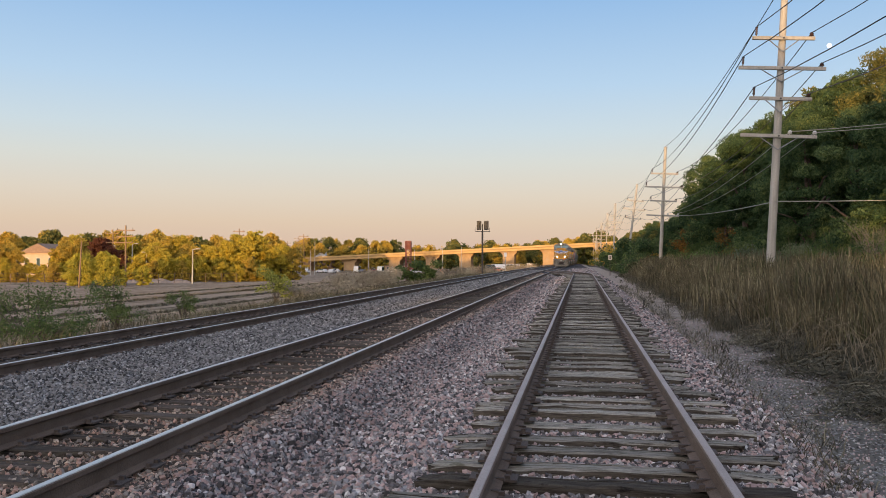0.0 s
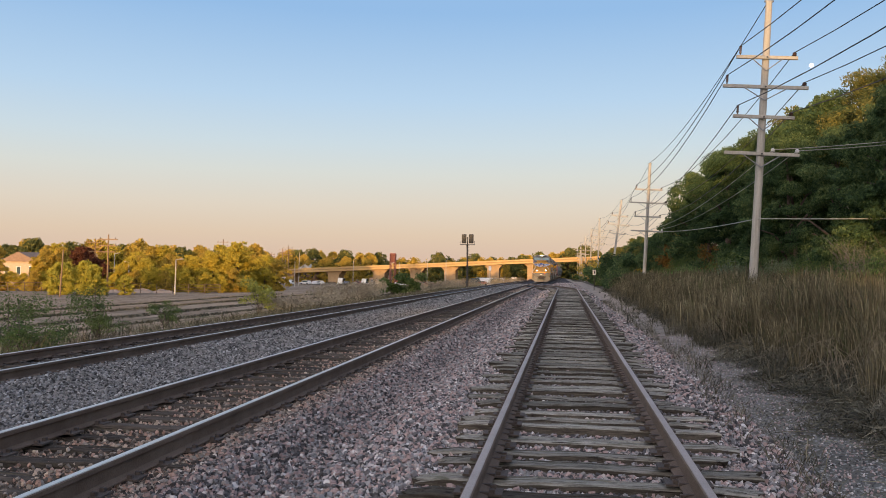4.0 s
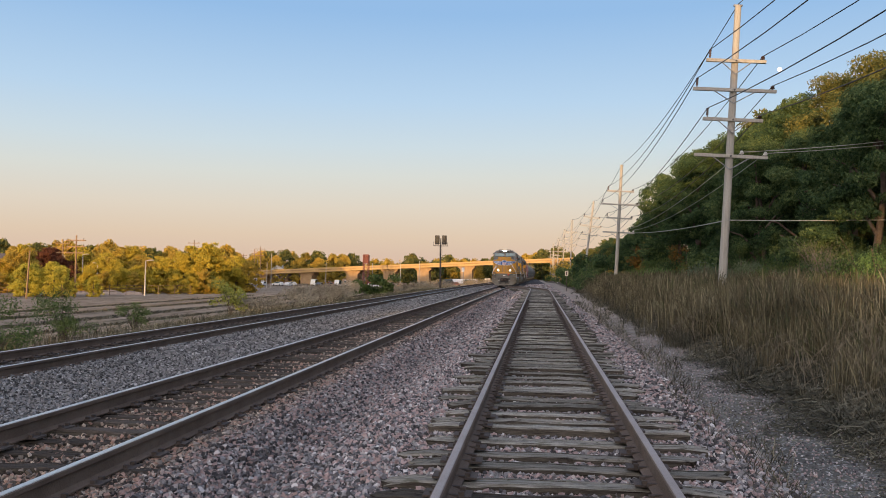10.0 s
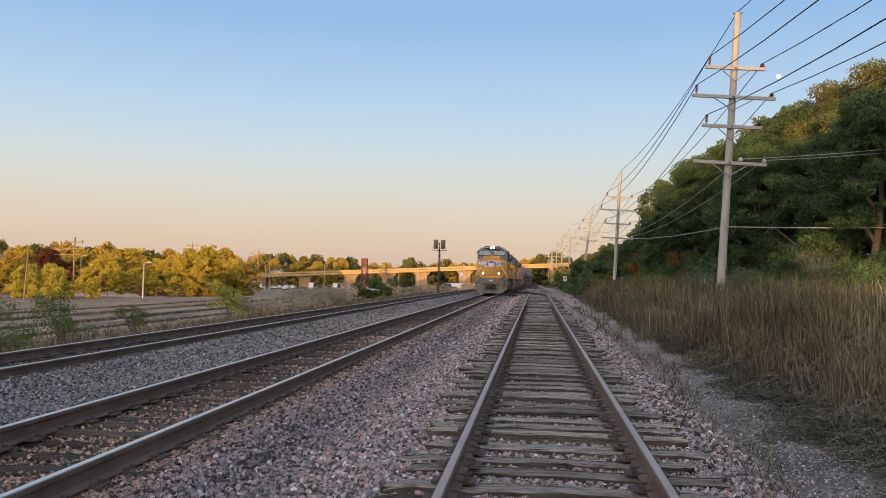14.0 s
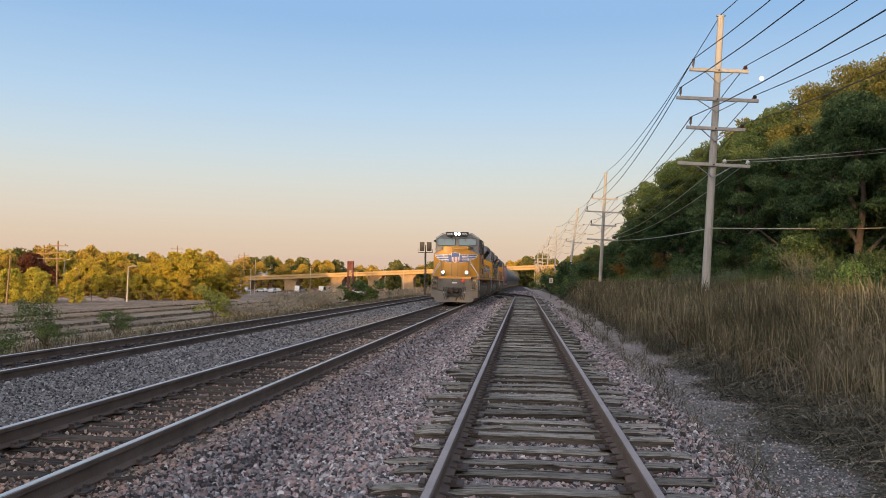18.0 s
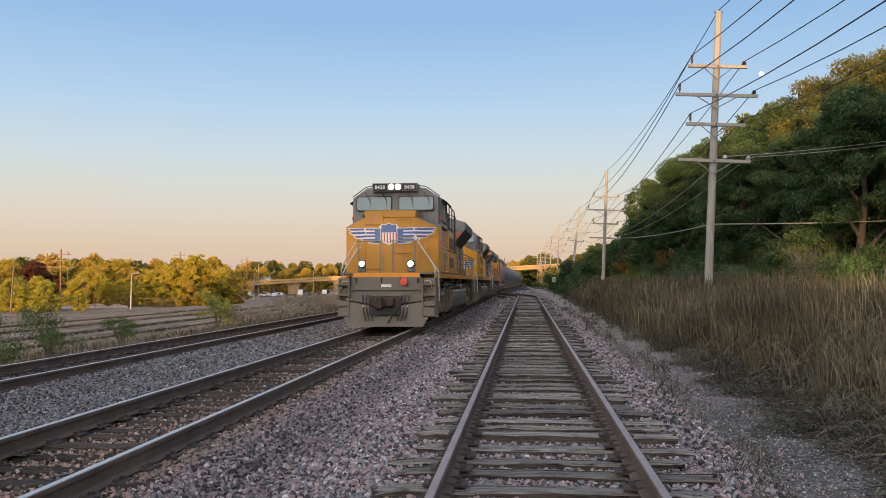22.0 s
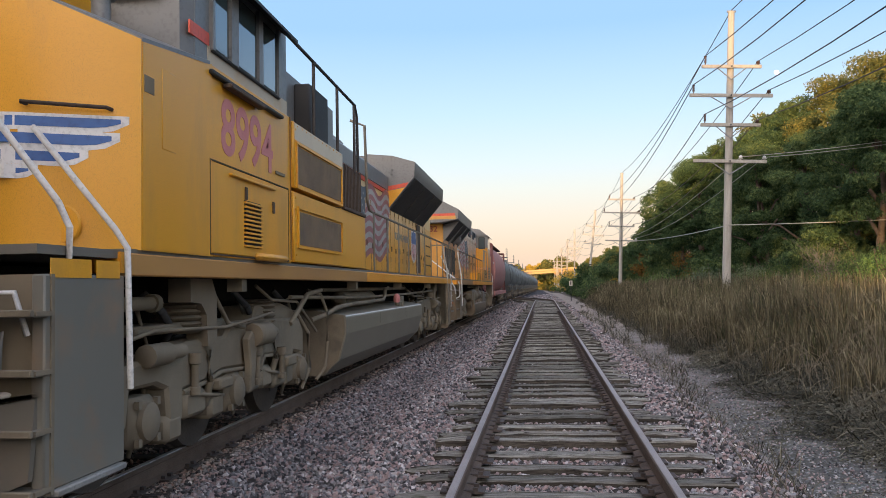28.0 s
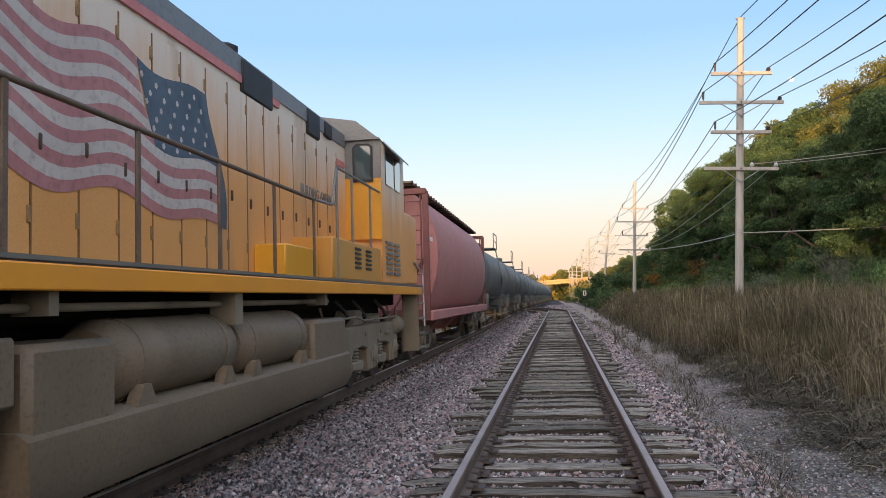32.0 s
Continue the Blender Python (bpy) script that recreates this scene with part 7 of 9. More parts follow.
def tank_car():
    """A plain tank car; its leading end is at y = 0."""
    th = thing("tank_car", None, "dark grey tank car with a railed top platform", "freight car", "cars of the train")
    part("tank", Geo().lathe([(.55, .2), (.62, .75), (.85, 1.2), (1.2, 1.44), (1.6, 1.5), (14.6, 1.5), (15.0, 1.44), (15.35, 1.2), (15.58, .75), (15.65, .2)], (0, 0, 2.68), "y", 28), CAR_BLACK, th, "dark riveted tank", smooth=40)
    for y in (4.0, 8.1, 12.2):
        part("tank_band", Geo().lathe([(-.03, 1.506), (.03, 1.506)], (0, y, 2.68), "y", 28), CAR_BLACK, th)
    part("centre_sill", Geo().box(-.3, .3, -.2, 16.4, .75, 1.2).box(-1.4, 1.4, .1, .5, .95, 1.15).box(-1.4, 1.4, 15.7, 16.1, .95, 1.15), GRIME, th)
    part("saddle", Geo().box(-1.3, 1.3, 1.8, 2.4, 1.0, 1.7, .05), CAR_BLACK, th)
    part("saddle", Geo().box(-1.3, 1.3, 13.8, 14.4, 1.0, 1.7, .05), CAR_BLACK, th)
    part("manway", Geo().lathe([(0, .5), (.35, .5), (.4, .3)], (0, 8.1, 4.12), "z", 16), CAR_BLACK, th)
    for s in (-1, 1):
        part("platform", Geo().box(*sorted((s * .5, s * 1.25)), 7.0, 9.2, 4.14, 4.18), CAR_BLACK, th)
        part("platform_rail", Geo().rod([(s * 1.25, 7.0, 4.16), (s * 1.25, 7.0, 4.95), (s * 1.25, 9.2, 4.95), (s * 1.25, 9.2, 4.16)], .025, 6).rod([(s * 1.25, 7.0, 4.55), (s * 1.25, 9.2, 4.55)], .02, 6), CAR_BLACK, th)
        part("side_ladder", Geo().rod([(s * 1.4, 7.9, 1.0), (s * 1.58, 7.9, 2.6), (s * 1.25, 7.9, 4.2)], .02, 5).rod([(s * 1.4, 8.3, 1.0), (s * 1.58, 8.3, 2.6), (s * 1.25, 8.3, 4.2)], .02, 5), CAR_BLACK, th)
        part("side_rail", Geo().rod([(s * 1.45, .4, 1.5), (s * 1.45, 15.8, 1.5)], .02, 5), GRIME, th)
    small_truck(th, 2.1)
    small_truck(th, 14.1)
    part("coupler", Geo().box(-.14, .14, -.5, .3, .72, .98, .03).box(-.14, .14, 15.9, 16.7, .72, .98, .03), RUSTY, th)
    return th


lead = cab_engine("grimy yellow and grey diesel locomotive, headlights lit, leading the train", "8438", YELLOW_GRIMY, True, 11)
second = cab_engine("brighter yellow and grey diesel locomotive, lights dark, coupled second", "8994", YELLOW, False, 12, 0.54)
third = high_wing_engine("faded yellow locomotive with wide radiator wings, running backwards", "7432")
hopper = hopper_car()
first_tank = tank_car()
TRAIN = [(lead, 0.0, 16.0), (second, 22.37, 16.0), (third, 43.45, 16.0), (hopper, 65.9, 14.0), (first_tank, 83.3, 14.0)]
for k in range(1, 13):
    TRAIN.append((copy_thing(first_tank, Matrix()), 83.3 + 17.2 * k, 14.0))


def run(th, offset, base):
    """Keys one vehicle along the main line, its two trucks on the rails."""
    rows = []
    for k in range(33):
        t = float(k)
        y = nose_at(t) + offset
        x0, x1 = main_at(y + 2)[0], main_at(y + base)[0]
        turn = -math.atan2(x1 - x0, base - 2)
        rows.append((t, Matrix.Translation((x0 + 2 * math.tan(turn), y, 0)) @ Matrix.Rotation(turn, 4, "Z")))
    walk(th, rows)


def roll(ws, th, r):
    """Turns a wheelset with the way that its vehicle goes."""
    base = ws.matrix_basis.translation.copy()
    rows = []
    for k in range(321):
        t = k / 10
        rows.append((t, Matrix.Translation(base) @ Matrix.Rotation((nose_at(0) - nose_at(t)) / r, 4, "X")))
    walk(ws, rows)


def motions():
    for th, off, base in TRAIN:
        run(th, off, base)
    for ws, th, r in WHEELS:
        roll(ws, th, r)
    for ws, th, r in CAR_WHEELS[:4]:
        roll(ws, th, r)

# ---- plants ----
BARK = paint("bark", (0.09, 0.07, 0.055), (0.15, 0.12, 0.10), 6, 0.95, 0, 0.04, 40, spec=0.1)
LEAF_GREEN = leaf_paint("leaves_green", (0.018, 0.040, 0.016), (0.056, 0.100, 0.038), (0.165, 0.21, 0.075))
LEAF_TURNING = leaf_paint("leaves_turning", (0.22, 0.175, 0.034), (0.42, 0.30, 0.05), (0.60, 0.39, 0.06))
LEAF_OLIVE = leaf_paint("leaves_olive", (0.036, 0.052, 0.017), (0.105, 0.120, 0.034), (0.27, 0.225, 0.055))
LEAF_ORANGE = leaf_paint("leaves_orange", (0.05, 0.05, 0.015), (0.17, 0.10, 0.025), (0.34, 0.17, 0.035))
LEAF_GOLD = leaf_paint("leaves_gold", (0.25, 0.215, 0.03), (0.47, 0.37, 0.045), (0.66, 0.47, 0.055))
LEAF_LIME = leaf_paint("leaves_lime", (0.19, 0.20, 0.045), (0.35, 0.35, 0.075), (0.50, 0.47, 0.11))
LEAF_TAN = leaf_paint("leaves_dried_tan", (0.20, 0.165, 0.115), (0.32, 0.265, 0.185), (0.44, 0.37, 0.26))
LEAF_RUST = leaf_paint("leaves_rust", (0.09, 0.03, 0.02), (0.14, 0.05, 0.025), (0.20, 0.08, 0.03))
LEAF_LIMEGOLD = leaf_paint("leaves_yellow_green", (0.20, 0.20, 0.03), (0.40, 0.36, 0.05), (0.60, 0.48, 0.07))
LEAF_BRIGHT = leaf_paint("leaves_fresh", (0.05, 0.10, 0.03), (0.11, 0.19, 0.055), (0.20, 0.28, 0.09))
LEAF_SAGE = leaf_paint("leaves_sage", (0.06, 0.085, 0.05), (0.12, 0.155, 0.09), (0.21, 0.24, 0.15))
LEAF_WEED = leaf_paint("leaves_weed", (0.045, 0.08, 0.025), (0.09, 0.135, 0.035), (0.17, 0.19, 0.06))


def straw_paint(name, stops):
    """Dry stems: each blade its own tone from rotted brown to bleached, with drifts of colour over the bank."""
    m = bpy.data.materials.new(name)
    m.use_nodes = True
    t = m.node_tree
    p = t.nodes["Principled BSDF"]
    g = t.nodes.new("ShaderNodeNewGeometry")
    tc = t.nodes.new("ShaderNodeTexCoord")
    n = t.nodes.new("ShaderNodeTexNoise")
    n.inputs["Scale"].default_value, n.inputs["Detail"].default_value = 0.55, 3.0
    t.links.new(tc.outputs["Object"], n.inputs["Vector"])
    sub = t.nodes.new("ShaderNodeMath")
    sub.operation = "MULTIPLY_ADD"
    sub.inputs[1].default_value, sub.inputs[2].default_value = 0.9, -0.33
    t.links.new(n.outputs[0], sub.inputs[0])
    add = t.nodes.new("ShaderNodeMath")
    add.operation = "MULTIPLY_ADD"
    add.inputs[1].default_value = 0.75
    t.links.new(g.outputs["Random Per Island"], add.inputs[0])
    t.links.new(sub.outputs[0], add.inputs[2])
    r = t.nodes.new("ShaderNodeValToRGB")
    for k, (pos, col) in enumerate(stops):
        e = r.color_ramp.elements[k] if k < 2 else r.color_ramp.elements.new(pos)
        e.position, e.color = pos, (*col, 1)
    t.links.new(add.outputs[0], r.inputs[0])
    t.links.new(r.outputs[0], p.inputs["Base Color"])
    p.inputs["Roughness"].default_value = 0.8
    p.inputs["Specular IOR Level"].default_value = 0.2
    return m


STRAW = straw_paint("dry_grass", ((0.05, (0.030, 0.026, 0.015)), (0.95, (0.31, 0.275, 0.175)), (0.4, (0.088, 0.076, 0.044)), (0.7, (0.152, 0.132, 0.080))))
STRAW_GREEN = straw_paint("half_dry_grass", ((0.05, (0.03, 0.036, 0.016)), (0.95, (0.20, 0.20, 0.105)), (0.4, (0.055, 0.062, 0.027)), (0.7, (0.105, 0.11, 0.05))))
STRAW_DULL = straw_paint("trampled_grass", ((0.05, (0.024, 0.022, 0.014)), (0.95, (0.26, 0.235, 0.168)), (0.4, (0.060, 0.054, 0.036)), (0.7, (0.118, 0.106, 0.072))))


def leaf_cloud(rng, blobs, count, size, squash=0.66, droop=0.0):
    """Small leaf sprays spread over the shells of blobs (x, y, z, r)."""
    blobs = np.array(blobs)
    w = blobs[:, 3] ** 2
    pick = rng.choice(len(blobs), count, p=w / w.sum())
    d = rng.normal(size=(count, 3))
    d /= np.linalg.norm(d, axis=1)[:, None]
    rad = blobs[pick, 3] * rng.uniform(0.5, 1.12, count)
    c = blobs[pick, :3] + d * rad[:, None] * np.array([1, 1, squash])
    nrm = d * 0.7 + rng.normal(size=(count, 3)) * 0.55 + np.array([0, 0, 0.35])
    nrm /= np.linalg.norm(nrm, axis=1)[:, None]
    u = np.cross(nrm, rng.normal(size=(count, 3)))
    u[:, 2] -= droop
    u /= np.linalg.norm(u, axis=1)[:, None]
    v = np.cross(nrm, u)
    s = (size * rng.uniform(0.5, 1.35, count))[:, None]
    bend = nrm * s * 0.25
    p = np.stack([c - u * s, c - v * s * 0.42 + bend, c + u * s, c + v * s * 0.42 + bend], 1).reshape(-1, 3)
    return p, np.arange(count * 4).reshape(-1, 4)


def boughs(rng, blobs, each_, spread=0.85):
    """Breaks each blob into smaller tufts on its outer and upper side, with gaps between them."""
    out = []
    for x, y, z, r in blobs:
        for k in range(each_):
            d = rng.normal(size=3)
            d[2] = abs(d[2]) * .9 - .35
            d /= np.linalg.norm(d)
            q = r * rng.uniform(.55, 1.05) * spread
            out.append((x + d[0] * q, y + d[1] * q, z + d[2] * q * .8, r * rng.uniform(.30, .56)))
    return out


def tree_parts(seed, h, width, leaves, size, low=0.22):
    """Trunk and limbs as one shape, and a crown of sprays in uneven clumps."""
    rng = np.random.default_rng(seed)
    g = Geo()
    g.rod([(0, 0, -.3), (rng.normal() * .1, rng.normal() * .1, h * .25), (rng.normal() * .2, rng.normal() * .2, h * .5), (rng.normal() * .3, rng.normal() * .3, h * .8)], h * .024, 8, h * .006)
    blobs = []
    n = 36
    for k in range(n):
        z = low * .6 + (1 - low * .6) * (k + .5) / n
        t = 2.4 * k + rng.uniform(-.5, .5)
        env = width * math.sin(math.pi * min(1, max(.06, (z - low + .14) / (1.10 - low)))) ** .6
        r = env * rng.uniform(.25, .95)
        b = (r * math.cos(t), r * math.sin(t), h * z - .3, width * rng.uniform(.17, .36))
        blobs.append(b)
        if k % 3 == 0:
            g.rod([(0, 0, h * max(.15, z - .22)), (b[0] * .5, b[1] * .5, h * (z - .08)), (b[0], b[1], b[2])], h * .009, 5, h * .002)
    p, f = leaf_cloud(rng, boughs(rng, blobs, 11), leaves, size, .58, .5)
    return g, p, f


def tree_model(seed, h, width, leaves, size, leaf, label, low=0.22, group=""):
    g, p, f = tree_parts(seed, h, width, leaves, size, low)
    th = thing("tree", pose(0, 0, -500), label, "tree", group)
    part("trunk", g, BARK, th)
    part("crown", soup("crown", p, f, leaf), None, th)
    return th


def plant_row(models, spots, rnd):
    for i, (x, y, k, s) in enumerate(spots):
        ob = copy_thing(models[k % len(models)], Matrix())
        ob.matrix_basis = pose(x, y, land(x, y) - .05, rnd.uniform(-3, 3), rnd.uniform(-3, 3), rnd.uniform(0, 360)) @ Matrix.Diagonal((s, s, s * rnd.uniform(.94, 1.06), 1))


def drop_models(models):
    for m in models:
        for o in list(m.children_recursive) + [m]:
            bpy.data.objects.remove(o)


rnd = random.Random(4)
NEAR_LABELS = ("dark green leafy tree at the edge of the grass", "dark green broad tree among the pole line", "tree turning yellow-brown at the crown", "dense green tree with low limbs")
near_models = [tree_model(20 + i, 10.0, 3.7, 60000, .085, (LEAF_GREEN, LEAF_GREEN, LEAF_OLIVE, LEAF_GREEN)[i], NEAR_LABELS[i], .10, "trees beside the siding") for i in range(4)]
mid_models = [tree_model(30 + i, 10.0, 3.7, 20000, .145, (LEAF_GREEN, LEAF_OLIVE, LEAF_GREEN)[i], NEAR_LABELS[i], .10, "trees beside the siding") for i in range(3)]
ROW_Y = (18, 34, 40, 50, 56, 65, 75, 87, 95, 105, 120, 140, 250)
ROW_H = (8.6, 9.0, 8.8, 9.7, 10.9, 11.8, 10.1, 8.5, 7.4, 6.6, 6.4, 7.2, 8.0)
spots, spots_mid = [], []
y = 20.0
k = 0
while y < 250:
    to = spots if y < 72 else spots_mid
    s_ = float(np.interp(y, ROW_Y, ROW_H)) / 10.3
    to.append((12.6 + rnd.uniform(-.8, 1.2) + (1.5 if y < 30 else 0), y, (0, 1, 3)[k % 3], s_ * rnd.uniform(.93, 1.05)))
    if k % 2 == 0 or y < 70:
        back = (1.22 if y < 44 else 1.34) if y < 70 else s_ * rnd.uniform(1.0, 1.1)
        (spots if y < 58 else spots_mid).append((18.5 + rnd.uniform(-1.0, 2), y + rnd.uniform(0, 3), (2 if y < 52 else k + 1), back * rnd.uniform(.95, 1.04)))
    y += rnd.uniform(4.6, 6.0) if y < 110 else rnd.uniform(5, 7)
    k += 1
plant_row(near_models, spots, rnd)
plant_row(mid_models, spots_mid, rnd)

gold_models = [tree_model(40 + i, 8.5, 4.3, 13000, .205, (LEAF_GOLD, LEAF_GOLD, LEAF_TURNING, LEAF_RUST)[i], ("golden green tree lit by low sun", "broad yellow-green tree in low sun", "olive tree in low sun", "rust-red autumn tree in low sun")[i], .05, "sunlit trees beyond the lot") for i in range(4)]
spots = []
for i in range(44):
    f = i / 43
    spots.append((-104 + 50 * f + rnd.uniform(-1, 1), 122 + 20 * f + rnd.uniform(-3, 6), (0, 2, 1, 2)[i % 4], rnd.uniform(.55, .84)))
    spots.append((-106 + 51 * f + rnd.uniform(-1.5, 1.5), 114 + 20 * f + rnd.uniform(-2, 2), (0, 2, 1, 0)[i % 4], rnd.uniform(.3, .5)))
    if i % 2:
        spots.append((-118 + 54 * f, 150 + 18 * f, (2, 0, 2, 1)[(i // 2) % 4], rnd.uniform(.78, 1.0)))
for x, y, k, s in ((-58, 138, 0, 1.02), (-63, 141, 1, 1.0), (-112, 150, 3, .9), (-97, 152, 3, 1.0), (-90, 140, 3, .85), (-85, 136, 3, .74), (-94, 143, 3, .9), (-106, 128, 2, .8), (-110, 120, 0, .7), (-116, 118, 0, .8), (-122, 122, 1, .8)):
    spots.append((x, y, k, s))
spots = [p for p in spots if not (-.765 < p[0] / p[1] < -.70 and p[3] > .62) and not (-.66 < p[0] / p[1] < -.60 and p[3] > .42 and p[2] != 3)]
plant_row(gold_models, spots, rnd)
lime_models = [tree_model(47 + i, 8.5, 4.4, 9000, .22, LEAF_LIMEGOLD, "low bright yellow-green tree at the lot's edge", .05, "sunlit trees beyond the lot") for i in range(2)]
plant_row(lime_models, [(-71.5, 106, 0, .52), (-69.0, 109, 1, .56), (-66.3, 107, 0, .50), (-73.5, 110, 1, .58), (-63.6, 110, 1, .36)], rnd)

far_models = [tree_model(60 + i, 11.0, 5.4, 3000, .46, (LEAF_TURNING, LEAF_OLIVE, LEAF_TURNING)[i], "distant tree behind the overpass", .05, "far trees") for i in range(3)]
spots = []
for i in range(84):
    f = i / 83
    spots.append((-165 + 170 * f + rnd.uniform(-2, 2), 326 + rnd.uniform(0, 46), i, rnd.uniform(.9, 1.3) * (1.0 if f < .5 else .82)))
for i in range(34):
    spots.append((-190 + 98 * i / 33 + rnd.uniform(-2, 2), 205 + 22 * i / 33 + rnd.uniform(-8, 14), i, rnd.uniform(.85, 1.15)))
for x, y, s in ((-30, 340, 1.0), (-37, 345, 1.1), (-25, 350, .95), (-52, 345, 1.2), (-9, 340, 1.0), (3, 342, 1.2), (9, 346, 1.25), (15, 340, 1.1), (22, 330, 1.0), (28, 340, 1.1), (36, 330, 1.1), (44, 335, 1.0), (54, 330, 1.1), (66, 325, 1.2)):
    spots.append((x, y, 1, s))
plant_row(far_models, spots, rnd)


def far_woods():
    """Woods that close the horizon all round, past the lit trees."""
    rng = np.random.default_rng(9)
    blobs = []
    for i in range(900):
        t = rng.uniform(0, 2 * math.pi)
        r = rng.uniform(430, 640)
        x, y = r * math.cos(t), r * math.sin(t)
        if abs(x) < 16 and y > 0:
            continue
        blobs.append((x, y, rng.uniform(0, 5.5), rng.uniform(5, 8.5)))
    p, f = leaf_cloud(rng, blobs, 60000, 1.5)
    ob = new("far_woods", soup("far_woods", p, f, LEAF_TURNING))
    tagged(ob, "belt of distant autumn woods along the horizon", "woods", kind="stuff")


far_woods()


def wood_behind():
    """A tall unseen wood, added to the west behind the walk, to shade the tracks."""
    rng = np.random.default_rng(19)
    blobs = []
    for i in range(420):
        x = -58 + 190 * rng.random()
        y = -72 + rng.uniform(-5, 5)
        z = 15.0 * rng.random() ** .8
        blobs.append((x, y, min(z, 9.6), rng.uniform(2.2, 3.6)))
    p, f = leaf_cloud(rng, blobs, 60000, .75)
    ob = new("wood_behind", soup("wood_behind", p, f, LEAF_GREEN))
    tagged(ob, "unseen dense wood added to shade the tracks at sunset", "woods", kind="stuff")
    g = Geo()
    for i in range(40):
        x = -58 + i * 4.75
        g.rod([(x, -72, -1), (x + .4, -72, 9)], .3, 6, .12)
    tagged(part("trunks", g, BARK, ob), kind="stuff")


wood_behind()


def shrub(x, y, h, w, n, size, leaf, label, seed, stems=True):
    rng = np.random.default_rng(seed)
    th = thing("shrub", pose(x, y, land(x, y)), label, "shrub", "shrubs and weeds")
    blobs = [(rng.normal() * w * .45, rng.normal() * w * .45, h * rng.uniform(.12, .8), w * rng.uniform(.22, .42)) for _ in range(12)]
    p, f = leaf_cloud(rng, blobs, n, size)
    p[:, 2] = np.maximum(p[:, 2], 0.01)
    part("foliage", soup("foliage", p, f, leaf), None, th)
    g = Geo()
    for b in blobs:
        g.rod([(0, 0, -.05), (b[0] * .4, b[1] * .4, b[2] * .5), (b[0], b[1], b[2] + b[3] * .9)], .02, 4, .006)
    tagged(part("brushwood", g, BARK, th), kind="stuff")
    return th


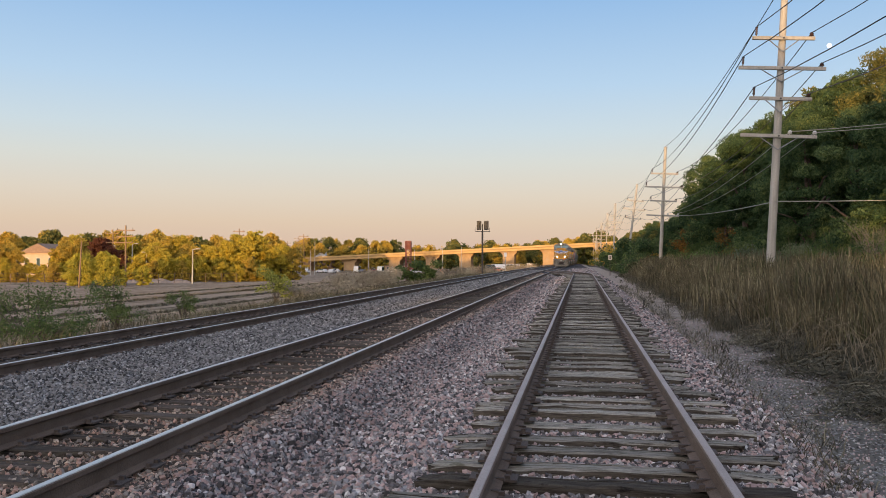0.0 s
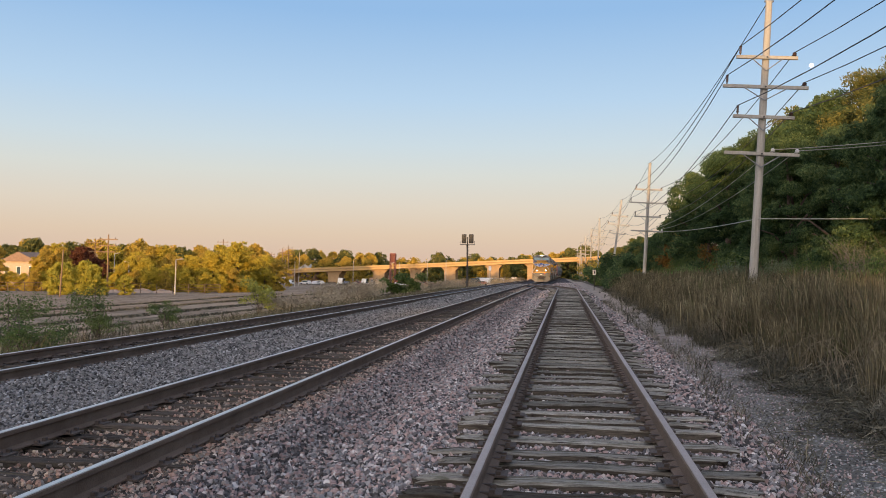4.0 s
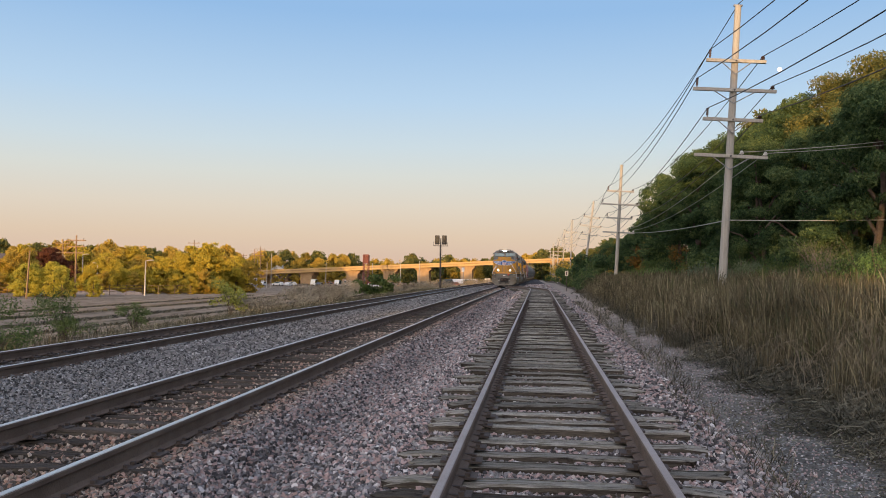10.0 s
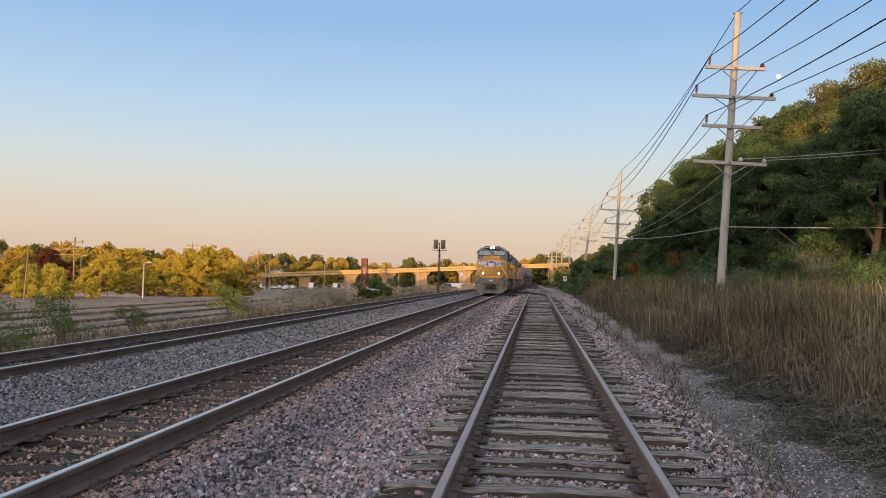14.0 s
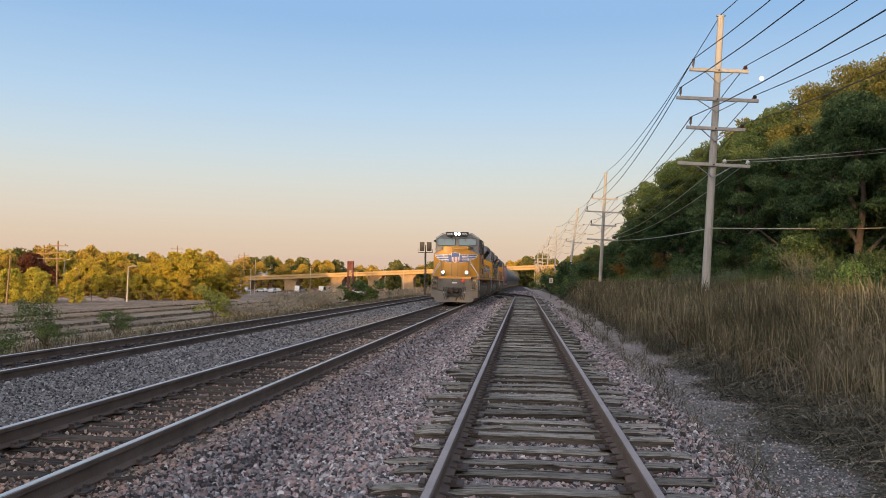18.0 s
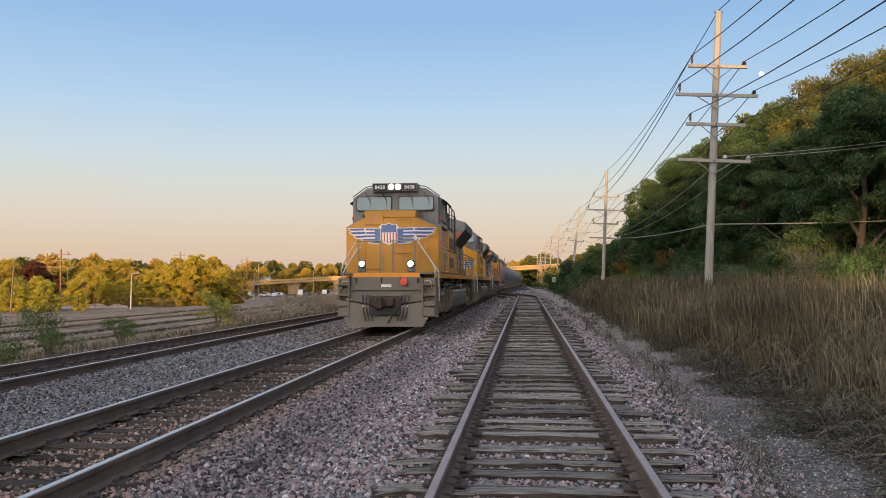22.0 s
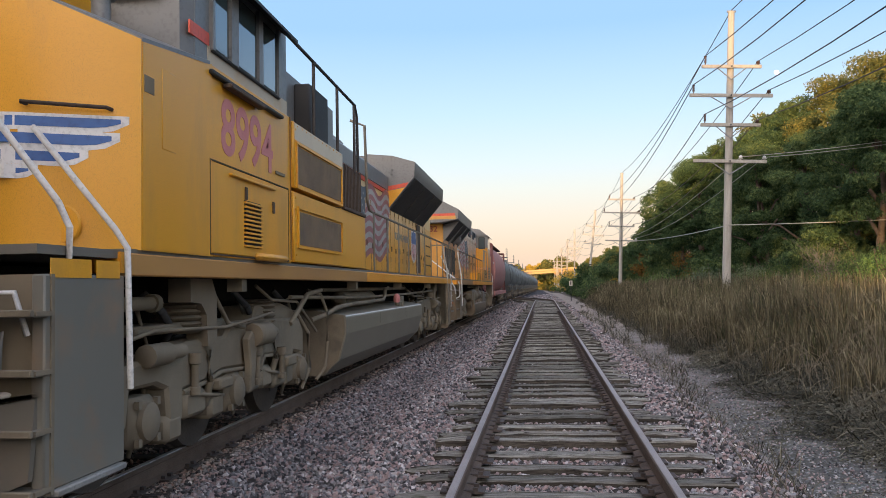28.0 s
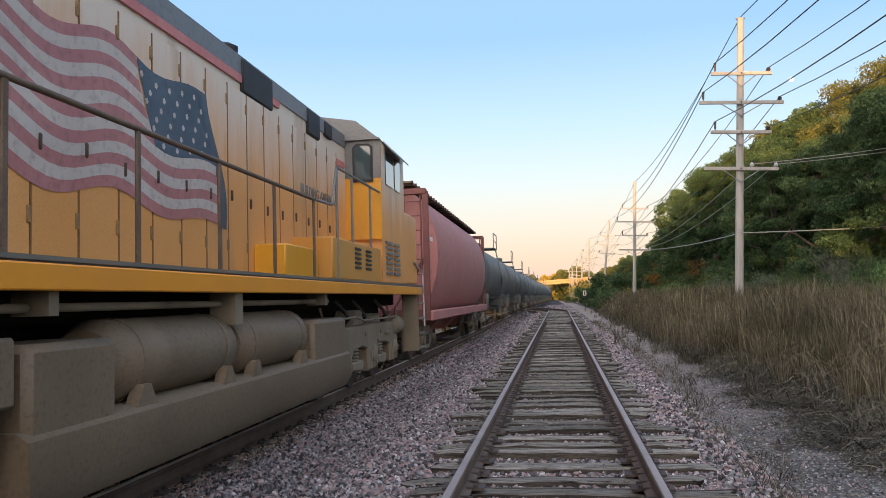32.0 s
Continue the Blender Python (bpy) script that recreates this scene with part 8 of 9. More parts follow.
i = 0
for x, y, h, w, leaf, label in ((-17.5, 23.4, 2.0, 1.9, LEAF_WEED, "large green weed bush beside the second track"), (-19.4, 24.6, 1.6, 1.6, LEAF_WEED, "green weedy bush"), (-16.8, 27.2, 2.1, 1.3, LEAF_WEED, "tall dark weed bush beside the track"), (-15.2, 21.0, .9, 1.3, LEAF_WEED, "low green weeds"), (-17.4, 33.4, 1.4, .7, LEAF_WEED, "slender pale green weed"), (-18.2, 46.8, 2.3, 1.35, LEAF_LIME, "yellow-green bush beside the tracks"), (-17.6, 49.5, 1.2, 1.8, LEAF_TAN, "grey-brown weeds"), (-17.2, 55, 1.3, 2.2, LEAF_TAN, "grey-brown weeds"), (-17.8, 61, 1.7, 2.4, LEAF_TAN, "dry grey-brown weeds going to seed"), (-18.0, 70, 2.0, 2.4, LEAF_TAN, "dry tan weeds beside the track"), (-19.5, 80, 1.8, 2.6, LEAF_TAN, "dry tan weeds beside the track"), (-18.4, 96, 2.6, 2.0, LEAF_WEED, "green shrub beside the track"), (-20.6, 97, 2.0, 2.0, LEAF_WEED, "green weedy shrub"), (-18.6, 110, 1.3, 2.6, LEAF_TAN, "grey-brown weeds"), (-17.4, 124, 1.2, 3.0, LEAF_TAN, "grey-brown weeds"), (-15.4, 140, 1.0, 3.2, LEAF_TAN, "grey-brown weeds"), (-13, 170, 1.1, 4.0, LEAF_TAN, "dry grey-brown scrub"), (-12, 200, 1.2, 4.5, LEAF_TAN, "dry grey-brown scrub"), (-64, 143, 3.0, 3.6, LEAF_GREEN, "dark shrub at the lot's edge"), (-60, 146, 3.0, 3.4, LEAF_GREEN, "dark shrub at the lot's edge"),
                              (4.6, 60, 1.3, 1.0, STRAW_GREEN, "low grey-green bush beside the path"), (4.3, 66, 1.7, 1.2, LEAF_GREEN, "dark bush beside the path"), (4.4, 73, 2.4, 1.6, LEAF_GREEN, "dark bush beside the path"), (4.5, 82, 2.4, 1.6, LEAF_GREEN, "dark bush beside the path"), (4.2, 93, 2.2, 1.6, LEAF_GREEN, "dark bush beside the path"), (4.4, 104, 2.4, 1.8, LEAF_WEED, "green bush beside the path"), (6.5, 80, 3.4, 2.4, LEAF_GREEN, "dark bush beside the path"), (5.8, 88, 3.2, 2.4, LEAF_GREEN, "dark bush beside the path"), (7.2, 97, 3.8, 3.0, LEAF_GREEN, "dark bush beside the path"), (6.6, 110, 3.2, 3.0, LEAF_TURNING, "bush turning brown"), (6.2, 125, 3.2, 3.2, LEAF_GREEN, "dark bush"), (7.0, 145, 3.8, 3.6, LEAF_GREEN, "dark bush"), (7.5, 170, 4.0, 4.0, LEAF_TURNING, "bush turning brown"), (8, 200, 4.2, 4.5, LEAF_TURNING, "bush turning brown"), (9.5, 235, 4.5, 5.0, LEAF_GREEN, "dark bush"),
                              (10.3, 21, 2.2, 1.5, LEAF_GREEN, "dark green bush in the grass"), (9.8, 25, 1.9, 1.4, LEAF_GREEN, "dark green bush in the grass"), (10.6, 33, 2.4, 1.8, LEAF_WEED, "grey-green bush behind the pole"), (10.2, 41, 2.4, 1.8, LEAF_GREEN, "dark bush under the trees"), (10.4, 50, 2.6, 2.0, LEAF_WEED, "green bush under the trees"), (10.0, 59, 2.6, 2.0, LEAF_GREEN, "dark bush under the trees"), (9.8, 67, 2.8, 2.2, LEAF_WEED, "green bush under the trees"), (11.5, 28, 2.6, 2.0, LEAF_GREEN, "dark bush under the trees"), (11.2, 37, 2.8, 2.0, LEAF_GREEN, "dark bush under the trees"), (11.4, 46, 2.9, 2.2, LEAF_GREEN, "dark bush under the trees"), (9.2, 22.5, 1.9, 1.7, LEAF_BRIGHT, "fresh green bush in the grass"), (10.4, 24.6, 2.2, 1.7, LEAF_BRIGHT, "fresh green bush in the grass"), (9.0, 36, 2.1, 1.5, LEAF_SAGE, "grey-green weeds above the grass"), (8.6, 31.5, 1.7, 1.2, LEAF_SAGE, "grey-green weeds above the grass"), (9.4, 45, 1.9, 1.8, LEAF_SAGE, "grey-green weeds above the grass"), (8.9, 54, 1.8, 1.8, LEAF_BRIGHT, "green bush above the grass"), (8.6, 63, 1.8, 1.8, LEAF_WEED, "green bush above the grass"), (10.2, 76, 4.6, 1.8, LEAF_ORANGE, "bush turning orange under the dark trees"), (10.6, 58, 3.9, 1.5, LEAF_ORANGE, "bush turning orange under the dark trees")):
    i += 1
    label += "" if len(label.split()) > 3 else " growing wild there"
    shrub(x, y, h, w, int((2600 if y < 45 else 1000) * min(2.2, w)), .042 if y < 45 else .085 if y < 75 else .16, leaf, label, 100 + i)


def blades(rng, x, y, z, h, w, lean):
    """Grass as narrow bent strips of two pieces; arrays in, arrays out."""
    n = len(x)
    t = rng.uniform(0, 2 * np.pi, n)
    f = rng.uniform(0, 2 * np.pi, n)
    side = np.stack([np.cos(f), np.sin(f), np.zeros(n)], 1) * (w / 2)[:, None]
    way = np.stack([np.cos(t), np.sin(t), np.zeros(n)], 1) * (h * lean)[:, None]
    base = np.stack([x, y, z], 1)
    up = np.zeros((n, 3))
    up[:, 2] = 1
    p1 = base + up * (h * .55)[:, None] + way * .35
    p2 = base + up * (h * (1 - .25 * lean))[:, None] + way
    v = np.stack([base - side, base + side, p1 - side * 1.1, p1 + side * 1.1, p2 - side * .5, p2 + side * .5], 1).reshape(-1, 3)
    k = np.arange(n)[:, None] * 6
    q = np.concatenate([k + np.array([[0, 1, 3, 2]]), k + np.array([[2, 3, 5, 4]])], 0)
    return v, q


def meadow(name, label, material, seed, count, xr, yr, hr, wr, lean, ragged=0.0, edge=0.0, rise=1.6):
    rng = np.random.default_rng(seed)
    f = rng.random(count)
    y = yr[0] + (yr[1] - yr[0]) * f ** (1.6 if yr[1] > 10 else 1.0)
    x = xr[0] + (xr[1] - xr[0]) * rng.random(count) ** 1.25
    clump = np.sin(x * 2.1 + y * .9) * np.sin(y * 1.7 - x) * .5 + np.sin(y * .41 + 2) * .35
    x = x + clump * ragged + edge * np.clip(y - 8, 0, 12)
    h = rng.uniform(*hr, count) * (1 + .34 * clump) * np.clip((x - edge * np.clip(y - 8, 0, 12) - xr[0] + .35) / rise, .2, 1)
    w = rng.uniform(*wr, count) * (1 + np.maximum(y, 0) / 18)
    z = np.array([land(a, b) for a, b in zip(x, y)]) - .02
    v, q = blades(rng, x, y, z, h, w, rng.uniform(lean[0], lean[1], count))
    ob = new(name, soup(name, v, q, material))
    return tagged(ob, label, "grass", kind="stuff")


def bank_edge(y):
    """Where the tall grass begins, and where the trodden thatch in front of it begins."""
    return np.interp(y, (0, 8, 14, 18, 23, 40, 90), (4.6, 4.5, 4.15, 3.85, 3.65, 3.9, 4.6)), np.interp(y, (0, 8, 13, 20, 40, 90), (2.6, 2.65, 2.85, 3.2, 3.45, 4.2))


def tufts(name, label, material, seed, clumps, per, yr, deep, hr, wr, fan, plume=1.6, power=1.5, front=0.0):
    """Tall grass in clumps: stems fan out of each root, thicken to a plume and taper."""
    rng = np.random.default_rng(seed)
    cy = yr[0] + (yr[1] - yr[0]) * rng.random(clumps) ** power
    tall, _ = bank_edge(cy)
    wave = .28 * np.sin(cy * 2.3) + .2 * np.sin(cy * 5.1 + 1) + rng.normal(size=clumps) * .18
    back = rng.random(clumps) ** 1.5 * deep
    cx = tall + front + wave * np.exp(-back) + back
    hc = rng.uniform(*hr, clumps) * (1 + .16 * np.sin(cx * 1.3 + cy * .45) + .10 * np.sin(cy * 1.1)) * np.clip(.62 + back * .5, 0, 1)
    n = clumps * per
    at = np.repeat(np.arange(clumps), per)
    y0 = np.maximum(cy[at], 0)
    t = rng.uniform(0, 2 * np.pi, n)
    r = np.abs(rng.normal(size=n))
    way = np.stack([np.cos(t), np.sin(t), np.zeros(n)], 1)
    base = np.stack([cx[at], cy[at], np.array([land(a, b) for a, b in zip(cx, cy)])[at] - .02], 1) + way * (r * .07)[:, None]
    h = hc[at] * rng.uniform(.55, 1.08, n)
    lean = (fan * r * h * rng.uniform(.4, 1.2, n))[:, None]
    w = (rng.uniform(*wr, n) * (1 + y0 / 60))[:, None]
    f = rng.uniform(0, 2 * np.pi, n)
    side = np.stack([np.cos(f), np.sin(f), np.zeros(n)], 1) * w / 2
    up = np.array([0, 0, 1.0])
    p1 = base + up * (h * .5)[:, None] + way * lean * .3
    p2 = base + up * (h * .82)[:, None] + way * lean * .68
    p3 = base + up * (h * (1 - .3 * fan * r.clip(0, 1.5)))[:, None] + way * lean * 1.1
    k_ = np.where(rng.random(n) < .45, plume, .9)[:, None]
    v = np.stack([base - side, base + side, p1 - side * .9, p1 + side * .9, p2 - side * k_, p2 + side * k_, p3 - side * .3, p3 + side * .3], 1).reshape(-1, 3)
    b = np.arange(n)[:, None] * 8
    q = np.concatenate([b + np.array([[0, 1, 3, 2]]), b + np.array([[2, 3, 5, 4]]), b + np.array([[4, 5, 7, 6]])], 0)
    return tagged(new(name, soup(name, v, q, material)), label, "grass", kind="stuff")


tufts("dry_grass", "tall brown dry grass standing beside the gravel path", STRAW, 51, 4200, 36, (3.5, 82), 7.5, (.98, 1.34), (.0045, .010), .26)
tufts("green_grass", "half-green grass among the dry stems", STRAW_GREEN, 52, 1700, 24, (4, 82), 8.0, (.85, 1.36), (.005, .011), .3, 1.4, front=.35)
tufts("grass_edge", "low dry grass broken down along the path", STRAW_DULL, 53, 900, 16, (4, 70), 1.6, (.30, .62), (.004, .008), .75, 1.2, front=-.75)
tufts("dry_grass", "tall brown dry grass behind along the path", STRAW, 57, 260, 20, (-14, 4), 7.0, (.9, 1.25), (.009, .016), .3, power=1.0)


def thatch(name, label, material, seed, count, yr, hr, wr):
    """Flattened stems that lie criss-cross over one another in front of the standing grass."""
    rng = np.random.default_rng(seed)
    y = yr[0] + (yr[1] - yr[0]) * rng.random(count) ** 1.7
    tall, edge = bank_edge(y)
    ragged = .22 * np.sin(y * 1.9) + .14 * np.sin(y * 4.7) + rng.normal(size=count) * .12
    u = rng.random(count) ** .75
    x = edge + ragged * (1 - u) + (tall + .5 - edge) * u
    z = np.array([land(a, b) for a, b in zip(x, y)]) + .01
    n = count
    t = rng.uniform(0, 2 * np.pi, n)
    way = np.stack([np.cos(t), np.sin(t), np.zeros(n)], 1)
    length = rng.uniform(*hr, n) * (.55 + .6 * u)
    lift = rng.uniform(.03, .5, n) * length * (.5 + u)
    side = np.stack([-np.sin(t), np.cos(t), rng.uniform(-.6, .6, n)], 1) * (rng.uniform(*wr, n) * (1 + y / 22))[:, None] / 2
    base = np.stack([x, y, z], 1)
    up = np.array([0, 0, 1.0])
    p1 = base + way * (length * .4)[:, None] + up * lift[:, None]
    p2 = base + way * length[:, None] + up * (lift * rng.uniform(.1, 1.0, n))[:, None]
    v = np.stack([base - side, base + side, p1 - side, p1 + side, p2 - side * .4, p2 + side * .4], 1).reshape(-1, 3)
    b = np.arange(n)[:, None] * 6
    q = np.concatenate([b + np.array([[0, 1, 3, 2]]), b + np.array([[2, 3, 5, 4]])], 0)
    return tagged(new(name, soup(name, v, q, material)), label, "grass", kind="stuff")


thatch("fallen_grass", "grey-brown thatch of fallen grass along the path", STRAW_DULL, 58, 85000, (4, 60), (.12, .55), (.004, .008))
meadow("path_weeds", "sparse dry tufts between ties and path", STRAW_DULL, 54, 2200, (1.75, 2.2), (6, 45), (.05, .24), (.003, .006), (.4, 1.3), .3, .03, .3)
meadow("lot_weeds", "thin dry weeds beside the second track", STRAW, 55, 15000, (-17.5, -11.4), (8, 120), (.15, .6), (.004, .008), (.2, .9), .6)


for xo in (-22.5, -27.5, -33.0, -40.0):
    meadow("dead_weeds", "strip of dead brown weeds along an old lifted track", STRAW_DULL, int(80 - xo), 9000, (xo - .9, xo + .9), (16, 110), (.05, .26), (.010, .018), (.3, 1.2), .3)


def arching_stems():
    """Bleached fallen stems at the grass edge."""
    rng = random.Random(77)
    g = Geo()
    for i in range(230):
        bent = i < 60
        x, y = (4.5 + rng.random() * 0.9, 8.6 + rng.random() * 3.4) if bent else (3.4 + rng.random() * 1.3, 6.0 + rng.random() ** 1.5 * 22)
        z = land(x, y)
        h = rng.uniform(.5, 1.05) if bent else rng.uniform(.2, .8)
        dx, dy = (rng.uniform(-1.3, -.2), rng.uniform(-.7, .5)) if bent else (rng.uniform(-.9, .3), rng.uniform(-.6, .6))
        g.rod([(x, y, z), (x + dx * .22, y + dy * .22, z + h * .72), (x + dx * .5, y + dy * .5, z + h * .98), (x + dx * .8, y + dy * .8, z + h * .85), (x + dx * 1.05, y + dy * 1.05, z + h * .5)], .0045, 3, .0022)
    tagged(solid("fallen_stems", g, STRAW_PALE, "bleached arching grass stems", "grass"), kind="stuff")


TWIG = paint("dead_twigs", (0.115, 0.11, 0.095), (0.17, 0.165, 0.145), 5, 0.9, spec=0.2)


def dead_bush(x, y, h, seed):
    """Bare pale twigs that fork three times."""
    rng = random.Random(seed)
    th = thing("dead_bush", pose(x, y, land(x, y)), "bare pale dead bush standing above the grass", "bush")

    def limb(g, p, d, length, r, depth):
        q = p + d * length
        mid = p + d * length * .5 + Vector((rng.uniform(-.05, .05), rng.uniform(-.05, .05), .02)) * length
        g.rod([p, mid, q], r, 4, r * .6)
        if depth:
            for _ in range(3):
                e = (d + Vector((rng.uniform(-.7, .7), rng.uniform(-.7, .7), rng.uniform(-.1, .5)))).normalized()
                limb(g, p.lerp(q, rng.uniform(.55, 1)), e, length * rng.uniform(.5, .75), r * .6, depth - 1)
    for k in range(7):
        g = Geo()
        limb(g, Vector((rng.uniform(-.2, .2), rng.uniform(-.2, .2), -.05)), Vector((rng.uniform(-.45, .45), rng.uniform(-.45, .45), 1)).normalized(), h * rng.uniform(.36, .5), .014, 3)
        part("branch", g, TWIG, th)


dead_bush(9.5, 28.5, 2.9, 5)
dead_bush(9.9, 29.8, 2.6, 6)

STRAW_PALE = paint("bleached_straw", (0.15, 0.125, 0.088), (0.25, 0.21, 0.155), 4, 0.9, spec=0.2)
arching_stems()
drop_models(near_models + mid_models + gold_models + far_models)

# ---- loose stones ----
def stone_paint():
    m = bpy.data.materials.new("ballast_stone")
    m.use_nodes = True
    t = m.node_tree
    p = t.nodes["Principled BSDF"]
    g = t.nodes.new("ShaderNodeNewGeometry")
    r = t.nodes.new("ShaderNodeValToRGB")
    r.color_ramp.interpolation = "CONSTANT"
    cols = ((0.0, (0.075, 0.072, 0.076)), (0.18, (0.155, 0.145, 0.15)), (0.34, (0.36, 0.27, 0.26)), (0.48, (0.26, 0.255, 0.265)), (0.62, (0.46, 0.35, 0.335)), (0.75, (0.36, 0.35, 0.355)), (0.87, (0.52, 0.47, 0.46)), (0.96, (0.70, 0.67, 0.66)))
    for i, (pos, c) in enumerate(cols):
        e = r.color_ramp.elements[i] if i < 2 else r.color_ramp.elements.new(pos)
        e.position, e.color = pos, (*c, 1)
    t.links.new(g.outputs["Random Per Island"], r.inputs[0])
    tc = t.nodes.new("ShaderNodeTexCoord")
    n = t.nodes.new("ShaderNodeTexNoise")
    n.inputs["Scale"].default_value, n.inputs["Detail"].default_value = 55, 4
    t.links.new(tc.outputs["Object"], n.inputs["Vector"])
    mx = t.nodes.new("ShaderNodeMix")
    mx.data_type, mx.blend_type = "RGBA", "MULTIPLY"
    mx.inputs[0].default_value = 0.45
    t.links.new(r.outputs[0], mx.inputs[6])
    t.links.new(n.outputs[0], mx.inputs[7])
    sp = t.nodes.new("ShaderNodeSeparateXYZ")
    t.links.new(tc.outputs["Object"], sp.inputs[0])
    mr = t.nodes.new("ShaderNodeMapRange")
    mr.inputs[1].default_value, mr.inputs[2].default_value = -1.7, -2.35
    t.links.new(sp.outputs["X"], mr.inputs[0])
    m2 = t.nodes.new("ShaderNodeMix")
    m2.data_type, m2.blend_type = "RGBA", "MULTIPLY"
    m2.inputs[7].default_value = (0.74, 0.735, 0.74, 1)
    t.links.new(mr.outputs[0], m2.inputs[0])
    t.links.new(mx.outputs[2], m2.inputs[6])
    mr2 = t.nodes.new("ShaderNodeMapRange")
    mr2.inputs[1].default_value, mr2.inputs[2].default_value = -5.0, -5.9
    t.links.new(sp.outputs["X"], mr2.inputs[0])
    bw = t.nodes.new("ShaderNodeRGBToBW")
    t.links.new(m2.outputs[2], bw.inputs[0])
    slate = t.nodes.new("ShaderNodeVectorMath")
    slate.operation = "SCALE"
    slate.inputs[0].default_value = (0.92, 0.925, 0.935)
    t.links.new(bw.outputs[0], slate.inputs["Scale"])
    half = t.nodes.new("ShaderNodeMath")
    half.operation = "MULTIPLY"
    half.inputs[1].default_value = 0.85
    t.links.new(mr2.outputs[0], half.inputs[0])
    m3 = t.nodes.new("ShaderNodeMix")
    m3.data_type = "RGBA"
    t.links.new(half.outputs[0], m3.inputs[0])
    t.links.new(m2.outputs[2], m3.inputs[6])
    t.links.new(slate.outputs[0], m3.inputs[7])
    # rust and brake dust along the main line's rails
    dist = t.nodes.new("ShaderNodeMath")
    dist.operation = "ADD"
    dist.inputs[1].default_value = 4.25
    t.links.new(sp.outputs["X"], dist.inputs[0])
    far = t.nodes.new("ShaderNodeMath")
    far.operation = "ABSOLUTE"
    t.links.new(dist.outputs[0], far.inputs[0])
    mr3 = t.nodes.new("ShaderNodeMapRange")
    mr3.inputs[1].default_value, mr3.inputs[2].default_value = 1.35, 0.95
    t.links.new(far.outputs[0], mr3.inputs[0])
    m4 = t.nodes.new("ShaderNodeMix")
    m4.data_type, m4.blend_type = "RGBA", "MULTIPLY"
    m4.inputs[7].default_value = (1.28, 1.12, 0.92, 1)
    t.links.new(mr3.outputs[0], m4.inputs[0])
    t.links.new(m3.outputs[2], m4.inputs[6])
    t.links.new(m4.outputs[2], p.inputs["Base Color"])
    p.inputs["Roughness"].default_value = 0.88
    p.inputs["Specular IOR Level"].default_value = 0.25
    return m


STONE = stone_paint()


def clear_of_siding(x, y):
    sx = np.array([side_at(v)[0] for v in y])
    return np.abs(x - sx) > 1.38


def on_siding(x, y):
    sx = np.array([side_at(v)[0] for v in y])
    return np.abs(x - sx) < 1.38


def stones(name, label, seed, count, xr, yr, size, power=1.5, keep=None, lift=(-.05, .95)):
    rng = np.random.default_rng(seed)
    y = yr[0] + (yr[1] - yr[0]) * rng.random(count) ** power
    x = xr[0] + (xr[1] - xr[0]) * rng.random(count)
    if keep is not None:
        ok = keep(x, y)
        x, y = x[ok], y[ok]
    n = len(x)
    s = size * rng.uniform(.55, 1.5, n)
    z = np.array([land(a, b) for a, b in zip(x, y)]) + s * rng.uniform(*lift, n)
    corners = np.array([(i, j, k) for k in (-1, 1) for j in (-1, 1) for i in (-1, 1)], float)
    v = corners[None] * rng.uniform(.35, 1.05, (n, 8, 3))
    a = rng.normal(size=(n, 3, 3))
    q, _ = np.linalg.qr(a)
    v = np.einsum("nij,nkj->nki", q, v * np.stack([s, s * rng.uniform(.65, 1, n), s * rng.uniform(.55, .9, n)], 1)[:, None, :])
    v += np.stack([x, y, z], 1)[:, None, :]
    f = np.array([(0, 2, 3, 1), (4, 5, 7, 6), (0, 1, 5, 4), (2, 6, 7, 3), (0, 4, 6, 2), (1, 3, 7, 5)])
    faces = (np.arange(n)[:, None, None] * 8 + f[None]).reshape(-1, 4)
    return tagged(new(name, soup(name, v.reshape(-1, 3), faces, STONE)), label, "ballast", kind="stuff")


stones("ballast_stones", "loose pink and grey crushed stone between the tracks", 201, 95000, (-3.4, 1.5), (3.8, 17), .0195, 1.4)
stones("ballast_stones", "grey crushed stone round the main line", 202, 90000, (-8.2, -3.3), (4.5, 20), .0185, 1.3)
stones("ballast_stones", "crushed stone farther along the tracks", 203, 80000, (-8.4, 2.1), (16, 50), .027, 1.45, clear_of_siding)
stones("ballast_stones", "dark crushed stone round the second track", 204, 20000, (-11, -8.0), (8, 40), .024, 1.3)
stones("ballast_stones", "brownish fines and stone filling the main line's ties", 210, 16000, (-4.95, -3.55), (4.5, 30), .016, 1.4, None, (.9, 3.0))
stones("ballast_stones", "crushed stone along the distant tracks", 207, 26000, (-9.0, 2.2), (46, 130), .055, 1.5, clear_of_siding, (-.4, .5))
stones("path_pebbles", "pinkish pebbles at the edge of the path", 205, 11000, (1.25, 2.0), (4, 24), .020, 1.3)
stones("path_gravel", "fine grey gravel trodden into the path", 206, 9000, (1.9, 3.2), (4.5, 22), .009, 1.4)
stones("ballast_stones", "crushed stone between the old ties", 208, 16000, (-1.3, 1.9), (15, 60), .026, 1.4, on_siding, (-.3, .5))
stones("ballast_stones", "crushed stone underfoot and behind along the tracks", 209, 30000, (-10.8, 1.9), (-14, 4.6), .034, 1.0)

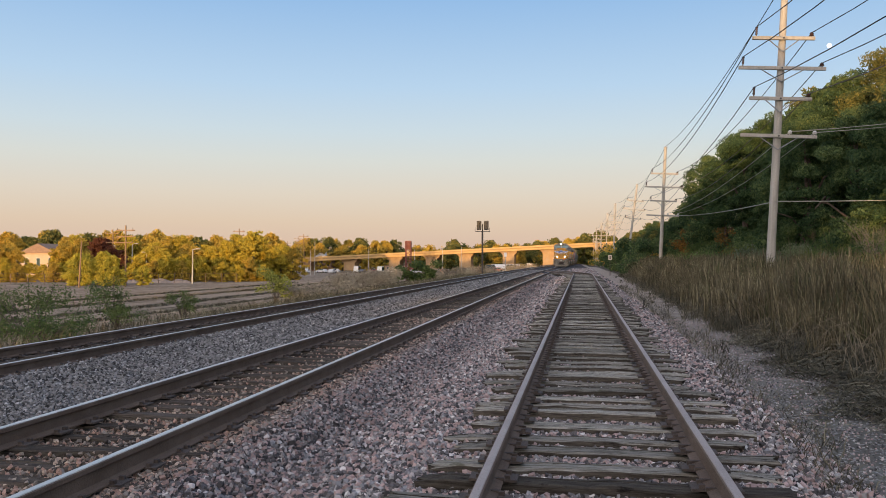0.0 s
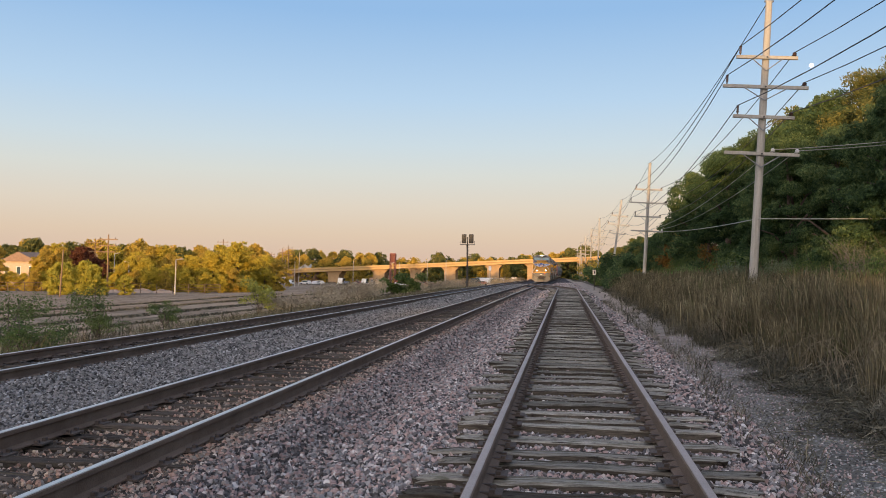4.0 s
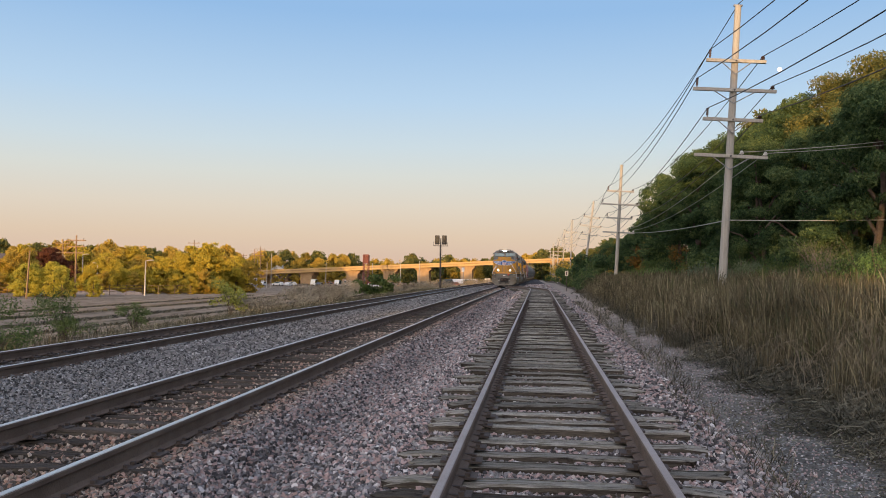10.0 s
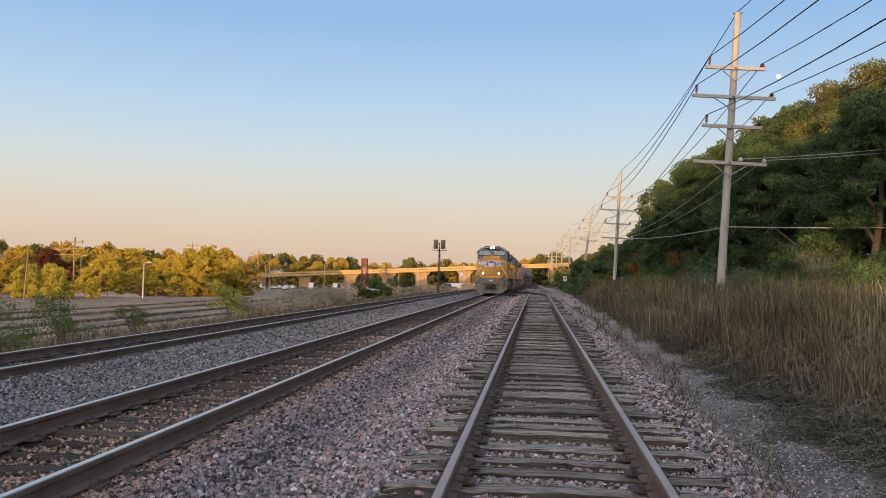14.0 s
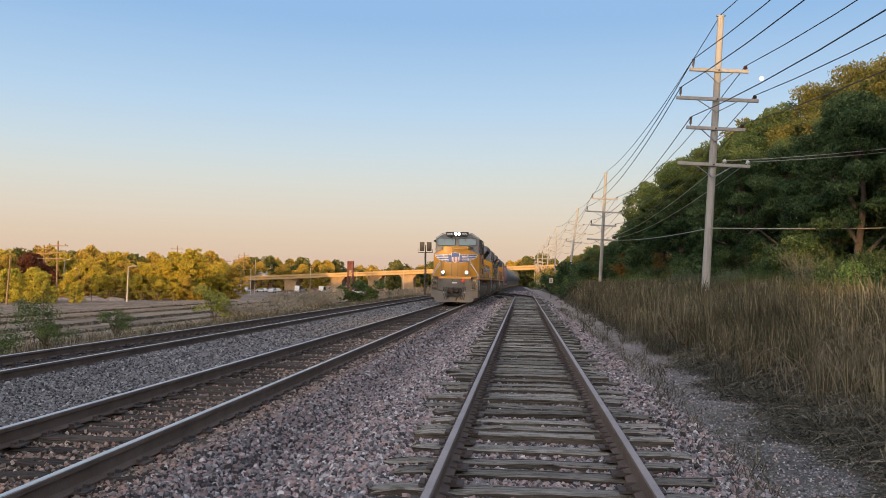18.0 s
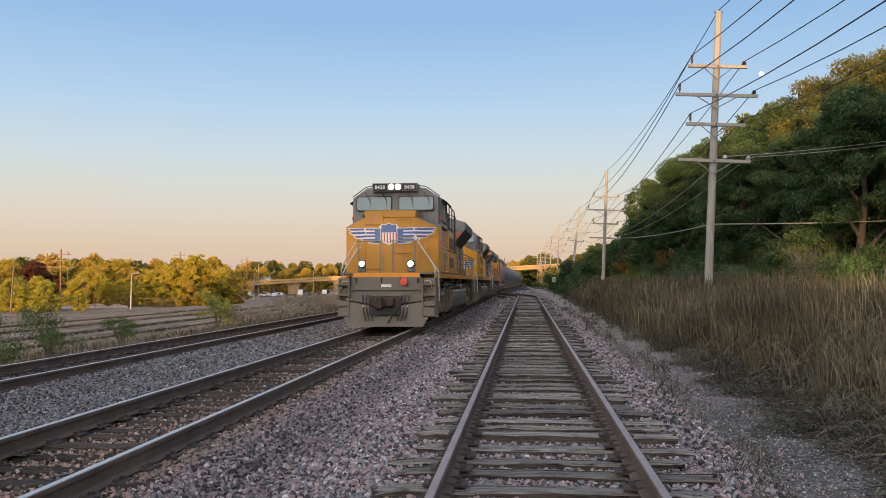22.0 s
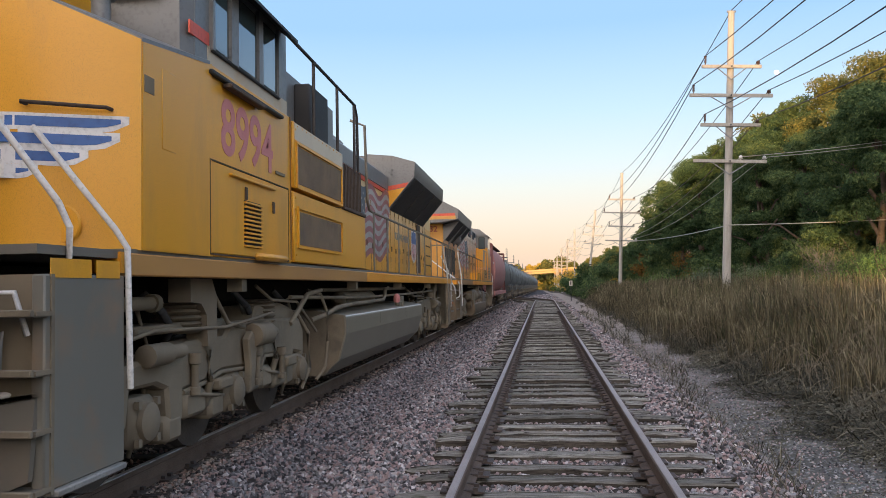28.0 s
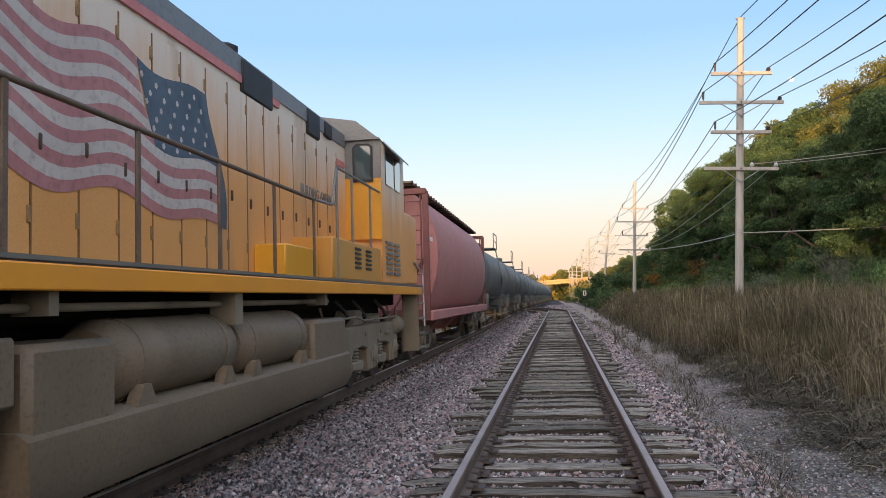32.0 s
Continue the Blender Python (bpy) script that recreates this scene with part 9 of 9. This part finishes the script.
# ---- things about the lot and beyond ----
LAMP_GREY = paint("lamp_grey", (0.42, 0.39, 0.34), (0.52, 0.48, 0.42), 3, 0.7, 0.3)
SIGN_WHITE = paint("sign_white", (0.70, 0.68, 0.66), (0.80, 0.78, 0.76), 3, 0.6)
BRICK_TAN = paint("house_wall", (0.42, 0.30, 0.20), (0.52, 0.38, 0.26), 1.5, 0.85)
ROOF_BROWN = paint("house_roof", (0.20, 0.13, 0.09), (0.28, 0.18, 0.12), 2, 0.9)
CAR_PAINTS = [paint("car_paint", c, tuple(min(1, v * 1.15) for v in c), 2, 0.35) for c in ((0.55, 0.54, 0.52), (0.10, 0.10, 0.11), (0.40, 0.10, 0.07), (0.16, 0.20, 0.30), (0.62, 0.58, 0.50))]
TYRE = paint("tyre_black", (0.02, 0.02, 0.02), (0.035, 0.035, 0.035), 6, 0.9)

# signal beside the second track
sg = thing("rail_signal", pose(-14.3, 122, land(-14.3, 122)), "dark two-headed railway signal on a mast", "rail signal")
part("mast", Geo().rod([(0, 0, -.3), (0, 0, 7.9)], .12, 10, .09), STEEL_DARK, sg)
part("platform", Geo().box(-1.1, 1.1, -.4, .5, 6.7, 6.78).rod([(-1.1, -.4, 6.78), (-1.1, -.4, 7.3)], .025, 5).rod([(1.1, -.4, 6.78), (1.1, -.4, 7.3)], .025, 5), STEEL_DARK, sg)
for s in (-.55, .55):
    h = part("signal_head", Geo().box(s - .36, s + .36, .0, .12, 6.95, 8.35, .05), BLACK, sg, "black oval signal target")
    for k in range(3):
        part("lens_hood", Geo().lathe([(0, .13), (-.3, .14)], (s, 0, 7.2 + .42 * k), "y", 10), BLACK, h)
part("ladder", Geo().rod([(-.18, .2, 0), (-.18, .2, 6.7)], .02, 4).rod([(.18, .2, 0), (.18, .2, 6.7)], .02, 4), STEEL_DARK, sg)

post = thing("mile_post", pose(2.85, 73, land(2.85, 73)), "small white sign on a thin post", "sign")
part("stake", Geo().box(-.03, .03, -.02, .02, -.2, 1.6), STEEL_DARK, post)
part("panel", Geo().box(-.15, .15, -.045, -.02, 1.38, 1.84, .02), LAMP_GREY, post)
part("sign_bar", Geo().box(-.045, .045, -.052, -.045, 1.46, 1.76), STEEL_DARK, post)
post2 = thing("track_sign", pose(-11.6, 131, land(-11.6, 131)), "pale marker post beside the track", "sign")
part("stake", Geo().rod([(0, 0, -.2), (0, 0, 3.4)], .07, 6), LAMP_GREY, post2)
part("panel", Geo().box(-.22, .22, -.1, -.06, 2.6, 3.3), SIGN_WHITE, post2)
stake = thing("switch_stake", pose(1.95, 25.3, land(1.95, 25.3)), "short dark steel stake beside the ties", "stake")
part("stake", Geo().rod([(0, 0, -.1), (.02, 0, .34)], .02, 6).rod([(-.12, 0, .05), (.05, 0, .05)], .02, 6), STEEL_DARK, stake)


def lamp_post(x, y, h, arm):
    th = thing("street_lamp", pose(x, y, land(x, y)), "tall pale lamp post beyond the lot, sunlit", "street lamp", "lamp posts beyond the lot")
    part("mast", Geo().rod([(0, 0, -.3), (.05, 0, h)], .13, 8, .07), LAMP_GREY, th)
    if arm:
        part("arm", Geo().rod([(.05, 0, h - .05), (arm, 0, h + .1)], .05, 6), LAMP_GREY, th)
        part("lamp_head", Geo().box(arm - .1, arm + .6, -.15, .15, h + .02, h + .16, .04), LAMP_GREY, th)


for x, y, h, arm in ((-59.2, 117, 5.4, .7), (-75, 131, 5.0, -.7), (-89, 150, 7.0, .7), (-70, 150, 6.4, .8), (-99, 160, 7, -.8), (-55, 150, 6, 0), (-82, 240, 8, 0), (-66, 250, 8.5, 0), (-50, 245, 8, 0), (-36, 250, 8.5, 0), (-84, 250, 11, 0), (-47, 280, 10, 0), (-93, 262, 9, 0)):
    lamp_post(x, y, h, arm)


def far_pole(x, y, h, tilt=0.0):
    th = thing("power_pole", pose(x, y, land(x, y)), "distant wooden power pole with crossarms, sunlit", "utility pole", "poles beyond the lot")
    part("pole", Geo().rod([(0, 0, -.3), (tilt * h, 0, h)], .15, 8, .10), POLE_TAN, th)
    for k in range(3):
        part("crossarm", Geo().box(-1.5 + .15 * k + tilt * h, 1.5 - .15 * k + tilt * h, -.2, -.08, h - .8 - .9 * k, h - .66 - .9 * k), POLE_TAN, th)
        for s in (-1.2, 1.2):
            part("insulator", Geo().lathe([(0, .05), (.25, .05)], (s + tilt * h, -.14, h - .66 - .9 * k), "z", 6), INSULATOR, th)


leaning = thing("wooden_post", pose(-66.5, 99, land(-66.5, 99)), "leaning weathered wooden post at the lot's edge, sunlit", "post")
part("post", Geo().rod([(0, 0, -.3), (.35, 0, 6.3)], .12, 8, .09), POLE_TAN, leaning)
for x, y, h, tl in ((-65.1, 108, 8.8, .0), (-88, 142, 9.6, -.03), (-79, 180, 11.6, -.02), (-77, 220, 12, -.02), (-104, 290, 13.5, 0), (-112, 300, 12, 0)):
    far_pole(x, y, h, tl)


def house(x, y, w, d, h, roof, wall_mat, roof_mat, label):
    th = thing("house", pose(x, y, land(x, y)), label, "house", "houses in the distance")
    part("wall", Geo().box(-w / 2, w / 2, 0, d, -1, h), wall_mat, th)
    part("roof", Geo().prism([(-w / 2 - .4, h), (w / 2 + .4, h), (0, h + roof)], -.4, d + .4, "y"), roof_mat, th)
    for k in range(3):
        wx = -w / 2 + w * (k + .5) / 3
        wn = part("window", Geo().box(wx - .5, wx + .5, -.05, .02, h * .45, h * .8), SIGN_WHITE, th)
        part("pane", Geo().box(wx - .42, wx + .42, -.07, -.04, h * .45 + .08, h * .8 - .08), CAB_GLASS, wn)


house(-121, 165, 9, 8, 5.4, 2.2, BRICK_TAN, ROOF_BROWN, "tan house with a brown gable roof among trees")
house(-128, 168, 7, 8, 4.2, 2.0, SIGN_WHITE, ROOF_BROWN, "pale house among autumn trees")
house(-108, 330, 9, 10, 4.6, 3.6, ROOF_BROWN, SIGN_WHITE, "white gabled house behind the overpass")
house(-70, 305, 8, 5, 2.6, 1.0, BRICK_TAN, ROOF_BROWN, "small hut under the overpass")
shed = thing("freight_container", pose(-26, 297, land(-26, 297)), "long white container beside the overpass pier", "container")
part("box", Geo().box(-5.2, 5.2, -3, 0, 0, 2.5, .05), SIGN_WHITE, shed)
part("door", Geo().box(5.2, 5.25, -2.8, -.2, .2, 2.3), LAMP_GREY, shed)
TOWER = paint("tower_rust", (0.16, 0.055, 0.04), (0.22, 0.08, 0.055), 2, 0.85)
tower = thing("sign_tower", pose(-60, 283, land(-60, 283)), "dark red lattice tower beyond the tracks", "tower")
for sx in (-.9, .9):
    for sy in (-.9, .9):
        part("leg", Geo().rod([(sx, sy, -1), (sx, sy, 11.6)], .16, 5), TOWER, tower)
for k in range(9):
    z = .4 + k * 1.25
    part("brace", Geo().rod([(-.9, -.9, z), (.9, -.9, z + 1.2)], .08, 4), TOWER, tower)
    part("brace", Geo().rod([(.9, -.9, z), (-.9, -.9, z + 1.2)], .08, 4), TOWER, tower)
part("tower_panel", Geo().box(-1.0, 1.0, -.2, .2, 8.6, 11.8), TOWER, tower)


def parked_car(x, y, turn, k, tall):
    th = thing("parked_car", pose(x, y, land(x, y), 0, 0, turn), "parked vehicle in the lot under the overpass", "car", "parked vehicles")
    L = 4.4 if not tall else 6.2
    top = 1.45 if not tall else 2.5
    part("body", Geo().prism([(-L / 2, .35), (L / 2, .35), (L / 2, .85), (L * .3, .95), (L * .18, top), (-L * .3, top), (-L * .42, .95), (-L / 2, .9)], -.85, .85, "y"), CAR_PAINTS[k % 5], th)
    part("side_glass", Geo().prism([(L * .26, .98), (L * .16, top - .1), (-L * .28, top - .1), (-L * .36, .98)], -.87, .87, "y"), CAB_GLASS, th)
    for a in (-L * .3, L * .3):
        for s in (-.8, .8):
            part("wheel", Geo().lathe([(-.1, .32), (.1, .32)], (a, s, .32), "y", 12), TYRE, th)


rnd = random.Random(8)
for i in range(26):
    parked_car(-108 + 92 * i / 25 + rnd.uniform(-1, 1), 284 + rnd.uniform(-8, 12), rnd.choice((0, 90, 20, 160)), rnd.randrange(5), rnd.random() < .25)

# mounds at the lot's edge and a wire fence
for i, (x, y, w, h) in enumerate(((-68, 122, 3.2, .8), (-64.5, 123, 2.4, .7), (-72, 121, 2.6, .6))):
    g = Geo()
    rg = np.random.default_rng(300 + i)
    rings = [[(x + w * k * math.cos(t) * (1 + .1 * math.sin(3 * t + i)), y + w * .6 * k * math.sin(t), land(x, y) - .1 + h * (1 - k * k) * rg.uniform(.55, 1.15)) for t in (2 * math.pi * j / 14 for j in range(14))] for k in (1.0, .75, .45, .12)]
    solid("earth_mound", g.loft(rings), paint("mound_earth", (0.30, 0.21, 0.15), (0.40, 0.29, 0.21), 1.2, 0.95, 0, 0.03, 12), "low mound of pale earth at the lot's edge", "mound", "earth mounds")
fence = thing("wire_fence", None, "rusty wire fence along the trees", "fence")
for i in range(26):
    x, y = -112 + 2.3 * i, 103 + .8 * i
    part("fence_post", Geo().rod([(x, y, land(x, y) - .2), (x, y, land(x, y) + 1.5)], .05, 5), RAIL_RUST, fence)
for k in range(3):
    part("fence_wire", Geo().rod([(-112, 103, -2.5 + .5 + .5 * k), (-54.5, 123, -2.5 + .5 + .5 * k)], .025, 4), RAIL_RUST, fence)
# the moon
MOON = paint("moon_face", (0.75, 0.76, 0.78), (0.92, 0.92, 0.92), 0.08, 1.0, glow=0.95)
d = Vector((0.2720, 0.9330, 0.2355)).normalized()
mo = solid("moon", Geo().lathe([(-10.8 * math.cos(k * math.pi / 12), max(.01, 10.8 * math.sin(k * math.pi / 12))) for k in range(13)], (0, 0, 0), "z", 24), MOON, "pale gibbous moon in the evening sky", "moon", smooth=60)
mo.matrix_world = Matrix.Translation(d * 4300)

motions()
